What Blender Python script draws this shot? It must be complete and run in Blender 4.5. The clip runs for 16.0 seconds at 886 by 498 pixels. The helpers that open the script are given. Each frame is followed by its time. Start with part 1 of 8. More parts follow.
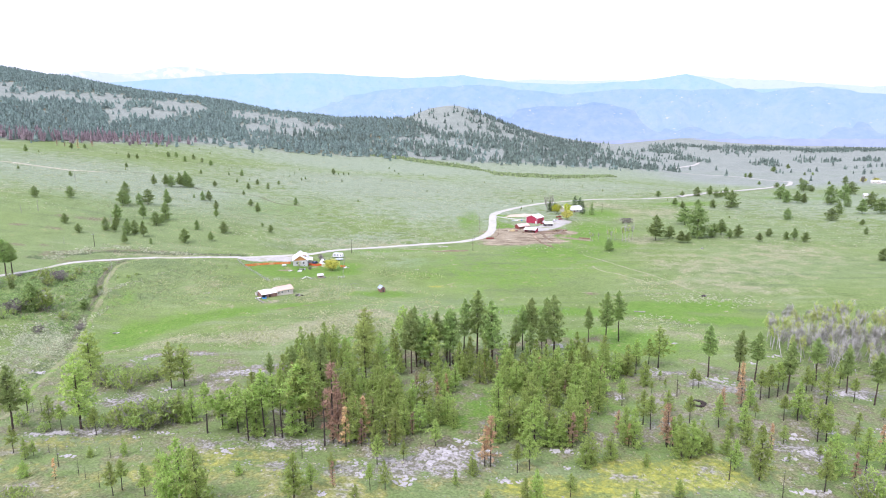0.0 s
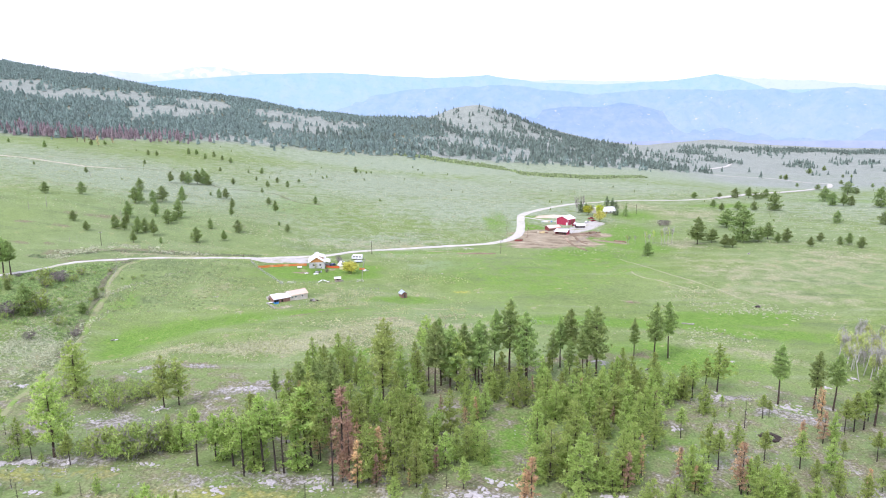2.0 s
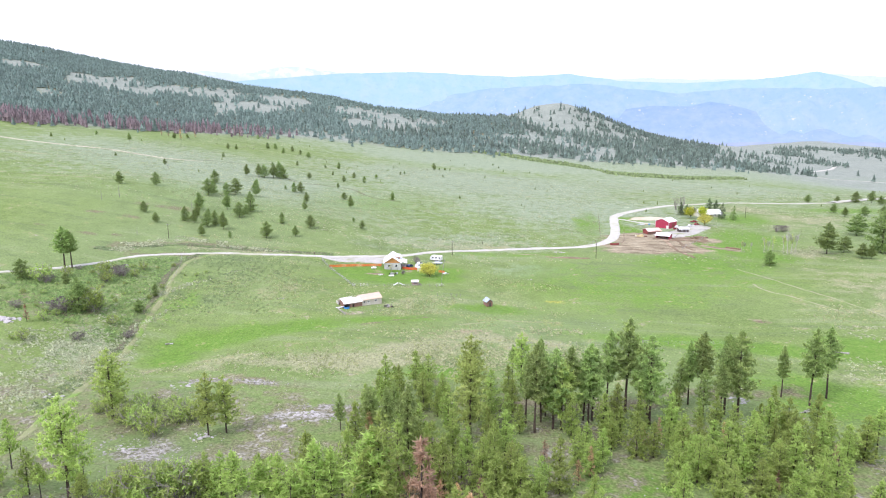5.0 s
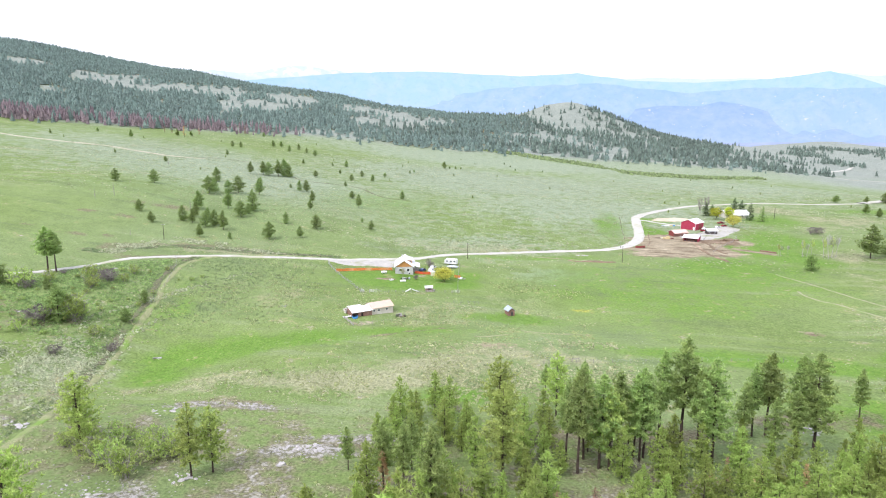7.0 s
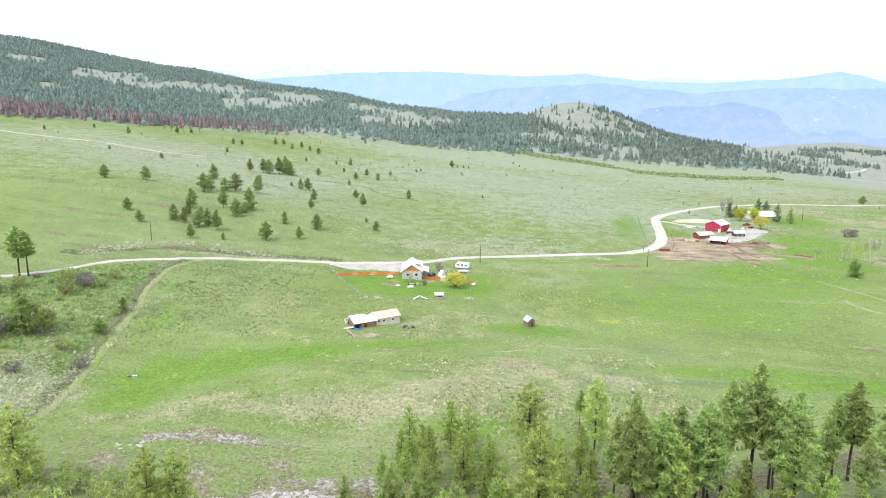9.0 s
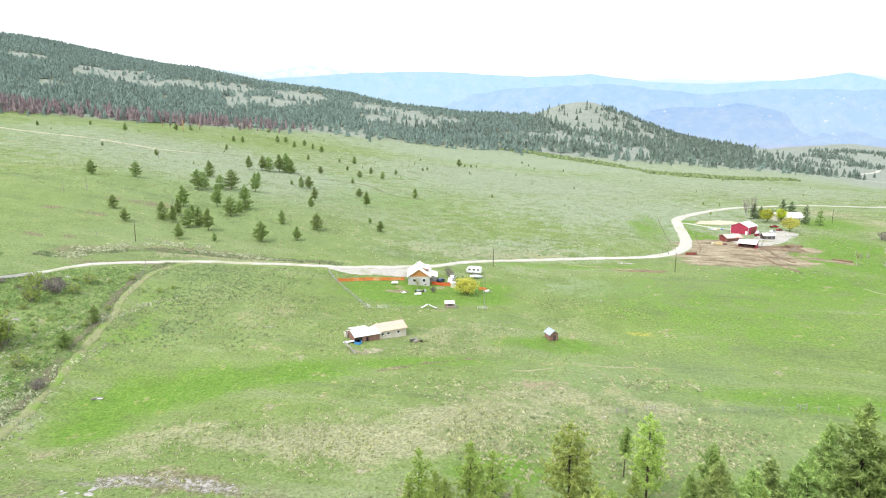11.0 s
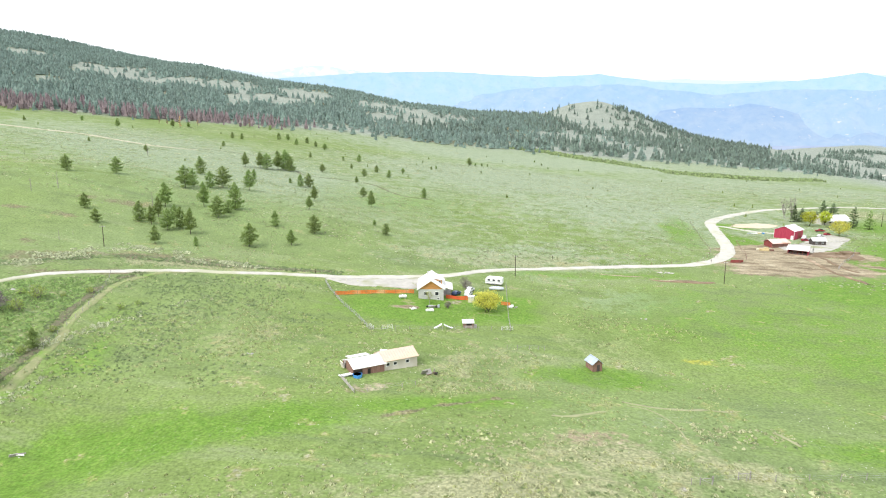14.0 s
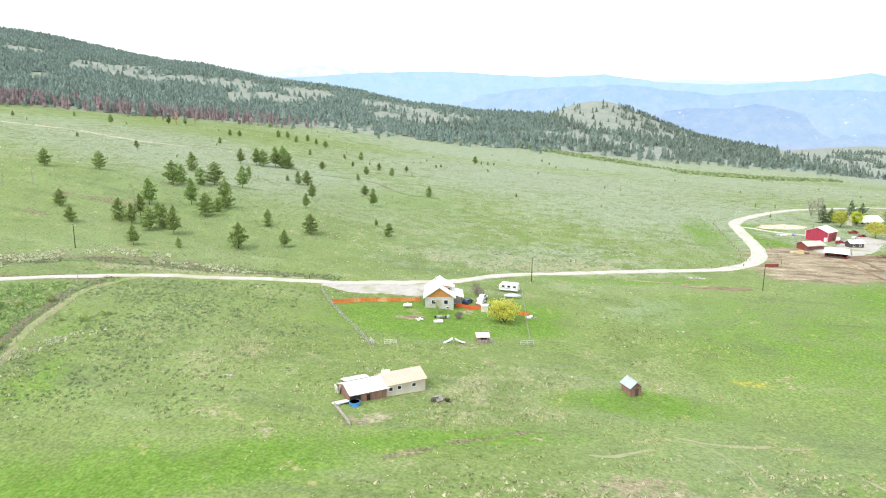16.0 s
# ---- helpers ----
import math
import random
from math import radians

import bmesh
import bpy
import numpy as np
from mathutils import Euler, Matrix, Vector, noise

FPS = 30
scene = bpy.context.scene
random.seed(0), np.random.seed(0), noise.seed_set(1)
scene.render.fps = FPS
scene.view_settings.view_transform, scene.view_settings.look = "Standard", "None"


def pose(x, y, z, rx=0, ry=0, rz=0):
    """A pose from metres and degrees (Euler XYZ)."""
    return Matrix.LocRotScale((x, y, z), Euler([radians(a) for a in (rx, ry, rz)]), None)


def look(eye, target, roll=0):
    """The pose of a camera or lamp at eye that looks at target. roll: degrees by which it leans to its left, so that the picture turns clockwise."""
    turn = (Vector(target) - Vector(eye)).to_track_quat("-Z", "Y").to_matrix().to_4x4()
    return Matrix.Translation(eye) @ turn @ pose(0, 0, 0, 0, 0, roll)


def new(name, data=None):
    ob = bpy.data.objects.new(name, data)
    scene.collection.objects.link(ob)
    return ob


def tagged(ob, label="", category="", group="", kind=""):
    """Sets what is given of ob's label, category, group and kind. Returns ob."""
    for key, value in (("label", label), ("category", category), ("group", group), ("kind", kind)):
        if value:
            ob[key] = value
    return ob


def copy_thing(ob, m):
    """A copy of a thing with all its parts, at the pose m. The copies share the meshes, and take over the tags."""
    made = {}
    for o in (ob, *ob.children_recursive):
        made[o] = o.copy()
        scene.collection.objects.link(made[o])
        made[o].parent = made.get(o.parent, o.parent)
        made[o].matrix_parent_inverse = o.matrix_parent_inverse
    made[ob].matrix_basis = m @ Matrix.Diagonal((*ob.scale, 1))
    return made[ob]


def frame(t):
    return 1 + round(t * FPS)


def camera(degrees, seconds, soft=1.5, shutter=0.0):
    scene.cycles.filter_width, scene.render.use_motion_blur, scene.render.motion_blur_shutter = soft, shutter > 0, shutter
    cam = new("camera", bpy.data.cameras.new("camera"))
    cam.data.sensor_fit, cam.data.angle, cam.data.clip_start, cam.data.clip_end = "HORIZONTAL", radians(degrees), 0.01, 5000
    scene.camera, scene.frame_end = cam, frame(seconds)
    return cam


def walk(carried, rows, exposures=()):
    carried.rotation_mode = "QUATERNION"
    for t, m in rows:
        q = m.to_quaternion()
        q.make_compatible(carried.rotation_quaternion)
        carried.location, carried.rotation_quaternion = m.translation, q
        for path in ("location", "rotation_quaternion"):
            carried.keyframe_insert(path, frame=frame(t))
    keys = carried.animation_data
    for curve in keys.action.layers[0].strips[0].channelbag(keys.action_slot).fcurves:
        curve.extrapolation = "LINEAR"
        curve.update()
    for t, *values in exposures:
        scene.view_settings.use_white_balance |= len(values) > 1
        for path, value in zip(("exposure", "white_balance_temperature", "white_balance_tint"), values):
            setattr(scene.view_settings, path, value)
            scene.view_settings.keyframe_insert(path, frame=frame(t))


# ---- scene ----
# camera: a drone gliding forward and sinking over the meadow
cam = camera(68.36, 16.0, soft=1.1)
FLIGHT = [  # seconds, x, y, z, heading, pitch, roll
    (0.0, 0.00, 0.00, 89.05, 0.000, -11.465, -0.502),
    (0.5, -0.40, 6.58, 87.90, 0.080, -11.438, -0.464),
    (1.0, -0.85, 13.15, 86.77, 0.179, -11.412, -0.401),
    (1.5, -1.39, 19.90, 85.67, -0.353, -11.389, -0.360),
    (2.0, -2.01, 26.65, 84.52, -2.038, -11.371, -0.338),
    (2.5, -2.84, 33.22, 83.43, -3.604, -11.367, -0.279),
    (3.0, -3.94, 39.72, 82.31, -5.218, -11.361, -0.254),
    (3.5, -5.36, 45.98, 81.13, -6.558, -11.353, -0.209),
    (4.0, -7.15, 52.07, 79.92, -7.384, -11.335, -0.187),
    (4.5, -9.13, 57.95, 78.74, -7.962, -11.304, -0.147),
    (5.0, -11.23, 63.83, 77.63, -8.634, -11.316, -0.119),
    (7.5, -20.87, 93.61, 73.08, -9.310, -11.289, -0.021),
    (8.0, -22.57, 99.64, 72.09, -9.424, -11.269, 0.015),
    (8.5, -24.22, 105.91, 71.00, -9.551, -11.238, 0.080),
    (9.0, -25.85, 112.16, 69.86, -9.679, -11.227, 0.092),
    (11.5, -33.75, 142.29, 64.71, -10.212, -11.112, 0.226),
    (12.0, -35.28, 148.35, 63.72, -10.324, -11.110, 0.224),
    (12.5, -36.91, 154.35, 62.92, -10.421, -11.080, 0.257),
    (13.0, -38.58, 160.24, 62.29, -10.497, -11.088, 0.265),
    (13.5, -40.33, 166.20, 61.65, -10.569, -11.036, 0.294),
    (14.0, -42.04, 171.94, 60.75, -10.641, -11.034, 0.320),
    (14.5, -43.71, 177.67, 59.72, -10.706, -10.982, 0.360),
    (15.0, -45.31, 183.40, 58.67, -10.772, -10.975, 0.373),
    (15.5, -46.95, 189.24, 57.66, -10.830, -10.955, 0.366),
    (16.0, -48.57, 195.00, 56.65, -10.880, -10.952, 0.401),
]


def aim(x, y, z, heading, pitch, roll):
    return pose(x, y, z, 0, 0, -heading) @ pose(0, 0, 0, 90 + pitch) @ pose(0, 0, 0, 0, 0, roll)


walk(cam, [(t, aim(*r)) for t, *r in FLIGHT], [(0.0, 1.05, 5800, 27), (5.0, 1.07, 5950, 22), (8.5, 1.09, 6200, 16), (12.0, 1.1, 6450, 10), (16.0, 1.1, 6450, 11)])


# ---- light: bright overcast spring day ----
world = bpy.data.worlds.new("overcast_sky")
scene.world = world
world.use_nodes = True
wt = world.node_tree
sky = wt.nodes.new("ShaderNodeTexSky")
sky.sky_type = "NISHITA"
sky.sun_disc = False
sky.sun_elevation, sky.sun_rotation = radians(52), radians(215)
sky.dust_density, sky.air_density, sky.ozone_density = 4.0, 1.0, 1.0
veil = wt.nodes.new("ShaderNodeMix")  # an even cloud cover in front of the blue
veil.data_type = "RGBA"
veil.inputs[0].default_value = 0.82
veil.inputs[7].default_value = (6.4, 6.6, 6.9, 1)
wt.links.new(sky.outputs[0], veil.inputs[6])
wt.links.new(veil.outputs[2], wt.nodes["Background"].inputs[0])
wt.nodes["Background"].inputs[1].default_value = 0.12
sun = new("sun", bpy.data.lights.new("sun", "SUN"))
sun.data.energy, sun.data.angle, sun.data.color = 1.2, radians(20), (1.0, 0.96, 0.9)
sun.matrix_world = look((-57, -82, 128), (0, 0, 0))


# ---- materials ----
def tree_of(name):
    m = bpy.data.materials.new(name)
    m.use_nodes = True
    t = m.node_tree
    return m, t, t.nodes["Principled BSDF"]


def link(t, a, b):
    t.links.new(a, b)


def noise_node(t, vec, scale, detail=3.0, rough=0.55):
    n = t.nodes.new("ShaderNodeTexNoise")
    n.inputs["Scale"].default_value, n.inputs["Detail"].default_value = scale, detail
    n.inputs["Roughness"].default_value = rough
    link(t, vec, n.inputs["Vector"])
    return n.outputs[0]


def remap(t, val, a, b, lo=0.0, hi=1.0):
    n = t.nodes.new("ShaderNodeMapRange")
    n.inputs[1].default_value, n.inputs[2].default_value = a, b
    n.inputs[3].default_value, n.inputs[4].default_value = lo, hi
    link(t, val, n.inputs[0])
    return n.outputs[0]


def calc(t, op, a, b):
    n = t.nodes.new("ShaderNodeMath")
    n.operation = op
    for i, v in enumerate((a, b)):
        if isinstance(v, (int, float)):
            n.inputs[i].default_value = v
        else:
            link(t, v, n.inputs[i])
    return n.outputs[0]


def blend(t, fac, a, b, mode="MIX"):
    n = t.nodes.new("ShaderNodeMix")
    n.data_type, n.blend_type = "RGBA", mode
    if isinstance(fac, (int, float)):
        n.inputs[0].default_value = fac
    else:
        link(t, fac, n.inputs[0])
    for i, c in ((6, a), (7, b)):
        if isinstance(c, tuple):
            n.inputs[i].default_value = (*c, 1)
        else:
            link(t, c, n.inputs[i])
    return n.outputs[2]


def bump(t, bsdf, h, strength, dist=0.05):
    n = t.nodes.new("ShaderNodeBump")
    n.inputs["Strength"].default_value, n.inputs["Distance"].default_value = strength, dist
    link(t, h, n.inputs["Height"])
    link(t, n.outputs[0], bsdf.inputs["Normal"])


def surface(name, a, b, scale=2.0, rough=0.85, metal=0.0, relief=0.3, vary=0.0, source="island", wear=None, stretch=None):
    """Two tones mixed by grain and by broad stains; vary: brightness by piece."""
    m, t, bsdf = tree_of(name)
    geo = t.nodes.new("ShaderNodeTexCoord")
    vec = geo.outputs["Object"]
    if stretch:
        mp = t.nodes.new("ShaderNodeMapping")
        mp.inputs["Scale"].default_value = stretch
        link(t, vec, mp.inputs["Vector"])
        vec = mp.outputs[0]
    fine = noise_node(t, vec, scale, 4.0)
    broad = noise_node(t, vec, scale * 0.17, 2.0)
    col = blend(t, remap(t, fine, 0.3, 0.7), a, b)
    if wear:
        col = blend(t, remap(t, broad, 0.52, 0.66), col, wear)
    val = remap(t, broad, 0.25, 0.75, 0.86, 1.14)
    if vary:
        if source == "island":
            r = t.nodes.new("ShaderNodeNewGeometry").outputs["Random Per Island"]
        else:
            r = t.nodes.new("ShaderNodeObjectInfo").outputs["Random"]
        val = calc(t, "MULTIPLY", val, remap(t, r, 0, 1, 1 - vary, 1 + vary))
    h = t.nodes.new("ShaderNodeHueSaturation")
    link(t, val, h.inputs["Value"])
    link(t, col, h.inputs["Color"])
    link(t, h.outputs[0], bsdf.inputs["Base Color"])
    bsdf.inputs["Roughness"].default_value, bsdf.inputs["Metallic"].default_value = rough, metal
    bsdf.inputs["Specular IOR Level"].default_value = 0.25
    if relief:
        bump(t, bsdf, fine, relief)
    return m


def leafy(name, a, b, vary=0.35, tree_vary=0.18, old=None):
    """Foliage: tone by spray, by tree and by broad noise."""
    m, t, bsdf = tree_of(name)
    isl = t.nodes.new("ShaderNodeNewGeometry")
    info = t.nodes.new("ShaderNodeObjectInfo")
    geo = t.nodes.new("ShaderNodeTexCoord")
    n = noise_node(t, geo.outputs["Object"], 0.55, 2.0)
    col = blend(t, remap(t, n, 0.35, 0.65), a, b)
    if old:
        col = blend(t, remap(t, isl.outputs["Random Per Island"], 0.86, 0.9), col, old)
    val = calc(t, "MULTIPLY", remap(t, isl.outputs["Random Per Island"], 0, 1, 1 - vary, 1 + vary),
               remap(t, info.outputs["Random"], 0, 1, 1 - tree_vary, 1 + tree_vary))
    h = t.nodes.new("ShaderNodeHueSaturation")
    link(t, val, h.inputs["Value"])
    link(t, remap(t, info.outputs["Random"], 0, 1, 0.492, 0.513), h.inputs["Hue"])
    link(t, col, h.inputs["Color"])
    link(t, h.outputs[0], bsdf.inputs["Base Color"])
    bsdf.inputs["Roughness"].default_value = 0.7
    bsdf.inputs["Specular IOR Level"].default_value = 0.2
    glow = t.nodes.new("ShaderNodeBsdfTranslucent")
    link(t, h.outputs[0], glow.inputs["Color"])
    both = t.nodes.new("ShaderNodeMixShader")
    both.inputs[0].default_value = 0.5
    link(t, bsdf.outputs[0], both.inputs[1])
    link(t, glow.outputs[0], both.inputs[2])
    link(t, both.outputs[0], t.nodes["Material Output"].inputs["Surface"])
    return m


def ground_material():
    m, t, bsdf = tree_of("meadow")
    pos = t.nodes.new("ShaderNodeNewGeometry").outputs["Position"]
    za, zb = t.nodes.new("ShaderNodeAttribute"), t.nodes.new("ShaderNodeAttribute")
    za.attribute_name, zb.attribute_name = "zone_a", "zone_b"
    sa, sb = t.nodes.new("ShaderNodeSeparateColor"), t.nodes.new("ShaderNodeSeparateColor")
    link(t, za.outputs["Color"], sa.inputs[0])
    link(t, zb.outputs["Color"], sb.inputs[0])
    lush, dry, sage = sa.outputs
    bare, flower, stony = sb.outputs
    litter, heath = za.outputs["Alpha"], zb.outputs["Alpha"]
    fine = noise_node(t, pos, 1.6, 5.0, 0.65)
    tuft = noise_node(t, pos, 0.55, 4.0, 0.6)
    mid = noise_node(t, pos, 0.11, 4.0, 0.6)
    wide = noise_node(t, pos, 0.022, 3.0)
    vast = noise_node(t, pos, 0.006, 3.0)
    clump = noise_node(t, pos, 0.85, 6.0, 0.7)

    def weight(attr, amount=0.9, soft=0.22, src=mid):
        wob = calc(t, "ADD", remap(t, src, 0.25, 0.75, -0.5 * amount, 0.5 * amount), remap(t, tuft, 0.25, 0.75, -0.22, 0.22))
        return remap(t, calc(t, "ADD", attr, wob), 0.5 - soft, 0.5 + soft)

    green = blend(t, remap(t, tuft, 0.35, 0.65), (0.124, 0.188, 0.046), (0.182, 0.243, 0.078))
    green = blend(t, remap(t, wide, 0.35, 0.65), green, (0.178, 0.243, 0.075))
    green = blend(t, remap(t, vast, 0.4, 0.62, 0.0, 0.55), green, (0.192, 0.25, 0.12))
    bright = blend(t, remap(t, tuft, 0.35, 0.65), (0.105, 0.205, 0.03), (0.15, 0.245, 0.048))
    straw = blend(t, remap(t, fine, 0.35, 0.65), (0.222, 0.238, 0.125), (0.3, 0.305, 0.178))
    grey = blend(t, remap(t, tuft, 0.35, 0.65), (0.195, 0.25, 0.152), (0.285, 0.33, 0.228))
    mp = t.nodes.new("ShaderNodeMapping")
    mp.inputs["Rotation"].default_value, mp.inputs["Scale"].default_value = (0, 0, radians(-14)), (0.09, 0.2, 0.2)
    link(t, pos, mp.inputs["Vector"])
    streak = noise_node(t, mp.outputs[0], 1.0, 5.0, 0.62)
    soil = blend(t, remap(t, streak, 0.36, 0.52), (0.165, 0.13, 0.085), (0.3, 0.255, 0.17))
    soil = blend(t, remap(t, streak, 0.55, 0.68), soil, (0.42, 0.37, 0.265))
    soil = blend(t, remap(t, mid, 0.58, 0.7), soil, (0.16, 0.122, 0.08))
    bloom = blend(t, remap(t, tuft, 0.4, 0.66), (0.19, 0.225, 0.06), (0.37, 0.375, 0.07))
    stone = blend(t, remap(t, clump, 0.46, 0.56), (0.15, 0.15, 0.095), (0.35, 0.335, 0.31))
    mp2 = t.nodes.new("ShaderNodeMapping")
    mp2.inputs["Rotation"].default_value, mp2.inputs["Scale"].default_value = (0, 0, radians(8)), (0.014, 0.085, 0.05)
    link(t, pos, mp2.inputs["Vector"])
    band = noise_node(t, mp2.outputs[0], 1.0, 6.0, 0.68)
    green = blend(t, remap(t, band, 0.54, 0.68, 0.0, 0.65), green, (0.235, 0.275, 0.145))
    green = blend(t, remap(t, band, 0.46, 0.34, 0.0, 0.55), green, (0.12, 0.16, 0.075))
    col = blend(t, weight(sage), green, grey)
    col = blend(t, weight(dry), col, straw)
    col = blend(t, weight(lush, 0.7), col, bright)
    duff = blend(t, remap(t, fine, 0.4, 0.62), (0.13, 0.12, 0.068), (0.205, 0.188, 0.118))
    col = blend(t, weight(litter, 1.2, 0.25), col, duff)
    col = blend(t, weight(flower, 1.1), col, bloom)
    col = blend(t, weight(stony, 1.1, 0.15), col, stone)
    col = blend(t, weight(bare, 0.5, 0.12), col, soil)
    # far heath: grey-green with the haze before it mixed into the colour
    tan = blend(t, remap(t, tuft, 0.35, 0.65), (0.192, 0.222, 0.185), (0.27, 0.298, 0.252))
    tan = blend(t, remap(t, wide, 0.4, 0.6, 0.0, 0.6), tan, (0.272, 0.3, 0.25))
    col = blend(t, weight(heath, 0.5, 0.3, wide), col, tan)
    spot = calc(t, "MULTIPLY", remap(t, clump, 0.56, 0.68), remap(t, mid, 0.4, 0.62, 0.0, 0.36))
    col = blend(t, spot, col, (0.07, 0.105, 0.045))
    pale = calc(t, "MULTIPLY", remap(t, noise_node(t, pos, 1.15, 5.0, 0.7), 0.58, 0.7), remap(t, wide, 0.4, 0.65, 0.05, 0.5))
    col = blend(t, pale, col, (0.36, 0.37, 0.26))
    h = t.nodes.new("ShaderNodeHueSaturation")
    link(t, calc(t, "MULTIPLY", remap(t, fine, 0.3, 0.7, 0.62, 1.36), remap(t, mid, 0.25, 0.75, 0.86, 1.14)), h.inputs["Value"])
    link(t, col, h.inputs["Color"])
    link(t, h.outputs[0], bsdf.inputs["Base Color"])
    bsdf.inputs["Roughness"].default_value = 0.95
    bsdf.inputs["Specular IOR Level"].default_value = 0.1
    bump(t, bsdf, calc(t, "ADD", fine, calc(t, "MULTIPLY", tuft, 1.5)), 0.6, 0.25)
    return m


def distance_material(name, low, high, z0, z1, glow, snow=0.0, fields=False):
    """Far mountains, the thick air before them painted in as pale colour and glow; tone by height, woods and bare
    slopes; snow above a height.
    """
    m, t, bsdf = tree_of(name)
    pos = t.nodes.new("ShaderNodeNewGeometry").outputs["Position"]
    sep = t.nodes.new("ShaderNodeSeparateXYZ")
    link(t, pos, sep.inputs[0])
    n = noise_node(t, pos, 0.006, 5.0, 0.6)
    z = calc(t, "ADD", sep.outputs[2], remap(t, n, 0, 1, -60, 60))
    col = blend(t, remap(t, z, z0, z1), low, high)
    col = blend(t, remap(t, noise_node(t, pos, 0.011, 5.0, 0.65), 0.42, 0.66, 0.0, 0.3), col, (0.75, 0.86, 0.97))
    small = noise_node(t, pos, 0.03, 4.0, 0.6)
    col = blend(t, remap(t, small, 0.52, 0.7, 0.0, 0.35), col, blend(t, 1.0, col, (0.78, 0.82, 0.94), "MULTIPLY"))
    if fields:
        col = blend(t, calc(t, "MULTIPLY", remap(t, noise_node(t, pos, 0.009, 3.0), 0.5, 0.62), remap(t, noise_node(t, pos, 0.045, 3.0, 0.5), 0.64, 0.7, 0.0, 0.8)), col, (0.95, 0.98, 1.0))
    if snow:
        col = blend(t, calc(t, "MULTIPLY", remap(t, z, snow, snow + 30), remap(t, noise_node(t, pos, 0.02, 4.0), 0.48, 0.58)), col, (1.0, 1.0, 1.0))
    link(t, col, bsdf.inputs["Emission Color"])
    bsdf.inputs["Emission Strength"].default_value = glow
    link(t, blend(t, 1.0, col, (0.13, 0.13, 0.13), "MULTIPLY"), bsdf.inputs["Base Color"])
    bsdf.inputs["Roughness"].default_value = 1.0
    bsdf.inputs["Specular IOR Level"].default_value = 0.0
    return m


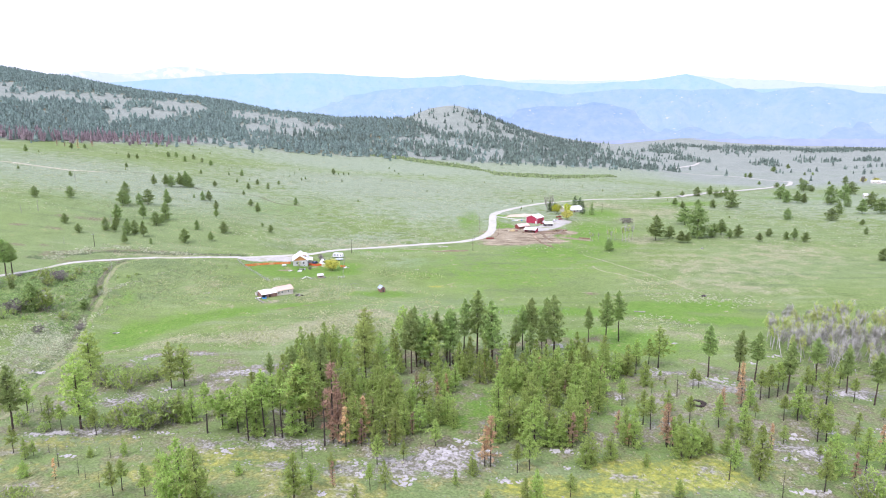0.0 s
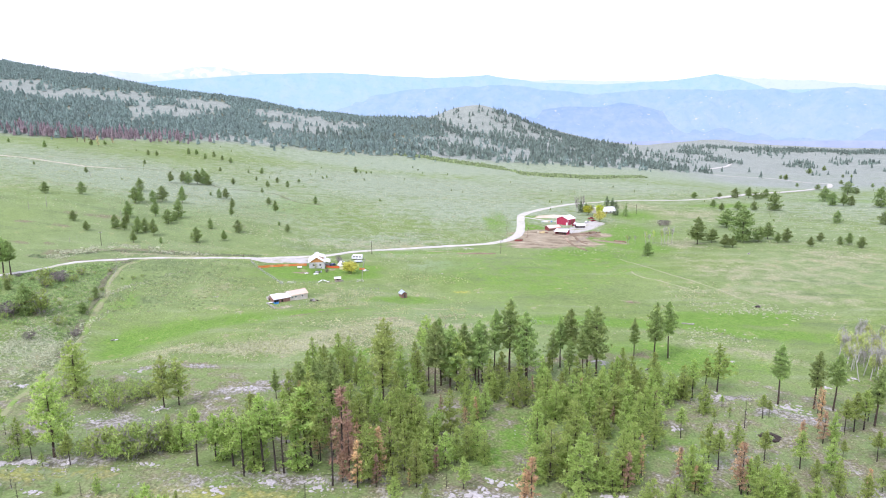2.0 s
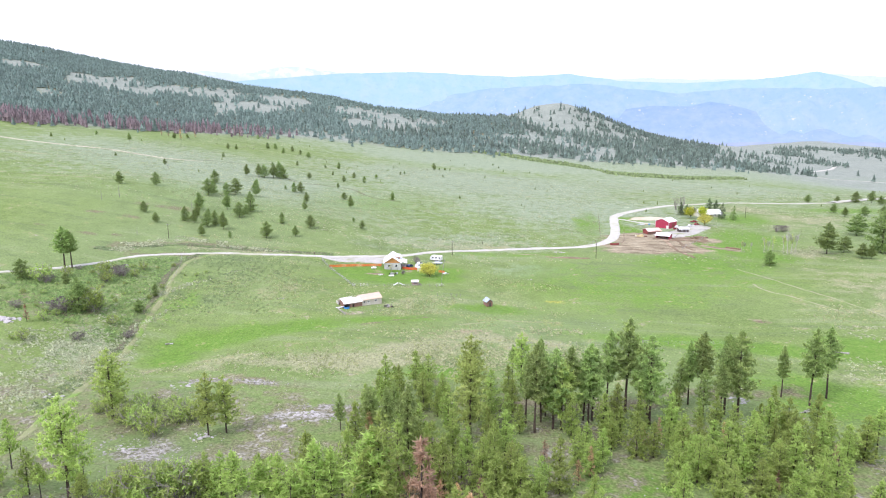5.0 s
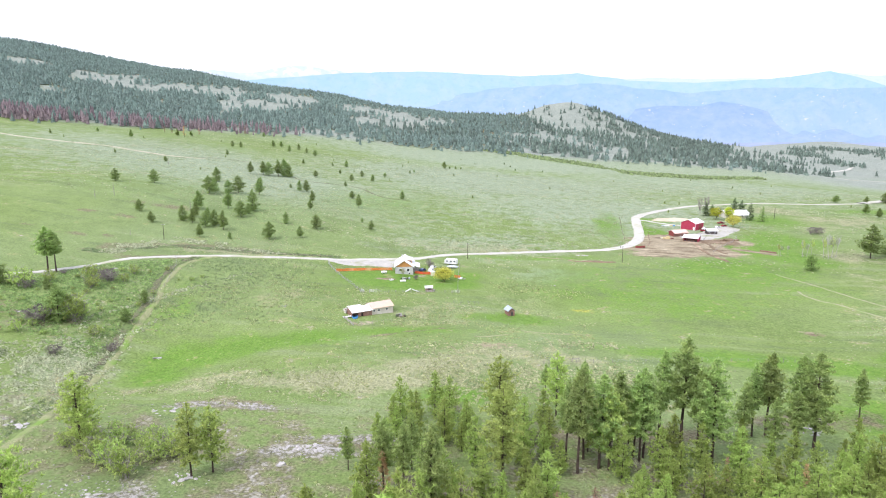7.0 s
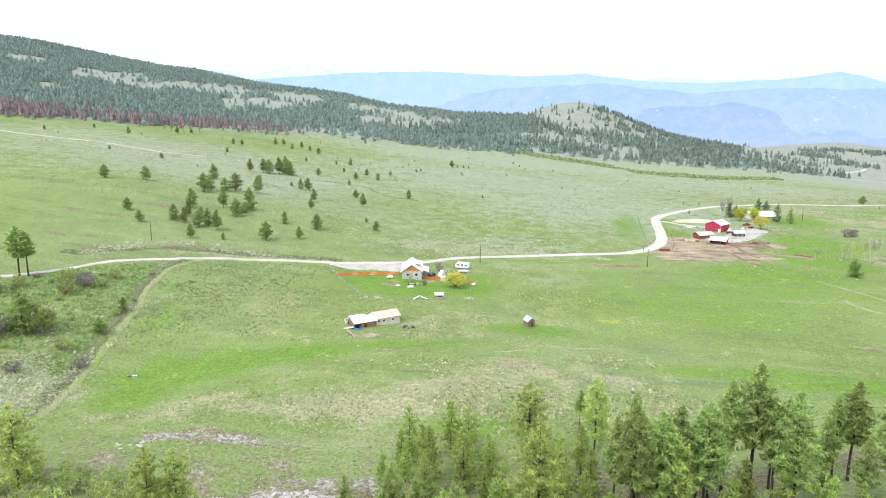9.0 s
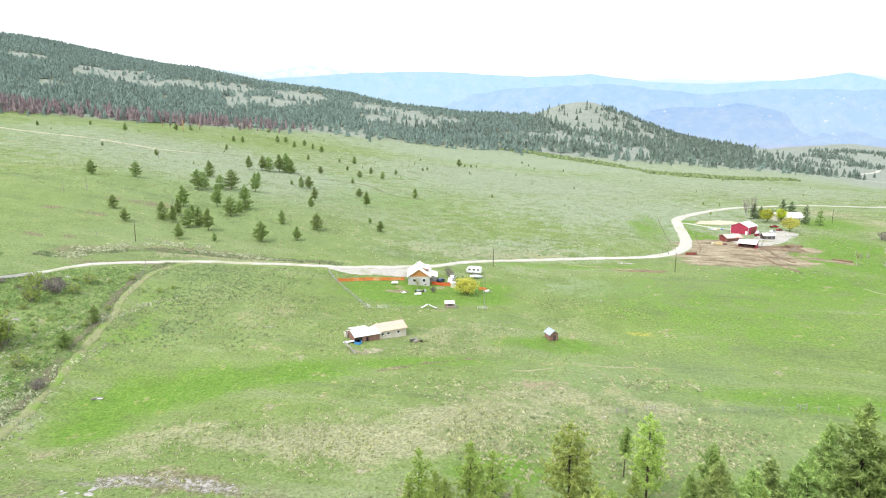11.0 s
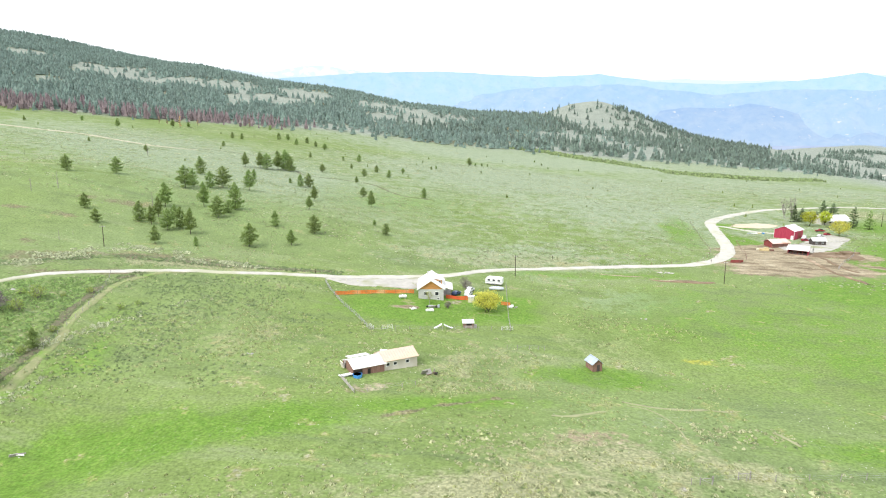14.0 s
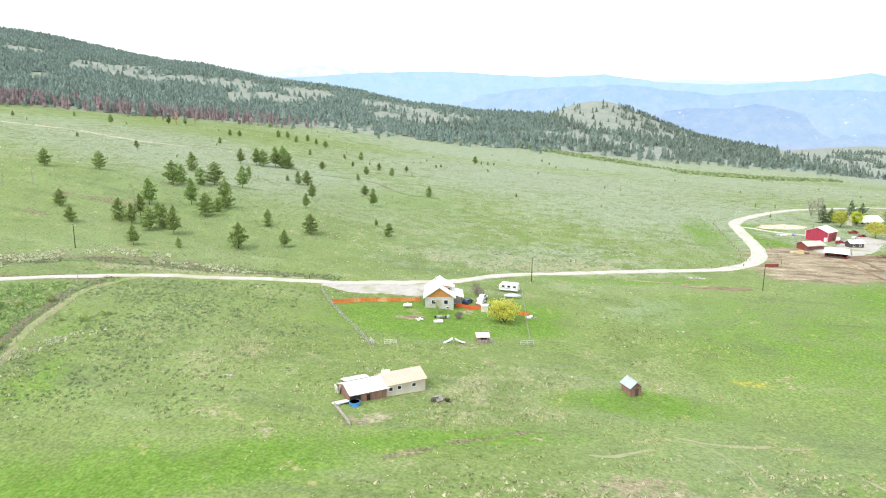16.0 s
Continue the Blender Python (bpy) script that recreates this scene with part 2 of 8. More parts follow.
M = {
    "bark": surface("pine_bark", (0.035, 0.027, 0.022), (0.085, 0.062, 0.046), 3.0, 0.95, relief=0.6),
    "char": surface("charred_bark", (0.02, 0.017, 0.015), (0.07, 0.055, 0.045), 3.0, 0.95, relief=0.5),
    "pale_bark": surface("aspen_bark", (0.35, 0.345, 0.31), (0.5, 0.49, 0.44), 5.0, 0.8),
    "grey_twig": surface("bare_twigs", (0.2, 0.175, 0.16), (0.33, 0.3, 0.28), 2.0, 0.9, relief=0),
    "pine": leafy("pine_needles", (0.32, 0.43, 0.15), (0.46, 0.57, 0.2), vary=0.28, tree_vary=0.16),
    "pine_young": leafy("young_pine_needles", (0.335, 0.445, 0.115), (0.485, 0.6, 0.165), vary=0.28, tree_vary=0.22, old=(0.27, 0.3, 0.11)),
    "pine_field": leafy("field_pine_needles", (0.25, 0.34, 0.115), (0.35, 0.44, 0.15)),
    "pine_sunny": leafy("sunny_pine_needles", (0.42, 0.53, 0.155), (0.57, 0.67, 0.21), vary=0.28),
    "fir_plain": leafy("plain_conifer_needles", (0.185, 0.25, 0.215), (0.265, 0.335, 0.27), tree_vary=0.0),
    "creek_green": leafy("creek_willow_leaves", (0.25, 0.34, 0.155), (0.34, 0.43, 0.2), tree_vary=0.0),
    # far hillside needles: tone lightened and blued to stand in for haze
    "fir": leafy("hazed_fir_needles", (0.215, 0.302, 0.258), (0.31, 0.4, 0.335), vary=0.28, tree_vary=0.0),
    "burnt": leafy("scorched_needles", (0.3, 0.25, 0.26), (0.42, 0.34, 0.335), tree_vary=0.0),
    "rust": leafy("rust_needles", (0.37, 0.24, 0.165), (0.52, 0.36, 0.25)),
    "haze_twig": leafy("pale_twigs", (0.33, 0.325, 0.27), (0.44, 0.435, 0.37), tree_vary=0.1),
    "shrub": leafy("shrub_leaves", (0.36, 0.47, 0.13), (0.5, 0.59, 0.19)),
    "shrub_dull": leafy("dull_shrub_twigs", (0.2, 0.18, 0.16), (0.3, 0.27, 0.24)),
    "aspen": leafy("aspen_leaves", (0.48, 0.55, 0.16), (0.62, 0.68, 0.26)),
    "willow": leafy("willow_leaves", (0.56, 0.54, 0.11), (0.7, 0.66, 0.19)),
    "lime": leafy("lime_leaves", (0.5, 0.54, 0.04), (0.62, 0.64, 0.08)),
    "grass_dry": leafy("dry_bunchgrass", (0.42, 0.45, 0.25), (0.6, 0.61, 0.39), tree_vary=0.0),
    "grass_brown": leafy("olive_brown_bunchgrass", (0.36, 0.42, 0.18), (0.54, 0.58, 0.31), tree_vary=0.0),
    "gully_leaf": leafy("gully_shrub_leaves", (0.22, 0.34, 0.115), (0.35, 0.48, 0.17), tree_vary=0.0),
    "daisy": leafy("white_meadow_flowers", (0.75, 0.76, 0.68), (0.85, 0.85, 0.8), tree_vary=0.0),
    "dark_tuft": leafy("grey_green_bunch_shrub", (0.19, 0.26, 0.12), (0.29, 0.36, 0.18), tree_vary=0.0),
    "bunch": leafy("olive_bunchgrass_clumps", (0.27, 0.33, 0.13), (0.5, 0.53, 0.28), vary=0.5, tree_vary=0.0),
    "spruce": leafy("spruce_needles", (0.14, 0.2, 0.1), (0.21, 0.285, 0.135)),
    "tan_rust": leafy("tan_dry_needles", (0.56, 0.38, 0.2), (0.72, 0.52, 0.31)),
    "grass_green": leafy("green_bunchgrass", (0.24, 0.34, 0.11), (0.34, 0.43, 0.16), tree_vary=0.0),
    "pale_sage": leafy("pale_dry_shrubs", (0.42, 0.46, 0.28), (0.6, 0.63, 0.43), tree_vary=0.0),
    "sage": leafy("sagebrush", (0.27, 0.32, 0.16), (0.48, 0.49, 0.31), tree_vary=0.0),
    "rock": surface("pale_rock", (0.25, 0.24, 0.23), (0.44, 0.42, 0.4), 1.2, 0.9, relief=0.7, vary=0.25, wear=(0.26, 0.26, 0.2)),
    "gravel": surface("gravel_road", (0.42, 0.41, 0.36), (0.53, 0.515, 0.455), 0.5, 0.95, relief=0.4, wear=(0.36, 0.36, 0.26)),
    "track": surface("grassy_wheel_track", (0.19, 0.225, 0.09), (0.29, 0.29, 0.16), 0.8, 0.95, wear=(0.15, 0.24, 0.05)),
    "trail": surface("faint_trail", (0.24, 0.26, 0.13), (0.32, 0.32, 0.19), 0.6, 0.95, wear=(0.2, 0.26, 0.1)),
    "bank": surface("dry_cut_bank", (0.36, 0.33, 0.23), (0.52, 0.48, 0.37), 0.5, 0.95, relief=0.5, wear=(0.26, 0.27, 0.17)),
    "ditch": surface("ditch_bank_soil", (0.11, 0.11, 0.065), (0.18, 0.17, 0.1), 0.7, 0.95, relief=0.6, wear=(0.13, 0.19, 0.06)),
    "pad": surface("gravel_yard", (0.36, 0.35, 0.31), (0.46, 0.445, 0.4), 0.6, 0.95, relief=0.4, wear=(0.26, 0.27, 0.17)),
    "mud": surface("barnyard_mud", (0.14, 0.1, 0.062), (0.25, 0.185, 0.115), 0.4, 0.9, relief=0.6, wear=(0.4, 0.31, 0.22)),
    "sand": surface("pale_riding_sand", (0.5, 0.42, 0.3), (0.58, 0.5, 0.38), 0.5, 0.95),
    "white_metal": surface("white_roof_sheet", (0.78, 0.78, 0.76), (0.84, 0.84, 0.82), 0.8, 0.45, 0.0, 0.05, wear=(0.68, 0.66, 0.62)),
    "tan_metal": surface("tan_roof_sheet", (0.55, 0.42, 0.34), (0.63, 0.5, 0.41), 0.8, 0.5, 0.0, 0.05, wear=(0.55, 0.43, 0.31)),
    "rust_roof": surface("rusty_pale_roof", (0.6, 0.4, 0.34), (0.74, 0.6, 0.54), 0.5, 0.7, 0.0, 0.1, wear=(0.48, 0.25, 0.17)),
    "tin": surface("grey_tin_roof", (0.4, 0.47, 0.54), (0.6, 0.66, 0.71), 0.6, 0.4, 0.3, 0.1, wear=(0.36, 0.33, 0.32)),
    "red_wall": surface("red_barn_siding", (0.35, 0.035, 0.07), (0.42, 0.055, 0.095), 1.5, 0.7, stretch=(6, 6, 0.6)),
    "dark_red": surface("dark_red_boards", (0.2, 0.05, 0.045), (0.28, 0.08, 0.07), 1.5, 0.85, stretch=(6, 6, 0.6)),
    "block": surface("grey_block_wall", (0.42, 0.43, 0.41), (0.52, 0.52, 0.49), 1.0, 0.9, relief=0.3),
    "cedar": surface("orange_cedar_gable", (0.44, 0.2, 0.06), (0.54, 0.28, 0.1), 1.2, 0.7, stretch=(1, 1, 8)),
    "pale_wall": surface("pale_plaster_wall", (0.6, 0.57, 0.5), (0.7, 0.67, 0.6), 0.9, 0.9, wear=(0.5, 0.46, 0.38)),
    "old_wood": surface("weathered_boards", (0.17, 0.09, 0.07), (0.29, 0.18, 0.14), 1.0, 0.9, relief=0.5, vary=0.2, stretch=(8, 8, 0.7)),
    "grey_wood": surface("grey_weathered_wood", (0.26, 0.24, 0.22), (0.4, 0.38, 0.35), 1.5, 0.9, relief=0.4, vary=0.2),
    "dark_wall": surface("dark_stained_boards", (0.05, 0.04, 0.038), (0.1, 0.085, 0.08), 1.2, 0.8, stretch=(6, 6, 0.7)),
    "trim": surface("white_trim", (0.74, 0.74, 0.72), (0.82, 0.82, 0.8), 2.0, 0.6, relief=0),
    "glass": surface("window_glass", (0.02, 0.025, 0.03), (0.04, 0.045, 0.05), 0.3, 0.06, relief=0),
    # near black: painted shade of shed and coop openings, also some dark timber
    "dark": surface("opening_shade_and_dark_wood", (0.03, 0.025, 0.022), (0.05, 0.042, 0.036), 1.0, 0.9),
    "orange": surface("orange_snow_fence", (0.68, 0.17, 0.035), (0.78, 0.25, 0.07), 1.0, 0.7, wear=(0.7, 0.36, 0.18)),
    "redfence": surface("red_orange_netting", (0.7, 0.09, 0.03), (0.78, 0.13, 0.05), 1.0, 0.7),
    "white": surface("white_paint", (0.76, 0.76, 0.75), (0.83, 0.83, 0.82), 1.5, 0.4, relief=0, wear=(0.68, 0.67, 0.64)),
    "cream": surface("cream_panel", (0.66, 0.63, 0.45), (0.74, 0.71, 0.54), 1.5, 0.6),
    "silver": surface("silver_cover", (0.42, 0.46, 0.5), (0.6, 0.64, 0.68), 0.8, 0.5, 0.2, 0.6),
    "blue": surface("blue_plastic", (0.05, 0.24, 0.6), (0.1, 0.32, 0.7), 1.0, 0.4),
    "steel": surface("galvanised_steel", (0.4, 0.41, 0.42), (0.55, 0.56, 0.57), 3.0, 0.45, 0.6, 0),
    "rubber": surface("tyre_rubber", (0.02, 0.02, 0.02), (0.04, 0.04, 0.04), 3.0, 0.85, relief=0),
    "car_white": surface("white_car_paint", (0.72, 0.72, 0.73), (0.78, 0.78, 0.79), 1.0, 0.25, relief=0),
    "car_blue": surface("dark_blue_car_paint", (0.05, 0.08, 0.15), (0.07, 0.1, 0.19), 1.0, 0.25, relief=0),
    "car_red": surface("dark_red_car_paint", (0.25, 0.03, 0.04), (0.3, 0.045, 0.055), 1.0, 0.25, relief=0),
    "hay": surface("straw_bales", (0.5, 0.4, 0.2), (0.62, 0.52, 0.3), 2.0, 0.95),
    "ground": ground_material(),
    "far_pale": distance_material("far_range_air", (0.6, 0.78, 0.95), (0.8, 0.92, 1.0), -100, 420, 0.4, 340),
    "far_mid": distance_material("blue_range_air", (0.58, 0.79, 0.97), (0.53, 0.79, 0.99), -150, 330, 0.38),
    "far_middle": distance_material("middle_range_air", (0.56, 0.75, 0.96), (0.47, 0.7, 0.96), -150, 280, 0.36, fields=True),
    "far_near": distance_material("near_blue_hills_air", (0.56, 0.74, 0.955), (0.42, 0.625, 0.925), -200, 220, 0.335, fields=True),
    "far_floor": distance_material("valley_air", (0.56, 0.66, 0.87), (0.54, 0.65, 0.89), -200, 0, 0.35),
}


# ---- helpers for building ----
def mesh_of(name, verts, faces, material, smooth=False):
    me = bpy.data.meshes.new(name)
    me.from_pydata(verts if isinstance(verts, list) else verts.tolist(), [], faces if isinstance(faces, list) else faces.tolist())
    for mm in (material if isinstance(material, (list, tuple)) else [material]):
        me.materials.append(mm)
    if smooth:
        me.polygons.foreach_set("use_smooth", [True] * len(me.polygons))
    me.update()
    return me


def thing(name, label, category, m=None, group="", kind=""):
    ob = new(name)
    ob.empty_display_size = 0.5
    if m is not None:
        ob.matrix_world = m
    return tagged(ob, label, category, group, kind)


def part(name, bm, material, parent, label=""):
    if isinstance(bm, bpy.types.Mesh):
        me = bm
    else:
        me = bpy.data.meshes.new(name)
        bm.to_mesh(me)
        bm.free()
        me.materials.append(material)
    ob = new(name, me)
    ob.parent = parent
    if label:
        ob["label"] = label
    return ob


def box(w, d, h, x=0, y=0, z=0, rz=0.0, bm=None, rx=0.0, ry=0.0, bev=0.0):
    """A box with its base's centre at x, y, z."""
    own = bmesh.new()
    bmesh.ops.create_cube(own, size=1)
    bmesh.ops.scale(own, vec=(w, d, h), verts=own.verts)
    if bev:
        bmesh.ops.bevel(own, geom=own.edges[:], offset=bev, segments=2, affect="EDGES")
    bmesh.ops.transform(own, matrix=pose(x, y, z + h / 2, rx, ry, rz), verts=own.verts)
    if bm is None:
        return own
    me = bpy.data.meshes.new("tmp")
    own.to_mesh(me)
    own.free()
    bm.from_mesh(me)
    bpy.data.meshes.remove(me)
    return bm


def cyl(r, h, x=0, y=0, z=0, n=10, r2=None, rx=0.0, ry=0.0, bm=None):
    own = bmesh.new()
    bmesh.ops.create_cone(own, cap_ends=True, segments=n, radius1=r, radius2=r if r2 is None else r2, depth=h)
    bmesh.ops.translate(own, vec=(0, 0, h / 2), verts=own.verts)
    bmesh.ops.transform(own, matrix=pose(x, y, z, rx, ry, 0), verts=own.verts)
    if bm is None:
        return own
    me = bpy.data.meshes.new("tmp")
    own.to_mesh(me)
    own.free()
    bm.from_mesh(me)
    bpy.data.meshes.remove(me)
    return bm


def poly_prism(outline, y0, y1, bm=None):
    """The outline (x, z) drawn out along y."""
    bm = bm or bmesh.new()
    a = [bm.verts.new((x, y0, z)) for x, z in outline]
    b = [bm.verts.new((x, y1, z)) for x, z in outline]
    n = len(outline)
    bm.faces.new(a)
    bm.faces.new(b[::-1])
    for i in range(n):
        bm.faces.new((a[(i + 1) % n], a[i], b[i], b[(i + 1) % n]))
    bmesh.ops.recalc_face_normals(bm, faces=bm.faces[:])
    return bm


def roof_slab(x0, z0, x1, z1, y0, y1, thick=0.15):
    """A pitched roof plane from (x0, z0) to (x1, z1)."""
    dx, dz = x1 - x0, z1 - z0
    ln = math.hypot(dx, dz)
    nx, nz = -dz / ln, dx / ln
    if nz < 0:
        nx, nz = -nx, -nz
    bm = poly_prism([(x0, z0), (x1, z1), (x1 + nx * thick, z1 + nz * thick), (x0 + nx * thick, z0 + nz * thick)], y0, y1)
    return bm


def roof_plane(root, x0, z0, x1, z1, y0, y1, mat, thick=0.15, ribs=0.0, m=None, label=""):
    """A roof part with standing seams every ribs metres, each a piece of its own."""
    m = m or Matrix.Identity(4)
    g = roof_slab(x0, z0, x1, z1, y0, y1, thick)
    bmesh.ops.transform(g, matrix=m, verts=g.verts)
    roof = part("roof", g, mat, root, label)
    if ribs:
        dx, dz = x1 - x0, z1 - z0
        ln = math.hypot(dx, dz)
        nx, nz = -dz / ln, dx / ln
        if nz < 0:
            nx, nz = -nx, -nz
        t1, t2 = thick - 0.01, thick + 0.05
        sm = poly_prism([(x0 + nx * t1, z0 + nz * t1), (x1 + nx * t1, z1 + nz * t1), (x1 + nx * t2, z1 + nz * t2), (x0 + nx * t2, z0 + nz * t2)], -0.03, 0.03)
        me = bpy.data.meshes.new("seam")
        sm.to_mesh(me)
        sm.free()
        me.materials.append(mat)
        k = int((y1 - y0) / ribs)
        for i in range(k + 1):
            seam = part("seam", me, None, roof)
            seam.matrix_local = m @ Matrix.Translation((0, y0 + 0.03 + i * (y1 - y0 - 0.06) / k, 0))
    return roof


def window(parent, w, h, x, y, z, facing=0.0, name="window"):
    """A framed pane on a wall; facing: degrees about z, 0 looks to -y."""
    m = pose(x, y, z, 0, 0, facing)
    f = bmesh.new()
    for bw, bh, bx, bz in ((w + 0.2, 0.1, 0, -0.1), (w + 0.2, 0.1, 0, h), (0.1, h, -w / 2 - 0.05, 0), (0.1, h, w / 2 + 0.05, 0)):
        box(bw, 0.12, bh, bx, -0.04, bz, bm=f)
    bmesh.ops.transform(f, matrix=m, verts=f.verts)
    fr = part(name, f, M["trim"], parent, "white framed window")
    g = box(w, 0.06, h, 0, -0.01, 0)
    bmesh.ops.transform(g, matrix=m, verts=g.verts)
    part("pane", g, M["glass"], fr)
    return fr


# ---- the land ----
U0, U1, NU = -2.2, 1.8, 11
V0, V1, NV = 5.0, 8.1, 9
RELIEF = [  # rows of a smooth height lattice, near to far, left to right
    [-84.7, -48.1, -15.1, 8.2, 15.6, 11, 7.3, 5.5, 3.8, 4, 5.9],
    [-25.4, -10.9, 2.6, 13.5, 16, 11.8, 8.6, 0.6, -1.2, 0.8, 3.4],
    [37.5, 28.7, 20.7, 14.7, 10.9, 15.4, 5.6, -7.3, -3.6, -0.9, -0.6],
    [108.7, 73.8, 44.9, 26.4, -0.2, -4.2, -5.9, -0.6, 2.2, -2.4, -8.6],
    [192.1, 126.9, 71, 58.1, 43.2, 0.1, 2.2, -4.1, 4.7, -8, -20.2],
    [338.3, 251.4, 158.6, 81.1, 42.1, -4.7, -3.5, -19.5, -7.6, -29.2, -44.1],
    [525.2, 435.3, 343, 237.9, 148.4, 55.9, -12.6, -114.7, -47.8, -51.3, -71],
    [736.4, 638.6, 537.1, 420.4, 287, 136.8, 35.5, -65.9, -68.8, -82.6, -106.1],
    [958, 846, 723.7, 576.6, 400.3, 220.6, 79.3, -16.7, -79.1, -118.7, -149.7],
]
HILLS = [  # knolls and hollows: x, y, half-width, half-depth, height
    (45, 2330, 150, 220, 64), (-150, 2100, 120, 260, 16), (700, 2900, 260, 500, -24), (-140, 262, 26, 40, -6.5),
    (-142, 815, 120, 90, 4), (-46, 610, 60, 60, 4), (215, 2430, 160, 200, 14), (-290, 462, 60, 50, 6),
    (-161, 465, 40, 40, 4.5), (88, 200, 22, 18, 2.5), (82, 342, 40, 30, -2.5), (-6, 340, 40, 25, -3),
    (120, 1172, 110, 60, -11), (-42, 262, 30, 25, 2.6), (-1180, 1900, 170, 300, -20),
]


def vnoise(x, y, size, seed=0):
    """Smooth random field, -1 to 1."""
    fx, fy = x / size + seed * 17.3, y / size - seed * 9.7
    ix, iy = np.floor(fx), np.floor(fy)
    tx, ty = fx - ix, fy - iy
    tx, ty = tx * tx * (3 - 2 * tx), ty * ty * (3 - 2 * ty)

    def h(a, b):
        v = np.sin(a * 127.1 + b * 311.7 + seed * 74.7) * 43758.5453
        return 2 * (v - np.floor(v)) - 1

    top = h(ix, iy) * (1 - tx) + h(ix + 1, iy) * tx
    low = h(ix, iy + 1) * (1 - tx) + h(ix + 1, iy + 1) * tx
    return top * (1 - ty) + low * ty


def spline(f):
    return (1 - f) ** 3 / 6, (3 * f ** 3 - 6 * f ** 2 + 4) / 6, (-3 * f ** 3 + 3 * f ** 2 + 3 * f + 1) / 6, f ** 3 / 6


def height(x, y):
    x, y = np.asarray(x, float), np.asarray(y, float)
    yy = np.maximum(y, -30.0)
    u = np.clip((x / (150 + 0.5 * np.maximum(yy, 0)) - U0) / (U1 - U0), 0, 0.9999) * (NU - 3)
    v = np.clip((np.log(150 + yy) - V0) / (V1 - V0), 0, 0.9999) * (NV - 3)
    i, j = u.astype(int), v.astype(int)
    lat = np.array(RELIEF)
    z = np.zeros_like(x)
    for q, b in enumerate(spline(v - j)):
        for p, a in enumerate(spline(u - i)):
            z = z + a * b * lat[j + q, i + p]
    for cx, cy, sx, sy, h in HILLS:
        z = z + h * np.exp(-((x - cx) / sx) ** 2 - ((y - cy) / sy) ** 2)
    r = np.hypot(x, y)
    z = z - 0.00006 * np.maximum(r - 2550 - 1100 * np.clip((x - 900) / 500, 0, 1), 0) ** 2
    back = np.maximum(r - 1900 - 350 * np.clip((-x - 850) / 400, 0, 1), 0)  # the far side of the wooded ridge
    z = z - np.clip((-x - 40) / 250, 0, 1) * 0.14 * back ** 2 / (back + 60)
    near = np.exp(-np.maximum(np.hypot(x, y) - 500, 0) / 500)
    rough = 1 + 1.6 * np.clip((235 - y) / 40, 0, 1)
    z = z + near * rough * (0.22 * vnoise(x, y, 9, 1) + 0.1 * vnoise(x, y, 3.5, 2))
    far = np.clip((y - 950) / 500, 0, 1)
    return z + far * (5 * vnoise(x, y, 160, 3) + 2.5 * vnoise(x, y, 70, 4))


def gz(x, y):
    return float(height(x, y))


def steps(lo, c0, c1, hi, s, grow):
    core = list(np.arange(c0, c1, s))
    out, v, d = [], c1, s
    while v < hi:
        out.append(v)
        d *= grow
        v += d
    back, v, d = [], c0 - s, s
    while v > lo:
        back.append(v)
        d *= grow
        v -= d
    return np.array(back[::-1] + core + out + [hi])


gx = steps(-3600, -135, 125, 3600, 1.35, 1.031)
gy = steps(-500, 128, 425, 4400, 1.35, 1.03)
X, Y = np.meshgrid(gx, gy)
Z = height(X, Y)


def spots(x, y, rows):
    """The strongest of soft ellipses: x, y, half-length, half-width, turn in degrees, strength."""
    w = np.zeros_like(x)
    wx, wy = 9 * vnoise(x, y, 45, 5) + 4 * vnoise(x, y, 15, 6), 9 * vnoise(x, y, 45, 7) + 4 * vnoise(x, y, 15, 8)
    for cx, cy, rx, ry, turn, s in rows:
        c, n = math.cos(radians(turn)), math.sin(radians(turn))
        k = min(1.0, ry / 16)
        dx, dy = x + k * wx - cx, y + k * wy - cy
        a, b = dx * c + dy * n, -dx * n + dy * c
        w = np.maximum(w, s * np.clip(1.45 - np.sqrt((a / rx) ** 2 + (b / ry) ** 2), 0, 1.1) / 0.95)
    return np.clip(w, 0, 1)


LUSH_FIRST = [
    (-122, 272, 30, 12, 30, 0.85), (-100, 285, 30, 9, 25, 0.75), (-132, 252, 14, 12, 40, 0.8), (-70, 300, 34, 5, 22, 0.6), (-92, 364, 26, 13, 22, 1.0), (-70, 370, 17, 14, 20, 1.1), (-84, 356, 24, 9, 20, 0.9),
    (30, 372, 70, 45, 20, 0.5), (75, 425, 45, 30, 30, 0.7),
]
LUSH_EAST = [
    (107, 487, 26, 38, 13, 0.95), (120, 466, 20, 16, 12, 0.9), (127, 525, 24, 34, 8, 0.85), (79, 403, 44, 34, 5, 0.5), (114, 305, 32, 11, 4, 0.95), (100, 311, 14, 9.5, 2, 0.9),
]
LUSH_REST = [
    (60, 300, 60, 10, -6, 0.85), (110, 290, 45, 9, -15, 0.85), (-30, 330, 26, 7, 10, 0.7), (-42, 246, 14, 6, 10, 0.9), (11, 186, 13, 22, 0, 0.95),
    (46, 195, 14, 16, 0, 0.6), (75, 252, 40, 16, -10, 0.7), (110, 168, 12, 18, 0, 0.6),
]
LUSH = LUSH_FIRST + LUSH_EAST + LUSH_REST
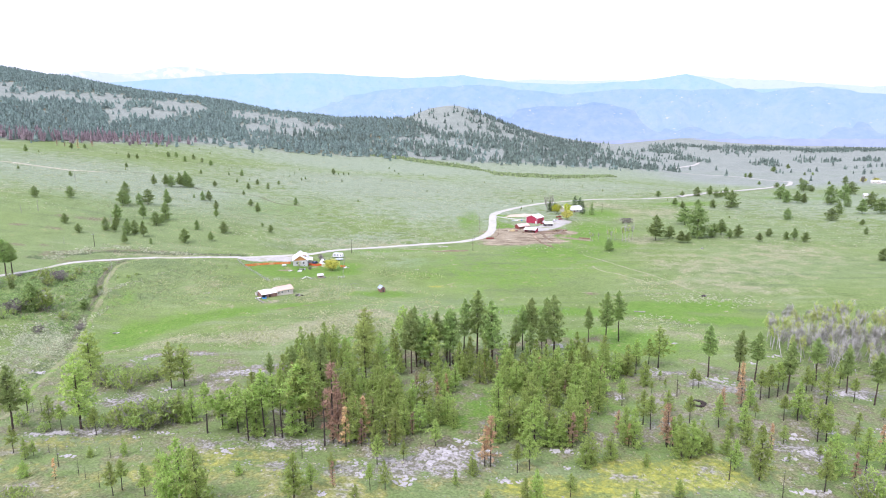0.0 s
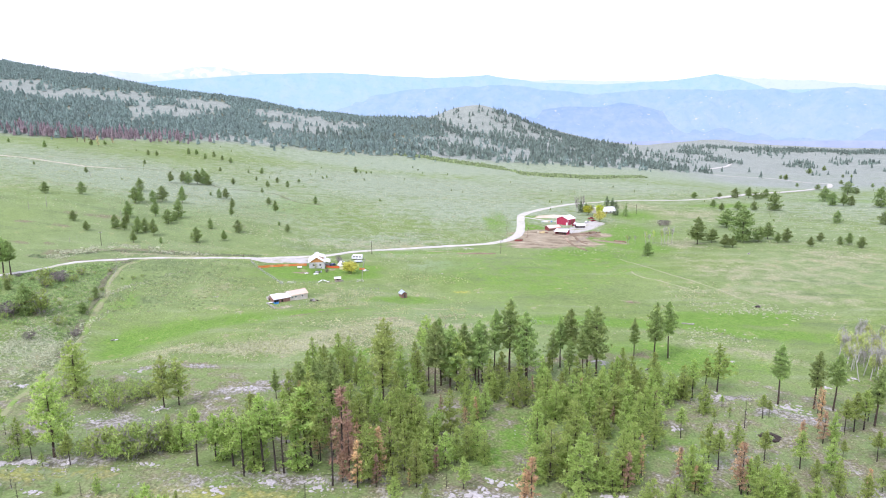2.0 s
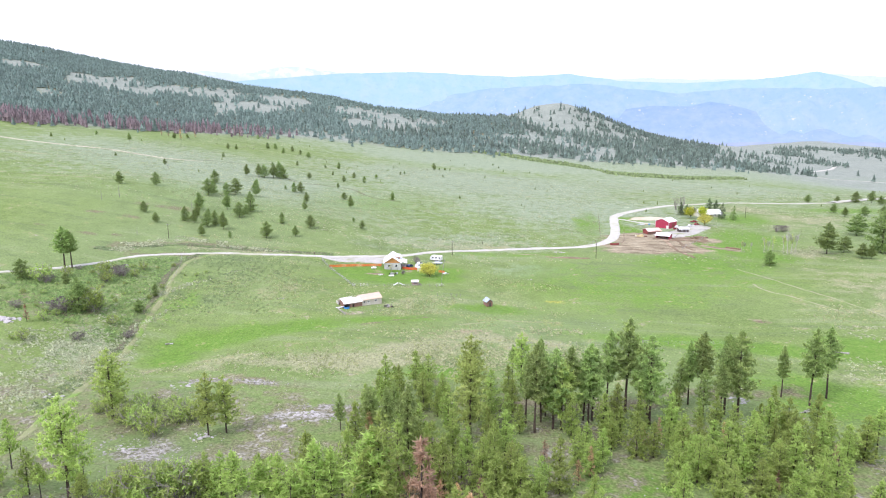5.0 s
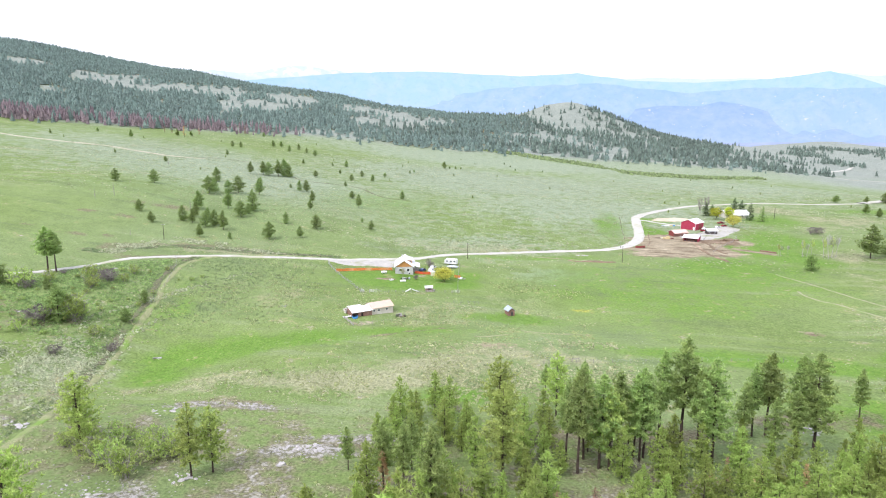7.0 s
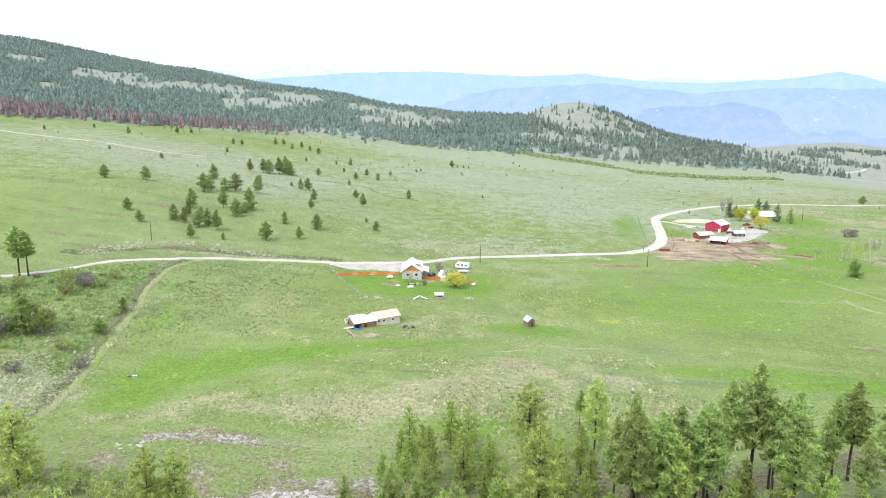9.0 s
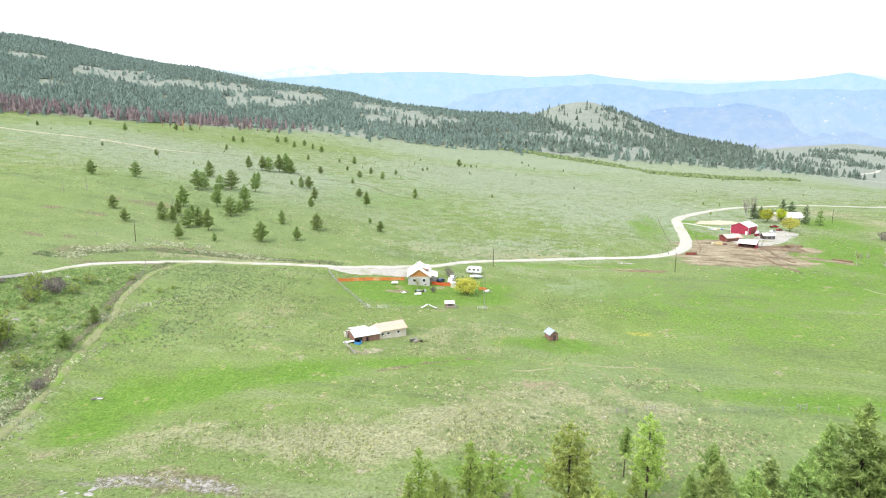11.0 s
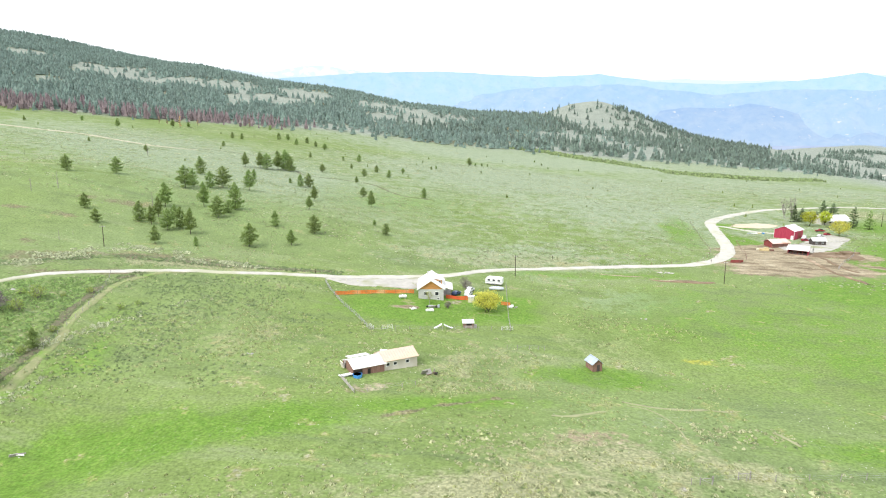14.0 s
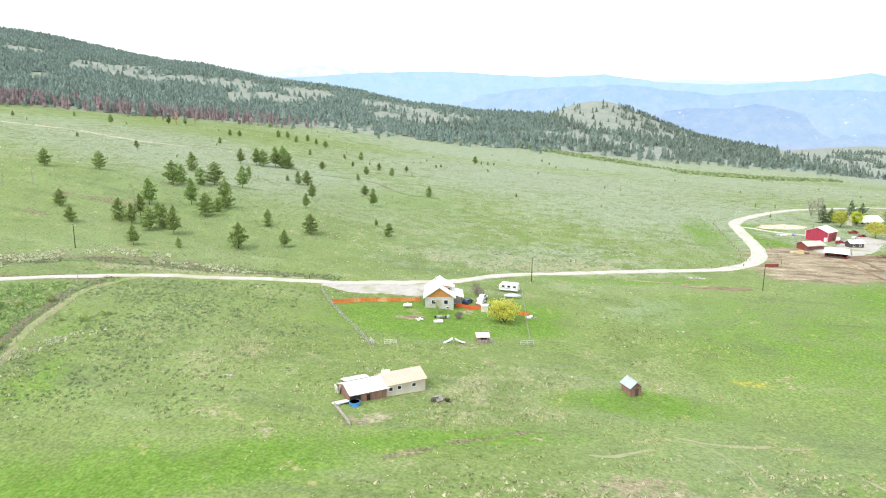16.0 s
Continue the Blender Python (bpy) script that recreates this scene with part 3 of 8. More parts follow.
LUSH_FAR = [
    (-230, 470, 120, 80, -10, 0.26), (-330, 560, 200, 60, -20, 0.2), (-150, 560, 60, 60, 0, 0.38), (110, 1165, 190, 16, 4, 0.8), (26, 565, 11, 75, 0, 0.5), (60, 585, 14, 16, 0, 0.8), (49, 548, 7, 26, 0, 0.9), (22, 560, 9, 30, 0, 0.6),
    (260, 700, 60, 22, 20, 0.6), (150, 600, 30, 40, 0, 0.7), (-152, 300, 6, 40, 12, 0.4), (420, 780, 90, 40, 0, 0.45), (60, 165, 26, 12, 0, 0.55), (110, 150, 30, 18, 0, 0.55), (-30, 435, 60, 8, 15, 0.5), (0, 400, 40, 30, 20, 0.4),
]
DRY_FIRST = [
    (-128, 322, 30, 24, 30, 0.25), (-112, 345, 22, 12, 30, 0.2), (-60, 325, 30, 14, 10, 0.4), (-20, 345, 30, 20, 0, 0.36), (-62, 448, 50, 20, 15, 0.42), (230, 420, 50, 40, 0, 0.5),
    (150, 480, 16, 20, 0, 0.6), (-75, 252, 40, 10, 10, 0.72), (-48, 268, 26, 9, 20, 0.75), (-30, 288, 20, 9, 15, 0.6),
]
DRY_EAST = [
    (158, 397, 45, 50, 5, 0.44), (140, 421, 29, 20, 5, 0.4), (154, 345, 18, 24, 2, 0.4), (164, 584, 21, 26, 17, 0.7), (168, 674, 31, 30, 20, 0.6), (196, 619, 19, 44, 21, 0.55),
]
DRY_REST = [
    (-156, 236, 12, 30, 14, 0.45), (-12, 290, 22, 10, 10, 0.5), (95, 262, 28, 8, -20, 0.75), (180, 390, 60, 40, 0, 0.42), (150, 340, 50, 12, -20, 0.5), (-442, 561, 30, 4, 5, 0.7),
    (-300, 520, 60, 3, 2, 0.6), (-330, 470, 50, 3, 4, 0.6), (-165, 374, 40, 5, 25, 0.7), (200, 620, 60, 25, 20, 0.55), (-118, 240, 24, 5, 5, 0.55),
]
DRY = DRY_FIRST + DRY_EAST + DRY_REST
SAGE = [
    (-320, 620, 260, 140, -20, 0.66), (20, 640, 150, 140, 0, 0.62), (-80, 800, 220, 170, 0, 0.75), (-160, 240, 15, 36, 14, 0.45), (-60, 455, 60, 40, 20, 0.5), (150, 900, 260, 190, 0, 0.6),
    (500, 700, 300, 240, 0, 0.55), (700, 1500, 700, 600, 0, 0.9), (-200, 1500, 1400, 500, 0, 0.95), (0, 2300, 1800, 900, 0, 0.95), (-100, 1050, 300, 120, 0, 0.8), (-20, 395, 26, 20, 20, 0.4),
]
BARE_FIRST = [
    (50, 522, 7, 15, 0, 0.9), (56, 507, 10, 9, 0, 0.8),
    (52, 468, 28, 19, 10, 0.95), (78, 470, 22, 17, -20, 0.9), (58, 524, 14, 16, 20, 0.9), (30, 478, 14, 3, 15, 0.7), (56, 498, 26, 25, 25, 0.9), (72, 483, 24, 14, 25, 0.8),
    (44, 480, 20, 9, 20, 0.75), (94, 505, 14, 18, 30, 0.8), (100, 478, 20, 4, -35, 0.8),
]
BARE_REST = [
    (4, 435, 11, 1.8, 4, 0.95), (-18, 437.5, 16, 0.9, 3, 0.8), (-81.5, 306, 9, 3.6, 36, 0.5), (-91, 364.2, 6, 2.4, 20, 0.75), (-38.4, 304.2, 9, 1.5, 20, 0.3),
    (79, 338, 6, 5, 7, 0.6), (-32, 293, 14, 5, 15, 0.45),
]
BARE = BARE_FIRST + BARE_REST
FLOWER = [
    (58, 150, 22, 9, 0, 0.9), (31, 140, 20, 8, 0, 0.75), (-35, 148, 20, 6, 0, 0.35), (-100, 158, 20, 7, 0, 0.4), (20, 150, 22, 8, 0, 0.3), (-60, 140, 34, 12, 0, 0.42), (-110, 142, 18, 9, 0, 0.38), (-15, 130, 60, 20, 0, 0.35), (-4.8, 351, 4, 1.6, 0, 0.7),
]
STONY = [
    (-2, 150, 20, 7, 10, 0.75), (-45, 156, 26, 5, 5, 0.6), (-98, 163, 16, 4, 0, 0.6), (76, 218, 12, 4, 0, 0.75), (90, 203, 12, 5, -15, 0.8),
    (135, 200, 13, 4, 0, 0.7), (-68, 211, 12, 3, 10, 0.7), (-107, 228, 9, 2.2, 5, 0.75), (95, 165, 14, 6, -30, 0.6), (-62, 219, 12, 3, 10, 0.6), (-30, 143, 24, 4, 0, 0.55), (60, 180, 14, 5, 0, 0.45), (-90, 230, 7, 1.8, 0, 0.75), (-100, 187, 12, 6, 0, 0.6),
]
LITTER_FIRST = [
    (-230, 369, 7, 3.3, 10, 0.52), (-263, 402, 8, 2.8, 10, 0.52), (-243, 404, 8, 3.3, 5, 0.52), (-244, 363, 7, 2.8, 10, 0.52), (-270, 365, 7, 2.8, 10, 0.52), (-190, 350, 30, 3, 30, 0.7),
    (-30, 186, 26, 16, 10, 0.85), (5, 218, 30, 12, 10, 0.5), (40, 205, 30, 22, 0, 0.4), (-5, 235, 30, 8, 15, 0.75), (45, 252, 30, 6, 12, 0.6),
]
LITTER_REST = [
    (-75, 180, 28, 10, 0, 0.5), (85, 175, 30, 26, 0, 0.55), (-97, 229, 22, 4, 5, 0.6), (-60, 216, 16, 5, 5, 0.7), (-42, 240, 7, 3, 0, 0.7), (0, 160, 60, 18, 0, 0.5),
    (-240, 430, 20, 5, 10, 0.5), (-190, 272, 20, 10, 10, 0.5), (-73, 294.5, 6, 0.7, 35, 0.8), (-63, 302, 6, 0.7, 30, 0.8), (-54.7, 307.7, 4, 0.6, 25, 0.8), (-77, 284, 5, 0.8, 30, 0.7),
]
LITTER_WEST = [(-178, 374, 40, 6, 25, 0.6), (-215, 350, 14, 12, 30, 0.5)]
LITTER = LITTER_FIRST + LITTER_WEST + LITTER_REST


def margin(x):
    """Lower edge of the woods."""
    return np.interp(x, [-1600, -1000, -611, -567, -537, -504, -462, -425, -380, -300, -160, 37, 150, 292, 492, 700], [430, 560, 767, 791, 822, 878, 935, 968, 1040, 1080, 1130, 1235, 1270, 1300, 1520, 1700])


CLEAR = [(-1120, 1370, 94, 52, 130, 1.25), (-844, 1088, 61, 22, 128, 1.25), (-999, 1384, 96, 33, 126, 1.25), (-956, 1300, 98, 17, 127, 1.25), (-932, 1363, 135, 69, 125, 1.25), (-946, 1413, 113, 23, 124, 1.25), (-879, 1340, 105, 42, 124, 1.25), (-825, 1335, 116, 27, 122, 1.25), (-942, 1477, 89, 35, 123, 1.25), (-824, 1451, 117, 55, 120, 1.25), (-757, 1480, 135, 56, 117, 1.25), (-717, 1481, 152, 47, 116, 1.25), (-624, 1299, 114, 30, 116, 1.25), (-610, 1247, 126, 20, 116, 1.25), (-590, 1352, 114, 49, 114, 1.25), (-639, 1559, 145, 45, 113, 1.25)]
CLEAR_MORE = [(-585, 1581, 120, 36, 110, 1.25), (-572, 1442, 91, 26, 112, 1.25), (-458, 1617, 158, 61, 106, 1.25), (-399, 1661, 189, 56, 104, 1.25), (-353, 1408, 103, 85, 104, 1.25), (-327, 1597, 82, 50, 102, 1.25), (-322, 1442, 96, 71, 103, 1.25), (-339, 1236, 93, 48, 105, 0.75), (-278, 1649, 87, 42, 100, 1.25), (-355, 1122, 69, 89, 108, 0.75), (-402, 1117, 66, 43, 110, 0.75), (-451, 1007, 58, 29, 115, 0.75)]


def woods(x, y):
    d = 0.68 + 0.5 * vnoise(x, y, 120, 61) + 0.3 * vnoise(x, y, 45, 62)
    d = d * np.clip((y - margin(x) - np.where(x < -400, 70, 0)) / 60, 0, 1) * np.clip((-x - 60) / 150, 0, 1)
    d = d + 0.3 * np.clip((-x - 250) / 300, 0, 1) * (y > margin(x) + 95)
    d = np.clip(d, 0, 1) * (1 - np.maximum(spots(x, y, CLEAR), spots(x, y, CLEAR_MORE))) + 0.035 * (y > margin(x))
    return d * (np.hypot(x, y) < np.where(x < -850, 2420, 2010))


gset = np.clip((245 - Y) / 30, 0, 1)
heath = np.maximum(np.clip((Y - margin(X) + 20) / 110, 0, 1) * (1 - np.clip(1.5 * woods(X, Y) - 0.2, 0, 0.9)), 0.75 * np.clip((X - 300) / 250, 0, 1) * np.clip((Y - 850) / 350, 0, 1))
lush = np.maximum(spots(X, Y, LUSH), spots(X, Y, LUSH_FAR))
zones_a = np.stack([lush, np.maximum(spots(X, Y, DRY), 0.22 * gset), spots(X, Y, SAGE), np.maximum.reduce([spots(X, Y, LITTER), 0.45 * gset, np.clip(1.3 * woods(X, Y) - 0.1, 0, 0.8)])], -1)
zones_b = np.stack([spots(X, Y, BARE), spots(X, Y, FLOWER), np.maximum(spots(X, Y, STONY), 0.2 * gset), heath], -1)
ny, nx = X.shape
idx = np.arange(nx * ny).reshape(ny, nx)
F = np.stack([idx[:-1, :-1], idx[:-1, 1:], idx[1:, 1:], idx[1:, :-1]], -1).reshape(-1, 4)
gme = mesh_of("ground", np.stack([X, Y, Z], -1).reshape(-1, 3), F, M["ground"], smooth=True)
for nm, zz in (("zone_a", zones_a), ("zone_b", zones_b)):
    at = gme.color_attributes.new(nm, "FLOAT_COLOR", "POINT")
    at.data.foreach_set("color", zz.reshape(-1).astype(np.float32))
tagged(new("ground", gme), "spring meadow with sage, dry bunchgrass and stony slopes", "ground", kind="structure")


def catmull(pts, step):
    p = np.array([pts[0], *pts, pts[-1]], float)
    out = []
    for k in range(1, len(p) - 2):
        n = max(2, int(np.linalg.norm(p[k + 1] - p[k]) / step))
        for t in np.linspace(0, 1, n, endpoint=False):
            out.append(0.5 * (2 * p[k] + (p[k + 1] - p[k - 1]) * t + (2 * p[k - 1] - 5 * p[k] + 4 * p[k + 1] - p[k + 2]) * t * t + (3 * p[k] - p[k - 1] - 3 * p[k + 1] + p[k + 2]) * t ** 3))
    return np.array(out + [p[-1]])


def ribbon(name, pts, width, material, lift, label, category="road", wobble=0.25, step=2.0, kind="structure"):
    """A worn way that lies on the land, with uneven edges and a sunk skirt."""
    c = catmull(pts, step)
    d = np.gradient(c, axis=0)
    d /= np.linalg.norm(d, axis=1)[:, None]
    nrm = np.stack([-d[:, 1], d[:, 0]], 1)
    s = np.arange(len(c)) * step
    width = width(c[:, 0]) if callable(width) else width
    wl = width / 2 + wobble * vnoise(s, 0 * s, 6, 11) + wobble * vnoise(s, 0 * s, 1.9, 12)
    wr = width / 2 + wobble * vnoise(s, 0 * s + 50, 6, 13) + wobble * vnoise(s, 0 * s, 1.7, 14)
    cols = []
    for k, (f, dz) in enumerate(((-1.15, -0.5), (-1.0, 0.0), (-0.5, 0.05), (0.0, 0.08), (0.5, 0.05), (1.0, 0.0), (1.15, -0.5))):
        w = np.where(f < 0, wl, wr) * f
        q = c + nrm * w[:, None]
        cols.append(np.column_stack([q, height(q[:, 0], q[:, 1]) + lift + dz]))
    V = np.stack(cols, 1)
    n, m = V.shape[:2]
    ids = np.arange(n * m).reshape(n, m)
    Fq = np.stack([ids[:-1, :-1], ids[1:, :-1], ids[1:, 1:], ids[:-1, 1:]], -1).reshape(-1, 4)
    me = mesh_of(name, V.reshape(-1, 3), Fq[:, ::-1], material, smooth=True)
    return tagged(new(name, me), label, category, kind=kind)


ROAD = [(-330, 215), (-270, 262), (-217, 312), (-199, 342), (-184, 355), (-165, 367), (-151, 374), (-135, 380.5), (-119, 387), (-103, 396.5), (-86, 407),
        (-69, 425), (-48.5, 437), (-27, 449.5), (-5, 458.5), (14, 468), (28, 483), (37, 505), (41.3, 535), (44.5, 575), (48.3, 601), (66, 636), (100, 680), (130, 701), (160, 720), (179, 728), (231, 743), (280, 773)]
ROAD_FAR = [(280, 773), (350, 846), (430, 922), (522, 1024), (640, 1200), (690, 1330), (660, 1480), (600, 1600), (590, 1660), (640, 1800), (780, 2010), (890, 2260)]
ribbon("road", ROAD, lambda x: np.interp(x, [-200, -120, -60, 10, 35, 60, 150], [2.5, 2.9, 4.0, 4.4, 6.4, 6.2, 5.0]), M["gravel"], 0.16, "pale gravel road that winds through the meadow")
ribbon("road_far", ROAD_FAR, 7.5, M["gravel"], 0.9, "pale gravel road far over the plain", step=8.0, wobble=0.6)
ribbon("driveway", [(43, 586), (52, 584), (62, 575), (72, 568), (84, 566)], 3.6, M["gravel"], 0.14, "gravel driveway to the red barn")
ribbon("track", [(-168, 365), (-174, 355), (-175.5, 342), (-170, 320), (-163, 304), (-157, 282), (-148.4, 254), (-138.5, 223), (-132, 202), (-124, 170)], 2.0, M["track"], 0.05, "grassy wheel track down into the gully", "track", wobble=0.4)
ribbon("track_bank", [(-177, 354), (-178.6, 342), (-173, 319.5), (-166, 303), (-160, 281.5), (-151.4, 254), (-146, 238)], 1.7, M["ditch"], 0.05, "dark eroded bank beside the wheel track", "bank", wobble=1.1)
ribbon("cut_bank", [(-560, 640), (-512, 634), (-468, 637), (-442, 645), (-419, 646), (-390, 640), (-359, 639), (-335, 655)], lambda x: np.interp(x, [-560, -480, -420, -360, -335], [3.0, 5.0, 7.0, 4.0, 1.2]), M["bank"], 0.1, "pale dry cut bank across the far meadow", "bank", wobble=1.3)
ribbon("ditch", [(-347, 656), (-328, 676), (-307, 683), (-283, 680), (-255, 650), (-229, 620), (-206, 627), (-181, 630), (-152, 597), (-127, 593)], 1.6, M["ditch"], 0.05, "dark grassy ditch winding over the far meadow", "ditch", wobble=0.6)
ribbon("roadside_ditch", [(-207, 357), (-190, 371), (-173, 375), (-155, 380.5), (-138, 386), (-124, 391)], lambda x: np.interp(x, [-207, -180, -150, -124], [1.0, 2.4, 2.4, 0.6]), M["ditch"], 0.03, "dark weedy ditch above the road", "ditch", wobble=1.6)
ribbon("foot_trail", [(-26.5, 314.3), (-22.7, 313.2), (-19.8, 310.6), (-17.9, 306.4), (-16.8, 301.6), (-16.4, 296.6)], 0.35, M["trail"], 0.03, "narrow pale foot trail in the grass", "trail", wobble=0.12, step=1.0)
ribbon("soil_streak", [(71.3, 512.7), (69.8, 489.9), (70.2, 475), (72.4, 463.6), (76.9, 449)], 1.6, M["mud"], 0.1, "dark churned soil streak across the barnyard", "soil", wobble=0.9)
ribbon("soil_streak", [(79.2, 520), (77.8, 499.3), (77.6, 483), (82, 470)], 1.3, M["mud"], 0.1, "dark wheel-churned soil streak in the barnyard", "soil", wobble=0.8)
ribbon("dirt_scar", [(-8, 434), (1, 434), (9, 434.5), (17, 437)], lambda x: np.interp(x, [-8, 0, 9, 17], [0.7, 2.0, 3.4, 1.6]), M["mud"], 0.1, "dark bare dirt scar below the road", "soil", wobble=0.5)
ribbon("dirt_streak", [(-42.9, 302.0), (-37.8, 304.7), (-31.4, 308.6)], lambda x: np.interp(x, [-42.9, -37.8, -31.4], [0.3, 1.0, 0.4]), M["trail"], 0.03, "pale worn dirt streak in the meadow", "soil", wobble=0.6, step=0.7)
ribbon("dirt_streak", [(-27.6, 315.8), (-22.1, 315.2), (-15.5, 315.0), (-9.6, 316.9), (-3.8, 317.5)], lambda x: np.interp(x, [-27.6, -15.5, -3.8], [0.3, 0.9, 0.3]), M["trail"], 0.03, "long pale dirt streak along the rise", "soil", wobble=0.6, step=0.7)
ribbon("dirt_streak", [(1.9, 306.6), (4.0, 304.4), (5.8, 301.4)], lambda x: np.interp(x, [1.9, 4.0, 5.8], [0.3, 0.8, 0.3]), M["trail"], 0.03, "short pale dirt streak in the grass", "soil", wobble=0.6, step=0.7)
ribbon("trail", [(105, 371.3), (95, 381.8), (92, 392)][::-1] + [(116.6, 352.2)], 1.0, M["trail"], 0.02, "short pale trail through the grass", "trail", wobble=0.35)
ribbon("trail", [(93, 424), (99.8, 410.9), (109, 392.2), (118.2, 376.2), (127.4, 357), (132.2, 337.7), (140, 322)], 0.9, M["trail"], 0.02, "faint pale trail through the grass", "trail", wobble=0.35)


def patch(name, outline, material, lift, label, category="yard", seed=1):
    """A worn patch of ground with a ragged edge, on the land."""
    c = np.array(outline, float).mean(0)
    ring = catmull(outline + outline[:1], 1.2)[:-1]
    rng = np.random.default_rng(seed)
    ring = ring + rng.normal(0, 0.35, ring.shape)
    n = len(ring)
    loops = [c + (ring - c) * f for f in (0.1, 0.25, 0.4, 0.55, 0.7, 0.85, 0.96, 1.0)]
    V = []
    for k, lp in enumerate(loops):
        V.append(np.column_stack([lp, height(lp[:, 0], lp[:, 1]) + (lift if k < 7 else -0.25)]))
    V = np.concatenate(V + [np.array([[c[0], c[1], gz(*c) + lift]])])
    Fq = [(k * n + i, k * n + (i + 1) % n, (k + 1) * n + (i + 1) % n, (k + 1) * n + i)[::-1] for k in range(7) for i in range(n)]
    Fq += [(len(V) - 1, i, (i + 1) % n) for i in range(n)]
    return tagged(new(name, mesh_of(name, V, Fq, material, smooth=True)), label, category, kind="structure")


patch("pavement_gravel", [(-124, 382), (-112, 380), (-100, 384), (-92, 386), (-86, 404), (-98, 398), (-110, 391), (-121, 387)], M["pad"], 0.12, "gravel parking ground by the house")
patch("pavement_farm", [(64, 526), (74, 532), (83, 541), (86, 552), (94, 560), (104, 572), (112, 560), (104, 545), (96, 530), (88, 519), (76, 511), (66, 514)], M["pad"], 0.2, "gravel farmyard between the barns", seed=3)
patch("riding_ground", [(56, 588), (66, 584), (80, 590), (88, 602), (78, 606), (64, 600)], M["sand"], 0.12, "pale sandy patch beside the driveway", seed=4)
patch("mud_yard", [(62, 506), (70, 500), (82, 502), (92, 498), (98, 506), (92, 516), (80, 514), (70, 512)], M["mud"], 0.16, "dark churned barnyard mud", seed=5)


# ---- far mountains ----
def ramp(rows, a):
    return np.interp(a, [r[0] for r in rows], [r[1] for r in rows])


def mountain(name, rows, radius, depth, material, label, seed, rough):
    """A range round the horizon; rows: bearing in degrees and crest height."""
    a = np.linspace(-80, 70, 700)
    r = np.linspace(0, 1, 17)
    crest = ramp(rows, a) + rough * (vnoise(a, 0 * a, 3.1, seed) + 0.5 * vnoise(a, 0 * a, 1.1, seed + 1) + 0.25 * vnoise(a, 0 * a, 0.45, seed + 2))
    V = []
    for f in r:
        rad = radius - depth * (1 - f)
        gully = (1 - f) * f * 7 * rough * (1.6 * vnoise(a + 2 * f, a * 0 + f * 2, 0.9, seed + 3) + 2.2 * vnoise(a - f, a * 0 + f, 2.6, seed + 4))
        z = -260 + (crest + 260) * f ** 0.9 + gully
        V.append(np.column_stack([rad * np.sin(np.radians(a)), 100 + rad * np.cos(np.radians(a)), z]))
    V = np.stack(V)
    n, m = V.shape[:2]
    ids = np.arange(n * m).reshape(n, m)
    Fq = np.stack([ids[:-1, :-1], ids[:-1, 1:], ids[1:, 1:], ids[1:, :-1]], -1).reshape(-1, 4)
    tagged(new(name, mesh_of(name, V.reshape(-1, 3), Fq, material, smooth=True)), label, "mountains", kind="structure")


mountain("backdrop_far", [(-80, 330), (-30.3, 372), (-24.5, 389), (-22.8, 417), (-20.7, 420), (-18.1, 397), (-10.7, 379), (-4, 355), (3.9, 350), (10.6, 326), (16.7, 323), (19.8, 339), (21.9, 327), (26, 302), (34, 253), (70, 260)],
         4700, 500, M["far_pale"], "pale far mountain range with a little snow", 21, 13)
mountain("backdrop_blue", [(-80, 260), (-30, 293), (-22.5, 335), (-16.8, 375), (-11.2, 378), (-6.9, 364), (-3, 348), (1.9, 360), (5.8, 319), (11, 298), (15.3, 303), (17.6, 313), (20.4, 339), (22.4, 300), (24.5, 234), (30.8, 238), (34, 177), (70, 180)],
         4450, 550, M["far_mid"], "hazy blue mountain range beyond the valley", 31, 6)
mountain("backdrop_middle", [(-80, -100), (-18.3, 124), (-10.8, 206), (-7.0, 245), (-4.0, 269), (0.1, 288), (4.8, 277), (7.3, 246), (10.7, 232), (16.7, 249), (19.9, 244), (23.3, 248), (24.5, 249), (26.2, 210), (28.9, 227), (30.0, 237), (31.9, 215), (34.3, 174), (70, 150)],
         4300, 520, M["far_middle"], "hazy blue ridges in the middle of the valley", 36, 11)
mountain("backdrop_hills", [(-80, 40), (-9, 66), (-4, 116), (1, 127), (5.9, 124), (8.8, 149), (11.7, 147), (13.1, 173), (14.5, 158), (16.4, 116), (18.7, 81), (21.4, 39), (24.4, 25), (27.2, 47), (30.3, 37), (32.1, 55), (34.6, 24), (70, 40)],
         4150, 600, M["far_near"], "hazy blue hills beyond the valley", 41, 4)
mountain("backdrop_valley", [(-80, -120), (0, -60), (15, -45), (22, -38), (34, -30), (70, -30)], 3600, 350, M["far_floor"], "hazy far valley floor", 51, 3)


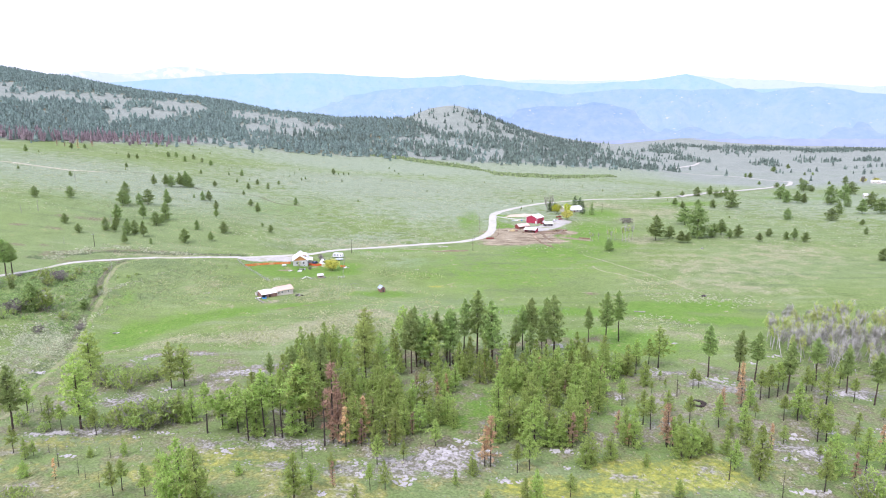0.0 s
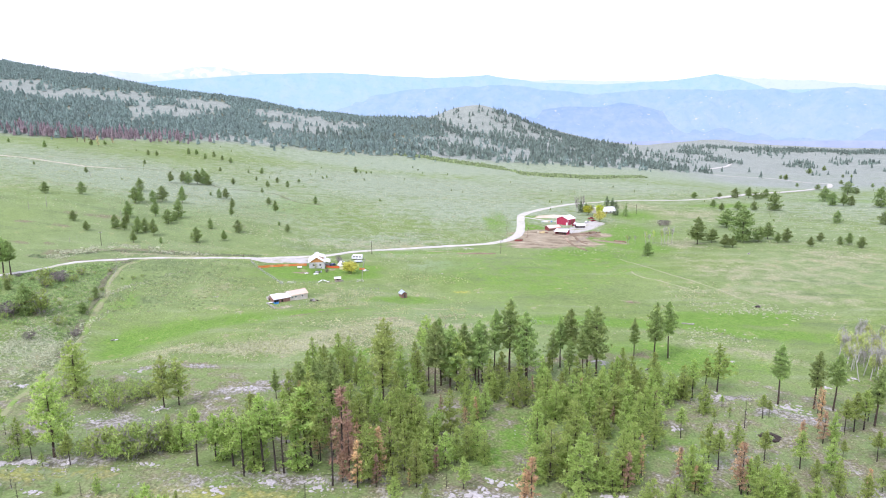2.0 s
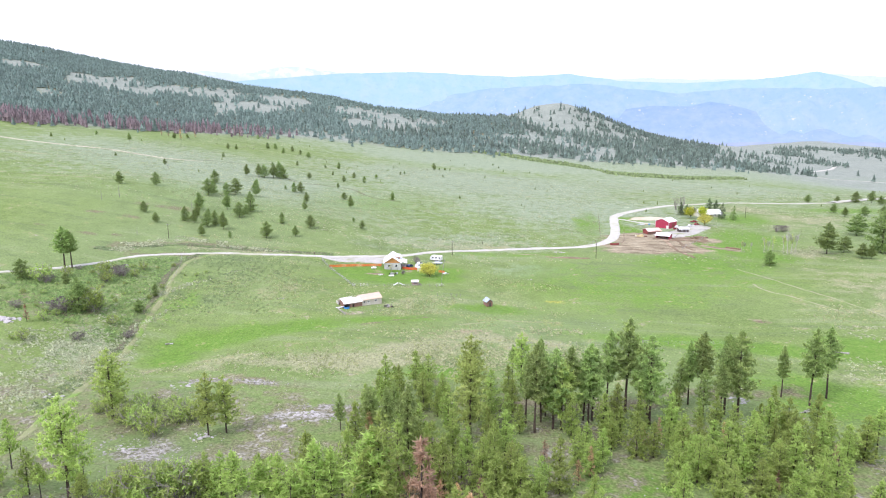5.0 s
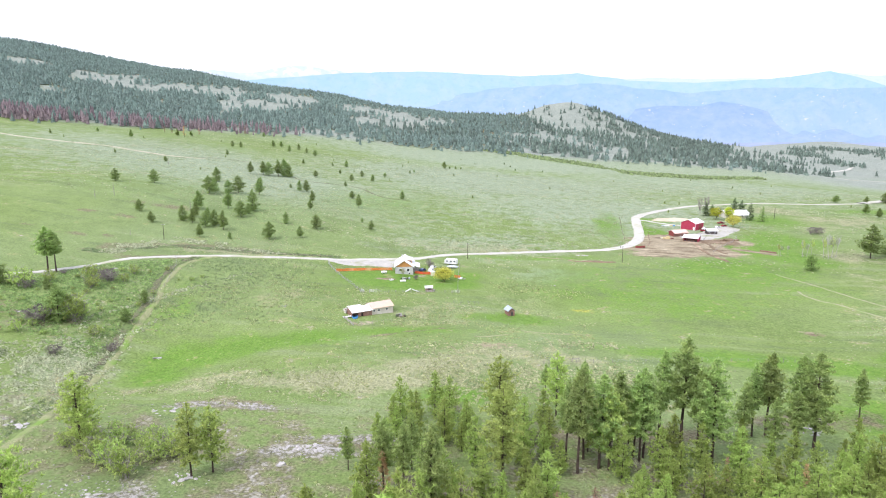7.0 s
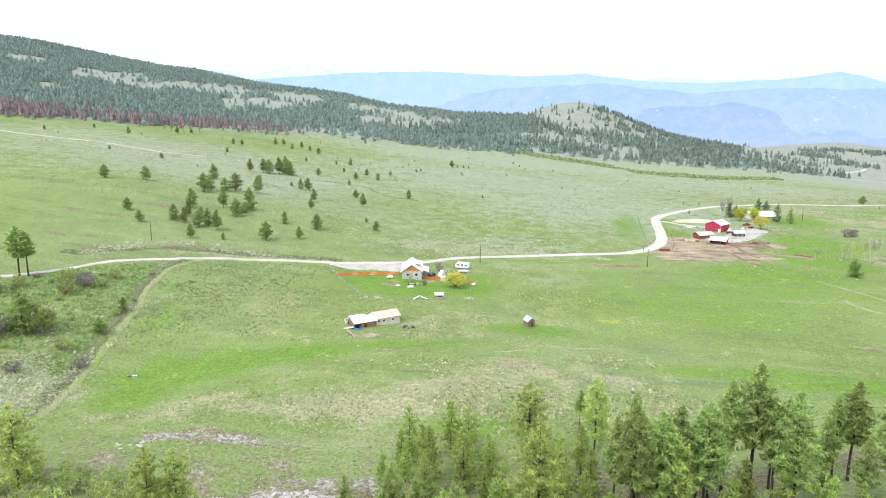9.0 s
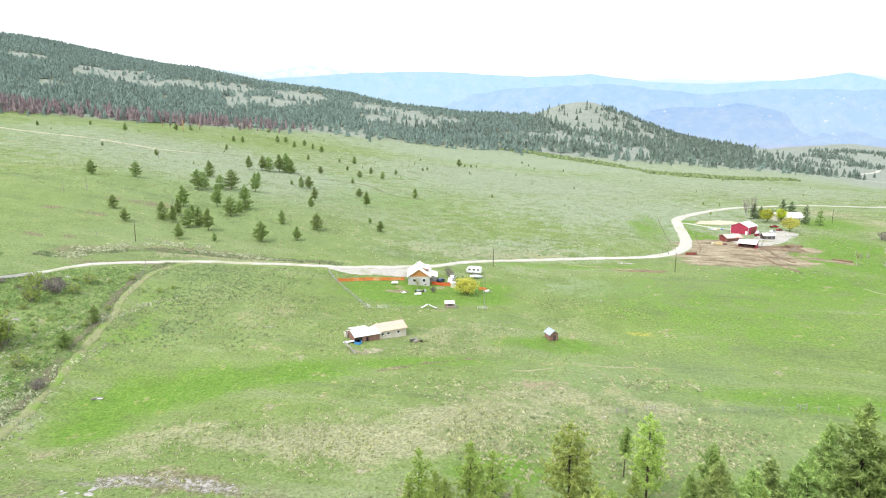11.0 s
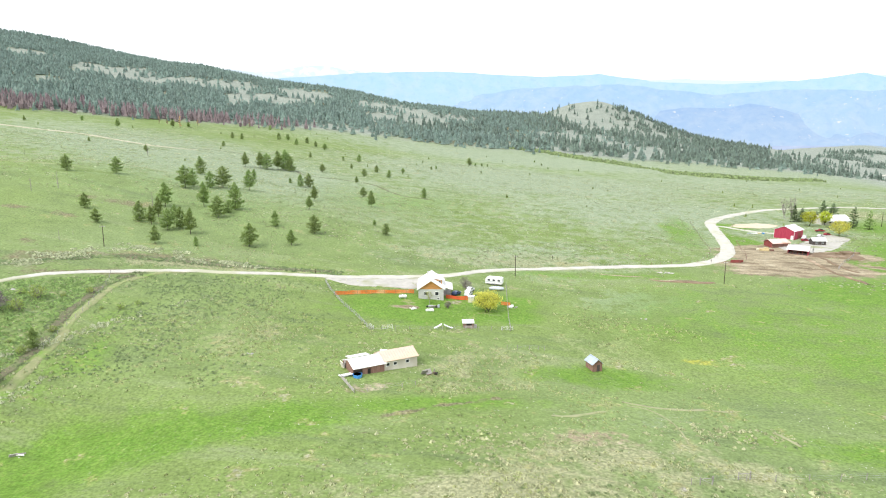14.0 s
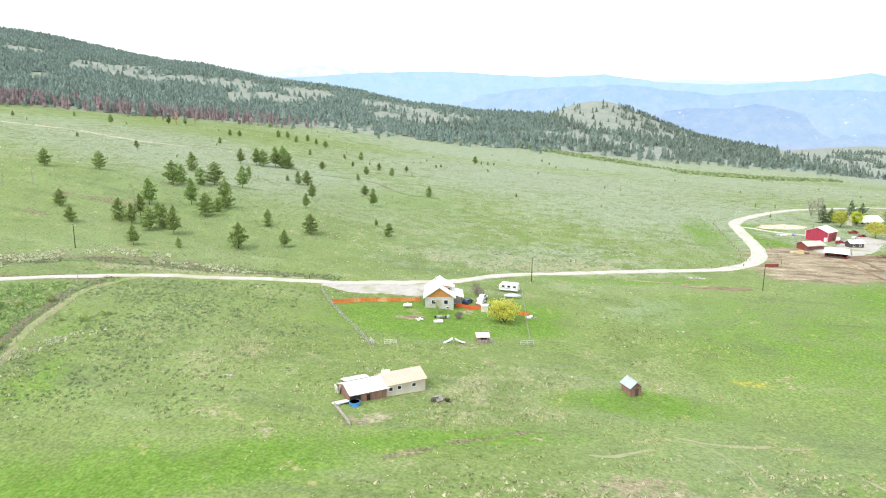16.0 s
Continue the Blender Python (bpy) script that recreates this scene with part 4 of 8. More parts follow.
# ---- trees ----
def sprays(rng, centres, outward, size, n, flat=0.6):
    """Leaf sprays: n narrow triangles from each centre, leaning outward. Returns vertices and faces."""
    c = np.repeat(np.asarray(centres, float), n, 0)
    o = np.repeat(np.asarray(outward, float), n, 0)
    sz = np.repeat(np.broadcast_to(np.asarray(size, float), (len(centres),)), n)
    d = rng.normal(size=c.shape)
    d[:, 2] *= flat
    d = d / np.linalg.norm(d, axis=1)[:, None] + 0.55 * o
    d /= np.linalg.norm(d, axis=1)[:, None] + 1e-9
    s = np.cross(d, 0.55 * rng.normal(size=c.shape) + np.array([0, 0, 1.0]))
    s /= np.linalg.norm(s, axis=1)[:, None] + 1e-9
    L = (sz * rng.uniform(0.7, 1.3, len(c)))[:, None]
    a = c - s * L * 0.17
    b = c + s * L * 0.17
    V = np.stack([a, b, c + d * L], 1).reshape(-1, 3)
    return V, np.arange(len(V)).reshape(-1, 3)


def limb_mesh(segments, sides=5):
    """Tapered tubes: rows of (start, end, radius at start, radius at end)."""
    V, Fq = [], []
    for a, b, r0, r1 in segments:
        a, b = np.array(a, float), np.array(b, float)
        d = (b - a) / (np.linalg.norm(b - a) + 1e-9)
        u = np.cross(d, (0, 0, 1.0) if abs(d[2]) < 0.9 else (1.0, 0, 0))
        u /= np.linalg.norm(u)
        w = np.cross(d, u)
        k = len(V)
        for p, r in ((a, r0), (b, r1)):
            for i in range(sides):
                t = 2 * math.pi * i / sides
                V.append(p + r * (u * math.cos(t) + w * math.sin(t)))
        Fq += [(k + i, k + (i + 1) % sides, k + sides + (i + 1) % sides, k + sides + i) for i in range(sides)]
        Fq.append(tuple(k + sides + i for i in range(sides)))
    return np.array(V), Fq


def pine(seed, h, bare, spread, whorls, mats, name="pine_tree", fill=1.0, size=0.5, droop=0.0, top=1.0, per=6, foot=0.5, power=1.7):
    """An open-crowned pine: trunk, whorled limbs with needle sprays. bare: share of the trunk without limbs."""
    rng = np.random.default_rng(seed)
    root = new(name)
    lean = rng.normal(0, 0.012, 2)

    def axis(z):
        return np.array([lean[0] * z + 0.05 * math.sin(z * 0.7 + seed), lean[1] * z + 0.05 * math.cos(z * 0.6), z])

    r0 = 0.018 * h
    zs = np.linspace(-0.4, h * 0.97, 8)
    segs = [(axis(zs[i]), axis(zs[i + 1]), r0 * (1 - 0.93 * i / 7), r0 * (1 - 0.93 * (i + 1) / 7)) for i in range(7)]
    cen, out, siz = [], [], []
    for k in range(whorls):
        f = (k + rng.uniform(0, 0.8)) / whorls
        z = h * (bare + (0.98 - bare) * f)
        prof = min(1.0, foot + f * 1.6) * (1 - f ** (power * top)) ** 0.85 * 0.98 + 0.05
        nb = max(3, int(rng.integers(4, 7) * fill))
        a0 = rng.uniform(0, 6.28)
        for b in range(nb):
            if rng.uniform() < 0.1:
                continue
            ang = a0 + b * 6.28 / nb + rng.normal(0, 0.25)
            ln = spread * prof * rng.choice([0.5, 0.75, 0.95, 1.05, 1.25]) * rng.uniform(0.85, 1.12)
            rise = rng.uniform(-0.12, 0.3) - droop * (1 - f) + 0.35 * f
            d = np.array([math.cos(ang), math.sin(ang), rise])
            p0 = axis(z)
            tip = p0 + d * ln
            if f < 0.75:
                segs.append((p0, p0 + d * ln * 0.8, 0.028 * h / 10, 0.012))
            nn = max(3, int(ln * 3.4 * fill))
            for j in range(nn):
                g = 0.28 + 0.72 * (j + rng.uniform(0, 0.9)) / nn
                q = p0 + d * ln * g + rng.normal(0, 0.13 + 0.05 * ln, 3) * (1, 1, 0.6)
                cen.append(q)
                out.append(d / np.linalg.norm(d) * 0.7 + np.array([0, 0, 0.5]))
                siz.append(size * (0.75 + 0.5 * rng.uniform()) * (0.75 + 0.35 * min(1, ln / 2)))
    for j in range(5):
        cen.append(axis(h * (0.95 + 0.015 * j)))
        out.append(np.array([0, 0, 1.0]))
        siz.append(size * 0.7)
    V, Fq = limb_mesh(segs)
    part("trunk", mesh_of("trunk", V, Fq, mats[0], smooth=True), None, root)
    V, Fq = sprays(rng, cen, out, siz, per)
    part("crown", mesh_of("crown", V, Fq, mats[1]), None, root)
    return root


def broadleaf(seed, h, bole, rx, rz, mats, name, clumps=260, size=0.45, stems=1, per=6, gap=0.0, twigs=0, girth=0.022):
    """A round-crowned tree or shrub of forking limbs and leaf clumps."""
    rng = np.random.default_rng(seed)
    root = new(name)
    segs, ends = [], []
    for s in range(stems):
        a = rng.uniform(0, 6.28)
        foot = np.array([math.cos(a), math.sin(a), 0]) * (0.35 * (stems > 1) * rx * rng.uniform(0.2, 0.9))
        fork = foot + np.array([rng.normal(0, 0.05 * h), rng.normal(0, 0.05 * h), bole * rng.uniform(0.85, 1.15)])
        segs.append((foot - np.array([0, 0, 0.3]), fork, girth * h, 0.73 * girth * h))
        for k in range(7 if stems == 1 else 4):
            ang = rng.uniform(0, 6.28)
            e = fork + np.array([math.cos(ang) * rx * rng.uniform(0.3, 0.75), math.sin(ang) * rx * rng.uniform(0.3, 0.75), (h - bole) * rng.uniform(0.3, 0.8)])
            segs.append((fork, e, 0.55 * girth * h, 0.27 * girth * h))
            for q in range(3 + twigs):
                t = e + np.array([rng.normal(0, 0.3 * rx), rng.normal(0, 0.3 * rx), rng.uniform(0.05, 0.3) * (h - bole)])
                segs.append((e, t, 0.27 * girth * h, 0.09 * girth * h))
                ends.append(t)
    cz, cr = bole + (h - bole) * 0.5, (h - bole) * 0.5 * rz
    dirs = rng.normal(size=(clumps, 3))
    dirs /= np.linalg.norm(dirs, axis=1)[:, None]
    lump = 0.78 + 0.22 * np.sin(dirs[:, 0] * 5 + seed) * np.cos(dirs[:, 1] * 4 + dirs[:, 2] * 3) + 0.12 * rng.normal(size=clumps)
    rad = rng.uniform(0.35, 1, clumps) ** 0.5 * lump
    cen = dirs * rad[:, None] * np.array([rx, rx, cr]) + np.array([0, 0, cz])
    keep = (np.sin(cen[:, 0] * 2.1 + seed) + np.sin(cen[:, 1] * 2.3) + np.sin(cen[:, 2] * 2.7)) > -3 + gap * 3
    cen, dirs = cen[keep & (cen[:, 2] > 0.12)], dirs[keep & (cen[:, 2] > 0.12)]
    V, Fq = limb_mesh(segs)
    part("trunk", mesh_of("trunk", V, Fq, mats[0], smooth=True), None, root)
    V, Fq = sprays(rng, cen, dirs, np.full(len(cen), size), per, 1.0)
    part("crown", mesh_of("crown", V, Fq, mats[1]), None, root)
    return root


def snag(seed, h, mats, needles, name="dead_pine"):
    """A dead pine with bare or rust-coloured limbs."""
    rng = np.random.default_rng(seed)
    root = new(name)
    segs = [((0, 0, -0.3), (0.1, 0, h * 0.5), 0.017 * h, 0.011 * h), ((0.1, 0, h * 0.5), (0, 0.1, h), 0.011 * h, 0.002 * h)]
    cen, out, twigs = [], [], []
    for k in range(int(h * 5)):
        z = h * rng.uniform(0.15, 0.97)
        a = rng.uniform(0, 6.28)
        ln = (1.15 - z / h) * 0.19 * h * rng.uniform(0.5, 1.1)
        d = np.array([math.cos(a), math.sin(a), rng.uniform(-0.2, 0.3)])
        p = np.array([0.05, 0.05, z])
        (twigs if needles else segs).append((p, p + d * ln, 0.03, 0.008))
        for j in range(needles):
            cen.append(p + d * ln * rng.uniform(0.4, 1.0))
            out.append(d)
    V, Fq = limb_mesh(segs, 4)
    part("trunk", mesh_of("trunk", V, Fq, mats[0], smooth=True), None, root)
    if cen:
        V, Fq = sprays(rng, cen, out, np.full(len(cen), 0.5), 6)
        Vt, Ft = limb_mesh(twigs, 3)
        V, Fq = np.concatenate([V, Vt]), [tuple(f) for f in Fq.tolist()] + [tuple(i + len(V) for i in f) for f in Ft]
        part("crown", mesh_of("crown", V, Fq, mats[1]), None, root, "rust-brown dry needles")
    return root


def put_trees(rows, kinds, group, pick, sink=0.1, seed=5, wide=1.0):
    """Copies of the kinds at rows of x, y, height; each kind is (template, its height)."""
    rng = np.random.default_rng(seed)
    for n, (x, y, h) in enumerate(rows):
        ob, h0, label, cat = kinds[pick(n, rng)]
        s = h / h0
        w = s * rng.uniform(0.9, 1.12) * wide
        o = copy_thing(ob, pose(x, y, gz(x, y) - sink, 0, 0, rng.uniform(0, 360)))
        o.scale = (w, w, s)
        tagged(o, label, cat, group)


def retire(*obs):
    for ob in obs:
        for o in (*ob.children_recursive, ob):
            bpy.data.objects.remove(o)


BK, PN, YG, FD = M["bark"], M["pine"], M["pine_young"], M["pine_field"]
tall = [(pine(100 + i, 17, b, sp * 1.12, 30, (BK, PN if i < 4 else M["pine_sunny"]), "ponderosa_pine", fill=1.1 if i < 4 else 0.95, size=0.5, per=10, foot=0.65, power=2.0), 17, lab, "pine tree") for i, (b, sp, lab) in enumerate((
    (0.37, 2.6, "tall ponderosa pine with a bare lower trunk"), (0.44, 2.3, "tall slender pine with a high green crown"),
    (0.26, 2.8, "tall dark green pine with a full crown"), (0.39, 2.1, "tall narrow pine on the edge of the grove"), (0.2, 3.9, "broad tall pine with a yellowish green crown")))]
young = [(pine(200 + i, 9, b, sp * 1.22, 17, (BK, YG), "young_pine", fill=1.2, size=0.42, per=8, top=0.95, foot=0.8), 9, lab, "pine tree") for i, (b, sp, lab) in enumerate((
    (0.06, 2.1, "young bright green pine with a pointed crown"), (0.12, 1.8, "young slender pine with light green needles"),
    (0.03, 2.5, "bushy young pine branched to the ground")))]
thin = [(pine(220 + i, 9, b, sp * 1.15, 14, (M["char"], YG), "thin_pine", fill=1.15, size=0.42, per=8, foot=0.6, power=1.2), 9, lab, "pine tree") for i, (b, sp, lab) in enumerate((
    (0.34, 1.9, "thin young pine with a scorched lower trunk"), (0.46, 1.7, "thin pine with a high crown and charred trunk"), (0.26, 2.2, "open-crowned young pine on a dark trunk")))]
field = [(pine(300 + i, 9, 0.07 + 0.04 * i, sp * 1.4, 19, (BK, FD), "meadow_pine", fill=1.2, size=0.5, per=8, foot=0.7, power=1.8), 9, lab, "pine tree") for i, (sp, lab) in enumerate((
    (2.3, "dark green pine standing alone in the meadow"), (2.7, "round-crowned dark pine in the meadow"), (2.0, "narrow dark green pine in the meadow")))]
rusty = [(snag(400 + i, 9, (M["char"], M["rust"] if i == 0 else M["tan_rust"]), 4 - i), 9, lab, "dead tree") for i, lab in enumerate(("dead pine with rust-red needles", "half-bare dead pine with brown needles"))]
withered = [(pine(430 + i, 9, b, sp, 15, (M["char"], M["tan_rust"] if i else M["rust"]), "dead_pine", fill=0.95, size=0.4, per=7, top=0.95, foot=0.7), 9, lab, "dead tree") for i, (b, sp, lab) in enumerate((
    (0.14, 1.9, "dead young pine with rust-red needles"), (0.2, 2.0, "dead young pine with dry tan needles")))]
charred = [(snag(420, 8, (M["char"], M["char"]), 0), 8, "charred leafless young pine on the slope", "dead tree")]
bare = [(snag(410, 8, (M["grey_twig"], M["grey_twig"]), 0), 8, "bare grey dead pine in the meadow", "dead tree")]
shrubs = [(broadleaf(500 + i, 3.0, 0.3, 2.0, 1.05, (M["grey_twig"], M["shrub"]), "shrub", 150, 0.42, 4, 5), 3.0, "rounded green leafy shrub on the slope", "shrub") for i in range(2)]
dull = [(broadleaf(510, 2.6, 0.3, 2.0, 1.05, (M["grey_twig"], M["shrub_dull"]), "shrub", 120, 0.36, 5, 5), 2.6, "grey-brown leafless shrub in the grass", "shrub")]
aspens = [(broadleaf(520 + i, 9, 4.4, 1.15, 1.15, (M["pale_bark"], m2), "aspen_tree", nclump, 0.22, 1, 5, 0.25, 4, 0.012), 9, lab, "aspen tree") for i, (m2, nclump, lab) in enumerate((
    (M["aspen"], 460, "pale-stemmed aspen with fresh yellow-green leaves"), (M["haze_twig"], 420, "bare grey aspen with pale stems"), (M["haze_twig"], 260, "thin leafless grey aspen with pale stems")))]

TALL = [(-11.4, 215.5, 23.3), (-2.4, 224.4, 20.5), (2.1, 223.7, 21.8), (7.5, 232.9, 23.4), (12.6, 233.3, 26.4), (17.1, 236.6, 18.9), (17.8, 225.8, 24.7), (30.9, 243.1, 18.9), (34.1, 243.7, 21.3), (39.3, 238.2, 22.8), (42, 235.5, 24.6), (59.1, 253.8, 15.4), (64.8, 248.5, 22.7), (71.7, 254.9, 21.8), (-29, 232, 18.5), (-37.3, 185.8, 21.6), (-87.2, 195.9, 15.8), (-84.3, 199.1, 14.6), (-99.4, 165.4, 21.3), (-115.3, 201, 17.9), (-15.6, 242.6, 17.2), (-18.5, 251, 10.2), (-6.9, 218.2, 21.6), (-44.5, 197.1, 15.9), (-48.9, 199, 14.5)]
TALL_RIGHT = [(90.7, 210.9, 19), (100.2, 208.9, 18), (106.1, 209.3, 18), (112.6, 200.2, 18), (128.8, 212.4, 16), (133.6, 202.7, 17), (136.4, 192.7, 18), (-114.4, 160.2, 20)]
YOUNG = [(-23.7, 158.9, 13.9), (-21.5, 183.2, 12.3), (-18.6, 179.4, 10.6), (-16, 182.7, 12.1), (-13.8, 179.3, 11), (-19.7, 167.2, 11.7), (-16.1, 164.1, 12.8), (-12.7, 168.2, 9.6), (-10.9, 164.1, 10.5), (-10.1, 179.9, 7.9), (-6.1, 185.8, 12.4), (-6.8, 166.7, 9), (-4.1, 168.7, 9.6), (-1.7, 170.8, 9.2), (0.9, 173.7, 9.2), (2.4, 169.1, 8.6), (-17.7, 155.1, 7.9), (-1.9, 198.6, 10.1), (1, 195.8, 8.6), (3.7, 201.1, 9.2), (6.8, 210.5, 8.2), (12.1, 207.7, 11.1), (9.3, 215.9, 9.2), (-22.8, 165.7, 10.8), (-12.8, 156.5, 11.1), (15.5, 175.9, 15.5), (17.5, 164.7, 14.7), (13.6, 162.3, 9.8), (18.8, 195.3, 10.3), (23.1, 196.7, 11.4), (21.9, 206.7, 12.5), (26.1, 182.4, 12.5), (27.8, 175.8, 10.3)]
YOUNG_NEAR = [(67.3, 205.4, 8.8), (94.5, 187.9, 9.3), (97.1, 148.2, 11.3), (6.6, 142.3, 6.5), (-40.7, 162.4, 12.5), (-32.9, 128.3, 11.2), (-71.1, 170.9, 10.2), (-74.8, 171.9, 9.4), (-65.2, 175.7, 7.9), (-58.8, 167.4, 12.2), (-54.9, 123.3, 16.7), (-58.4, 124.5, 13), (-51.4, 122, 15.3), (-66.8, 139.4, 6.5), (-102.5, 146.2, 5.8), (-79.5, 148.6, 4.7), (-38.1, 180.7, 15.1), (-39.2, 174.1, 14.6), (-46.9, 175.7, 14.7), (-32, 185.2, 13.6), (-28.7, 179.5, 13.3), (-54.3, 173, 14.5), (-50.5, 162.2, 13), (-50.1, 192.4, 14.1), (-37.6, 192.4, 14.1), (20.4, 131.5, 7.5), (17.7, 130, 6.2), (2.4, 137.4, 4), (73.1, 150.1, 8.3), (50.3, 219.7, 10.6), (54, 213.9, 11), (58.6, 211.1, 10.7), (64.2, 215.3, 11.5)]
YOUNG_MID = [(21.3, 164.4, 11.6), (23.9, 159.6, 14.3), (28.7, 166.1, 11.5), (34.8, 187.7, 9.1), (30.5, 158.9, 8.7), (28.6, 160.8, 8), (33.4, 162.2, 13.7), (35.7, 166.1, 11), (38.2, 170.6, 12.6), (43.4, 186.9, 13.6), (47, 195.3, 12.2), (43.7, 201.2, 14.5), (39.9, 200.7, 10.6), (37.1, 206.3, 12.8), (31.4, 206.4, 11.8), (49.8, 195.5, 12.3), (36.7, 149.8, 9.4), (42.5, 153.2, 8), (48.9, 162.9, 11.4), (50.8, 161.3, 11.4), (46.1, 182.1, 11.4), (35.3, 149.8, 8.6), (25.9, 201.5, 9.8), (63.6, 163, 9.1), (61.4, 155.1, 10.1), (64.1, 155.5, 10.9), (67.3, 157.3, 9.8), (69.4, 157.8, 6), (74.1, 157.6, 7.1), (82.3, 163.6, 8.6), (86, 173.3, 9.4), (79.9, 168.5, 6.1), (77.2, 145.6, 14.7)]
THIN = [(-107.5, 149.5, 7.5), (-101.5, 147.9, 4.5), (-118.9, 173.4, 11.2), (-99.1, 160.5, 3.6), (-72.2, 128.4, 8.1), (-71.6, 131.4, 7.5), (-65.9, 129.9, 7.9), (-63.4, 161.7, 14.4), (-55.7, 162.8, 14.5), (-48.2, 161.3, 18.9), (-45.5, 161.6, 17.5), (-39.3, 164.1, 20.5), (-38, 164.8, 23.1), (-17, 133.8, 6.7), (-13.6, 134.6, 7.3), (-10.2, 148.6, 5.6), (-29.8, 131.8, 6.5), (-16.6, 146.5, 7.8), (-2.5, 156.6, 7.6), (77.9, 223.7, 15.9), (67.9, 217.7, 13), (75.6, 227.7, 9.9), (81.2, 199.8, 7.4), (83.1, 199.9, 5.3), (55.3, 189.6, 9), (57.9, 176.3, 10.9), (58.8, 172.7, 10.7), (61.5, 162, 8.9), (79, 174.2, 9.9), (100.7, 179.7, 8.4), (104.8, 179.7, 12), (109, 181, 7.6), (103.9, 167.5, 12.5)]
THIN_RIGHT = [(106.4, 167.7, 11.7), (119.2, 201.1, 9.7), (122, 202.8, 7.8), (93.6, 165.9, 5.4), (90.1, 140.2, 10.5), (105.4, 149, 12.9), (112.7, 152.3, 9.3), (131.1, 194.8, 8.5), (107.7, 197.2, 12), (104.1, 195.5, 11.5), (100, 192.8, 10.1), (112.8, 203.5, 10), (133.6, 206.8, 9.9), (121.9, 194.1, 13), (17.6, 145, 7.8), (20.8, 146.5, 9.6), (-18.9, 124.6, 6.2), (28.4, 133.6, 5.9), (-60.8, 165.9, 11.6), (-52.1, 160.1, 13.6), (-107.3, 164.7, 9.9), (-93.5, 161.8, 8.1), (-103.2, 162.9, 8.2), (71.6, 176.8, 8.8), (66.4, 180.8, 9)]
CHARRED = [(-98.9, 149.9, 3.4), (-92.1, 142.3, 5.7), (-82.5, 147.8, 3.8), (-84.9, 138, 4.6), (-76.9, 132, 4.1), (-82.2, 136, 3.5), (-35.6, 149.2, 5.7), (74.4, 195, 8.1), (78.9, 137.8, 7.5), (-31.2, 156.1, 14.1), (-36.1, 166.4, 11.6), (-51.6, 158.4, 11.9), (-119.4, 176.7, 5.3), (-115.1, 173.7, 5.2), (-99.1, 169.3, 8.4), (69.2, 144.5, 7.5), (-6.2, 157.2, 4.8), (-29.2, 183, 10.8), (-43.3, 160.9, 13.7)]
SLOPE_SHRUBS = [(-111.8, 198.4, 5.2), (-107.7, 197.5, 5.8), (-103.7, 195, 7.2), (-99.5, 192.9, 6.1), (-97.4, 200.2, 4.9), (-95.1, 203.4, 4.8), (-88.5, 165.5, 7), (-85.9, 165.6, 7.8), (-83.1, 165.6, 7.8), (-81.1, 167.4, 7.9), (-79.6, 170, 7.8), (-77.8, 171.3, 6.8), (-83.9, 164.1, 5.8), (-80.7, 165.4, 5.5), (-76.3, 171.6, 5.1), (-73.7, 173.1, 4.7), (-93, 166.8, 4.2), (-96.9, 165.3, 4.2), (-107.7, 162.7, 3.3), (-92, 125, 4.4), (-89.9, 125.3, 4.9), (99.2, 136.4, 7.9), (100.6, 135.5, 7.2), (97.1, 136.2, 5.8), (106.6, 181.7, 6.4), (-115.5, 165.5, 5)]
DEAD = [(-29.5, 159.5, 21.9), (-25.6, 155.5, 11.6), (-27.7, 157.4, 15), (-21.4, 160.7, 12.1), (-29.2, 157.4, 7.5), (11.2, 146.6, 13.9), (33.8, 159.3, 10), (38.9, 166.8, 6.2), (60, 162, 12.9), (49.4, 161.3, 7.2), (48.3, 168.2, 8), (85.6, 187.1, 6.3), (91.5, 187.5, 9.3), (88.9, 163.5, 7.3), (100.7, 145.8, 7.9), (96.7, 198.7, 10.1), (-25.4, 134.4, 6.6), (-89.4, 136.4, 5.4), (-8.7, 163.3, 6.9), (0.7, 194.5, 7.6), (18.8, 217.9, 6.3), (33.8, 217.7, 6.3), (38.8, 195.9, 5.4), (-14.3, 156.3, 4.8), (-21.5, 155.6, 7.9), (118.7, 162.6, 8.3), (51.9, 201.3, 9.8), (-48.5, 197.4, 9.6)]
FIELD = [(-287, 458, 8), (-271, 474, 8.8), (-237, 481, 11.6), (-238, 490, 9.4), (-262, 538, 10.8), (-232, 497, 9), (-229, 505, 11.9), (-217, 512, 11.9), (-236, 556, 6.7), (-268, 607, 10.6), (-260, 614, 11.6), (-255, 614, 11.5), (-250, 622, 14), (-246, 626, 15), (-241, 624, 11), (-221, 439, 11.1), (-209, 451, 11.9), (-194, 437, 9.6), (-194, 446, 6), (-194, 453, 12.9), (-216, 413, 8.6), (-210, 412, 7.9), (-214, 423, 8.8), (-200, 408, 8.9), (-209, 427, 5.8), (-198, 414, 8.8), (-190, 408, 10.6), (-193, 389, 7.1), (-180, 395, 3.8), (-163, 405, 9.2), (-150, 415, 6.6), (-166, 435, 6.9), (-207, 561, 8.2), (-202, 562, 9)]
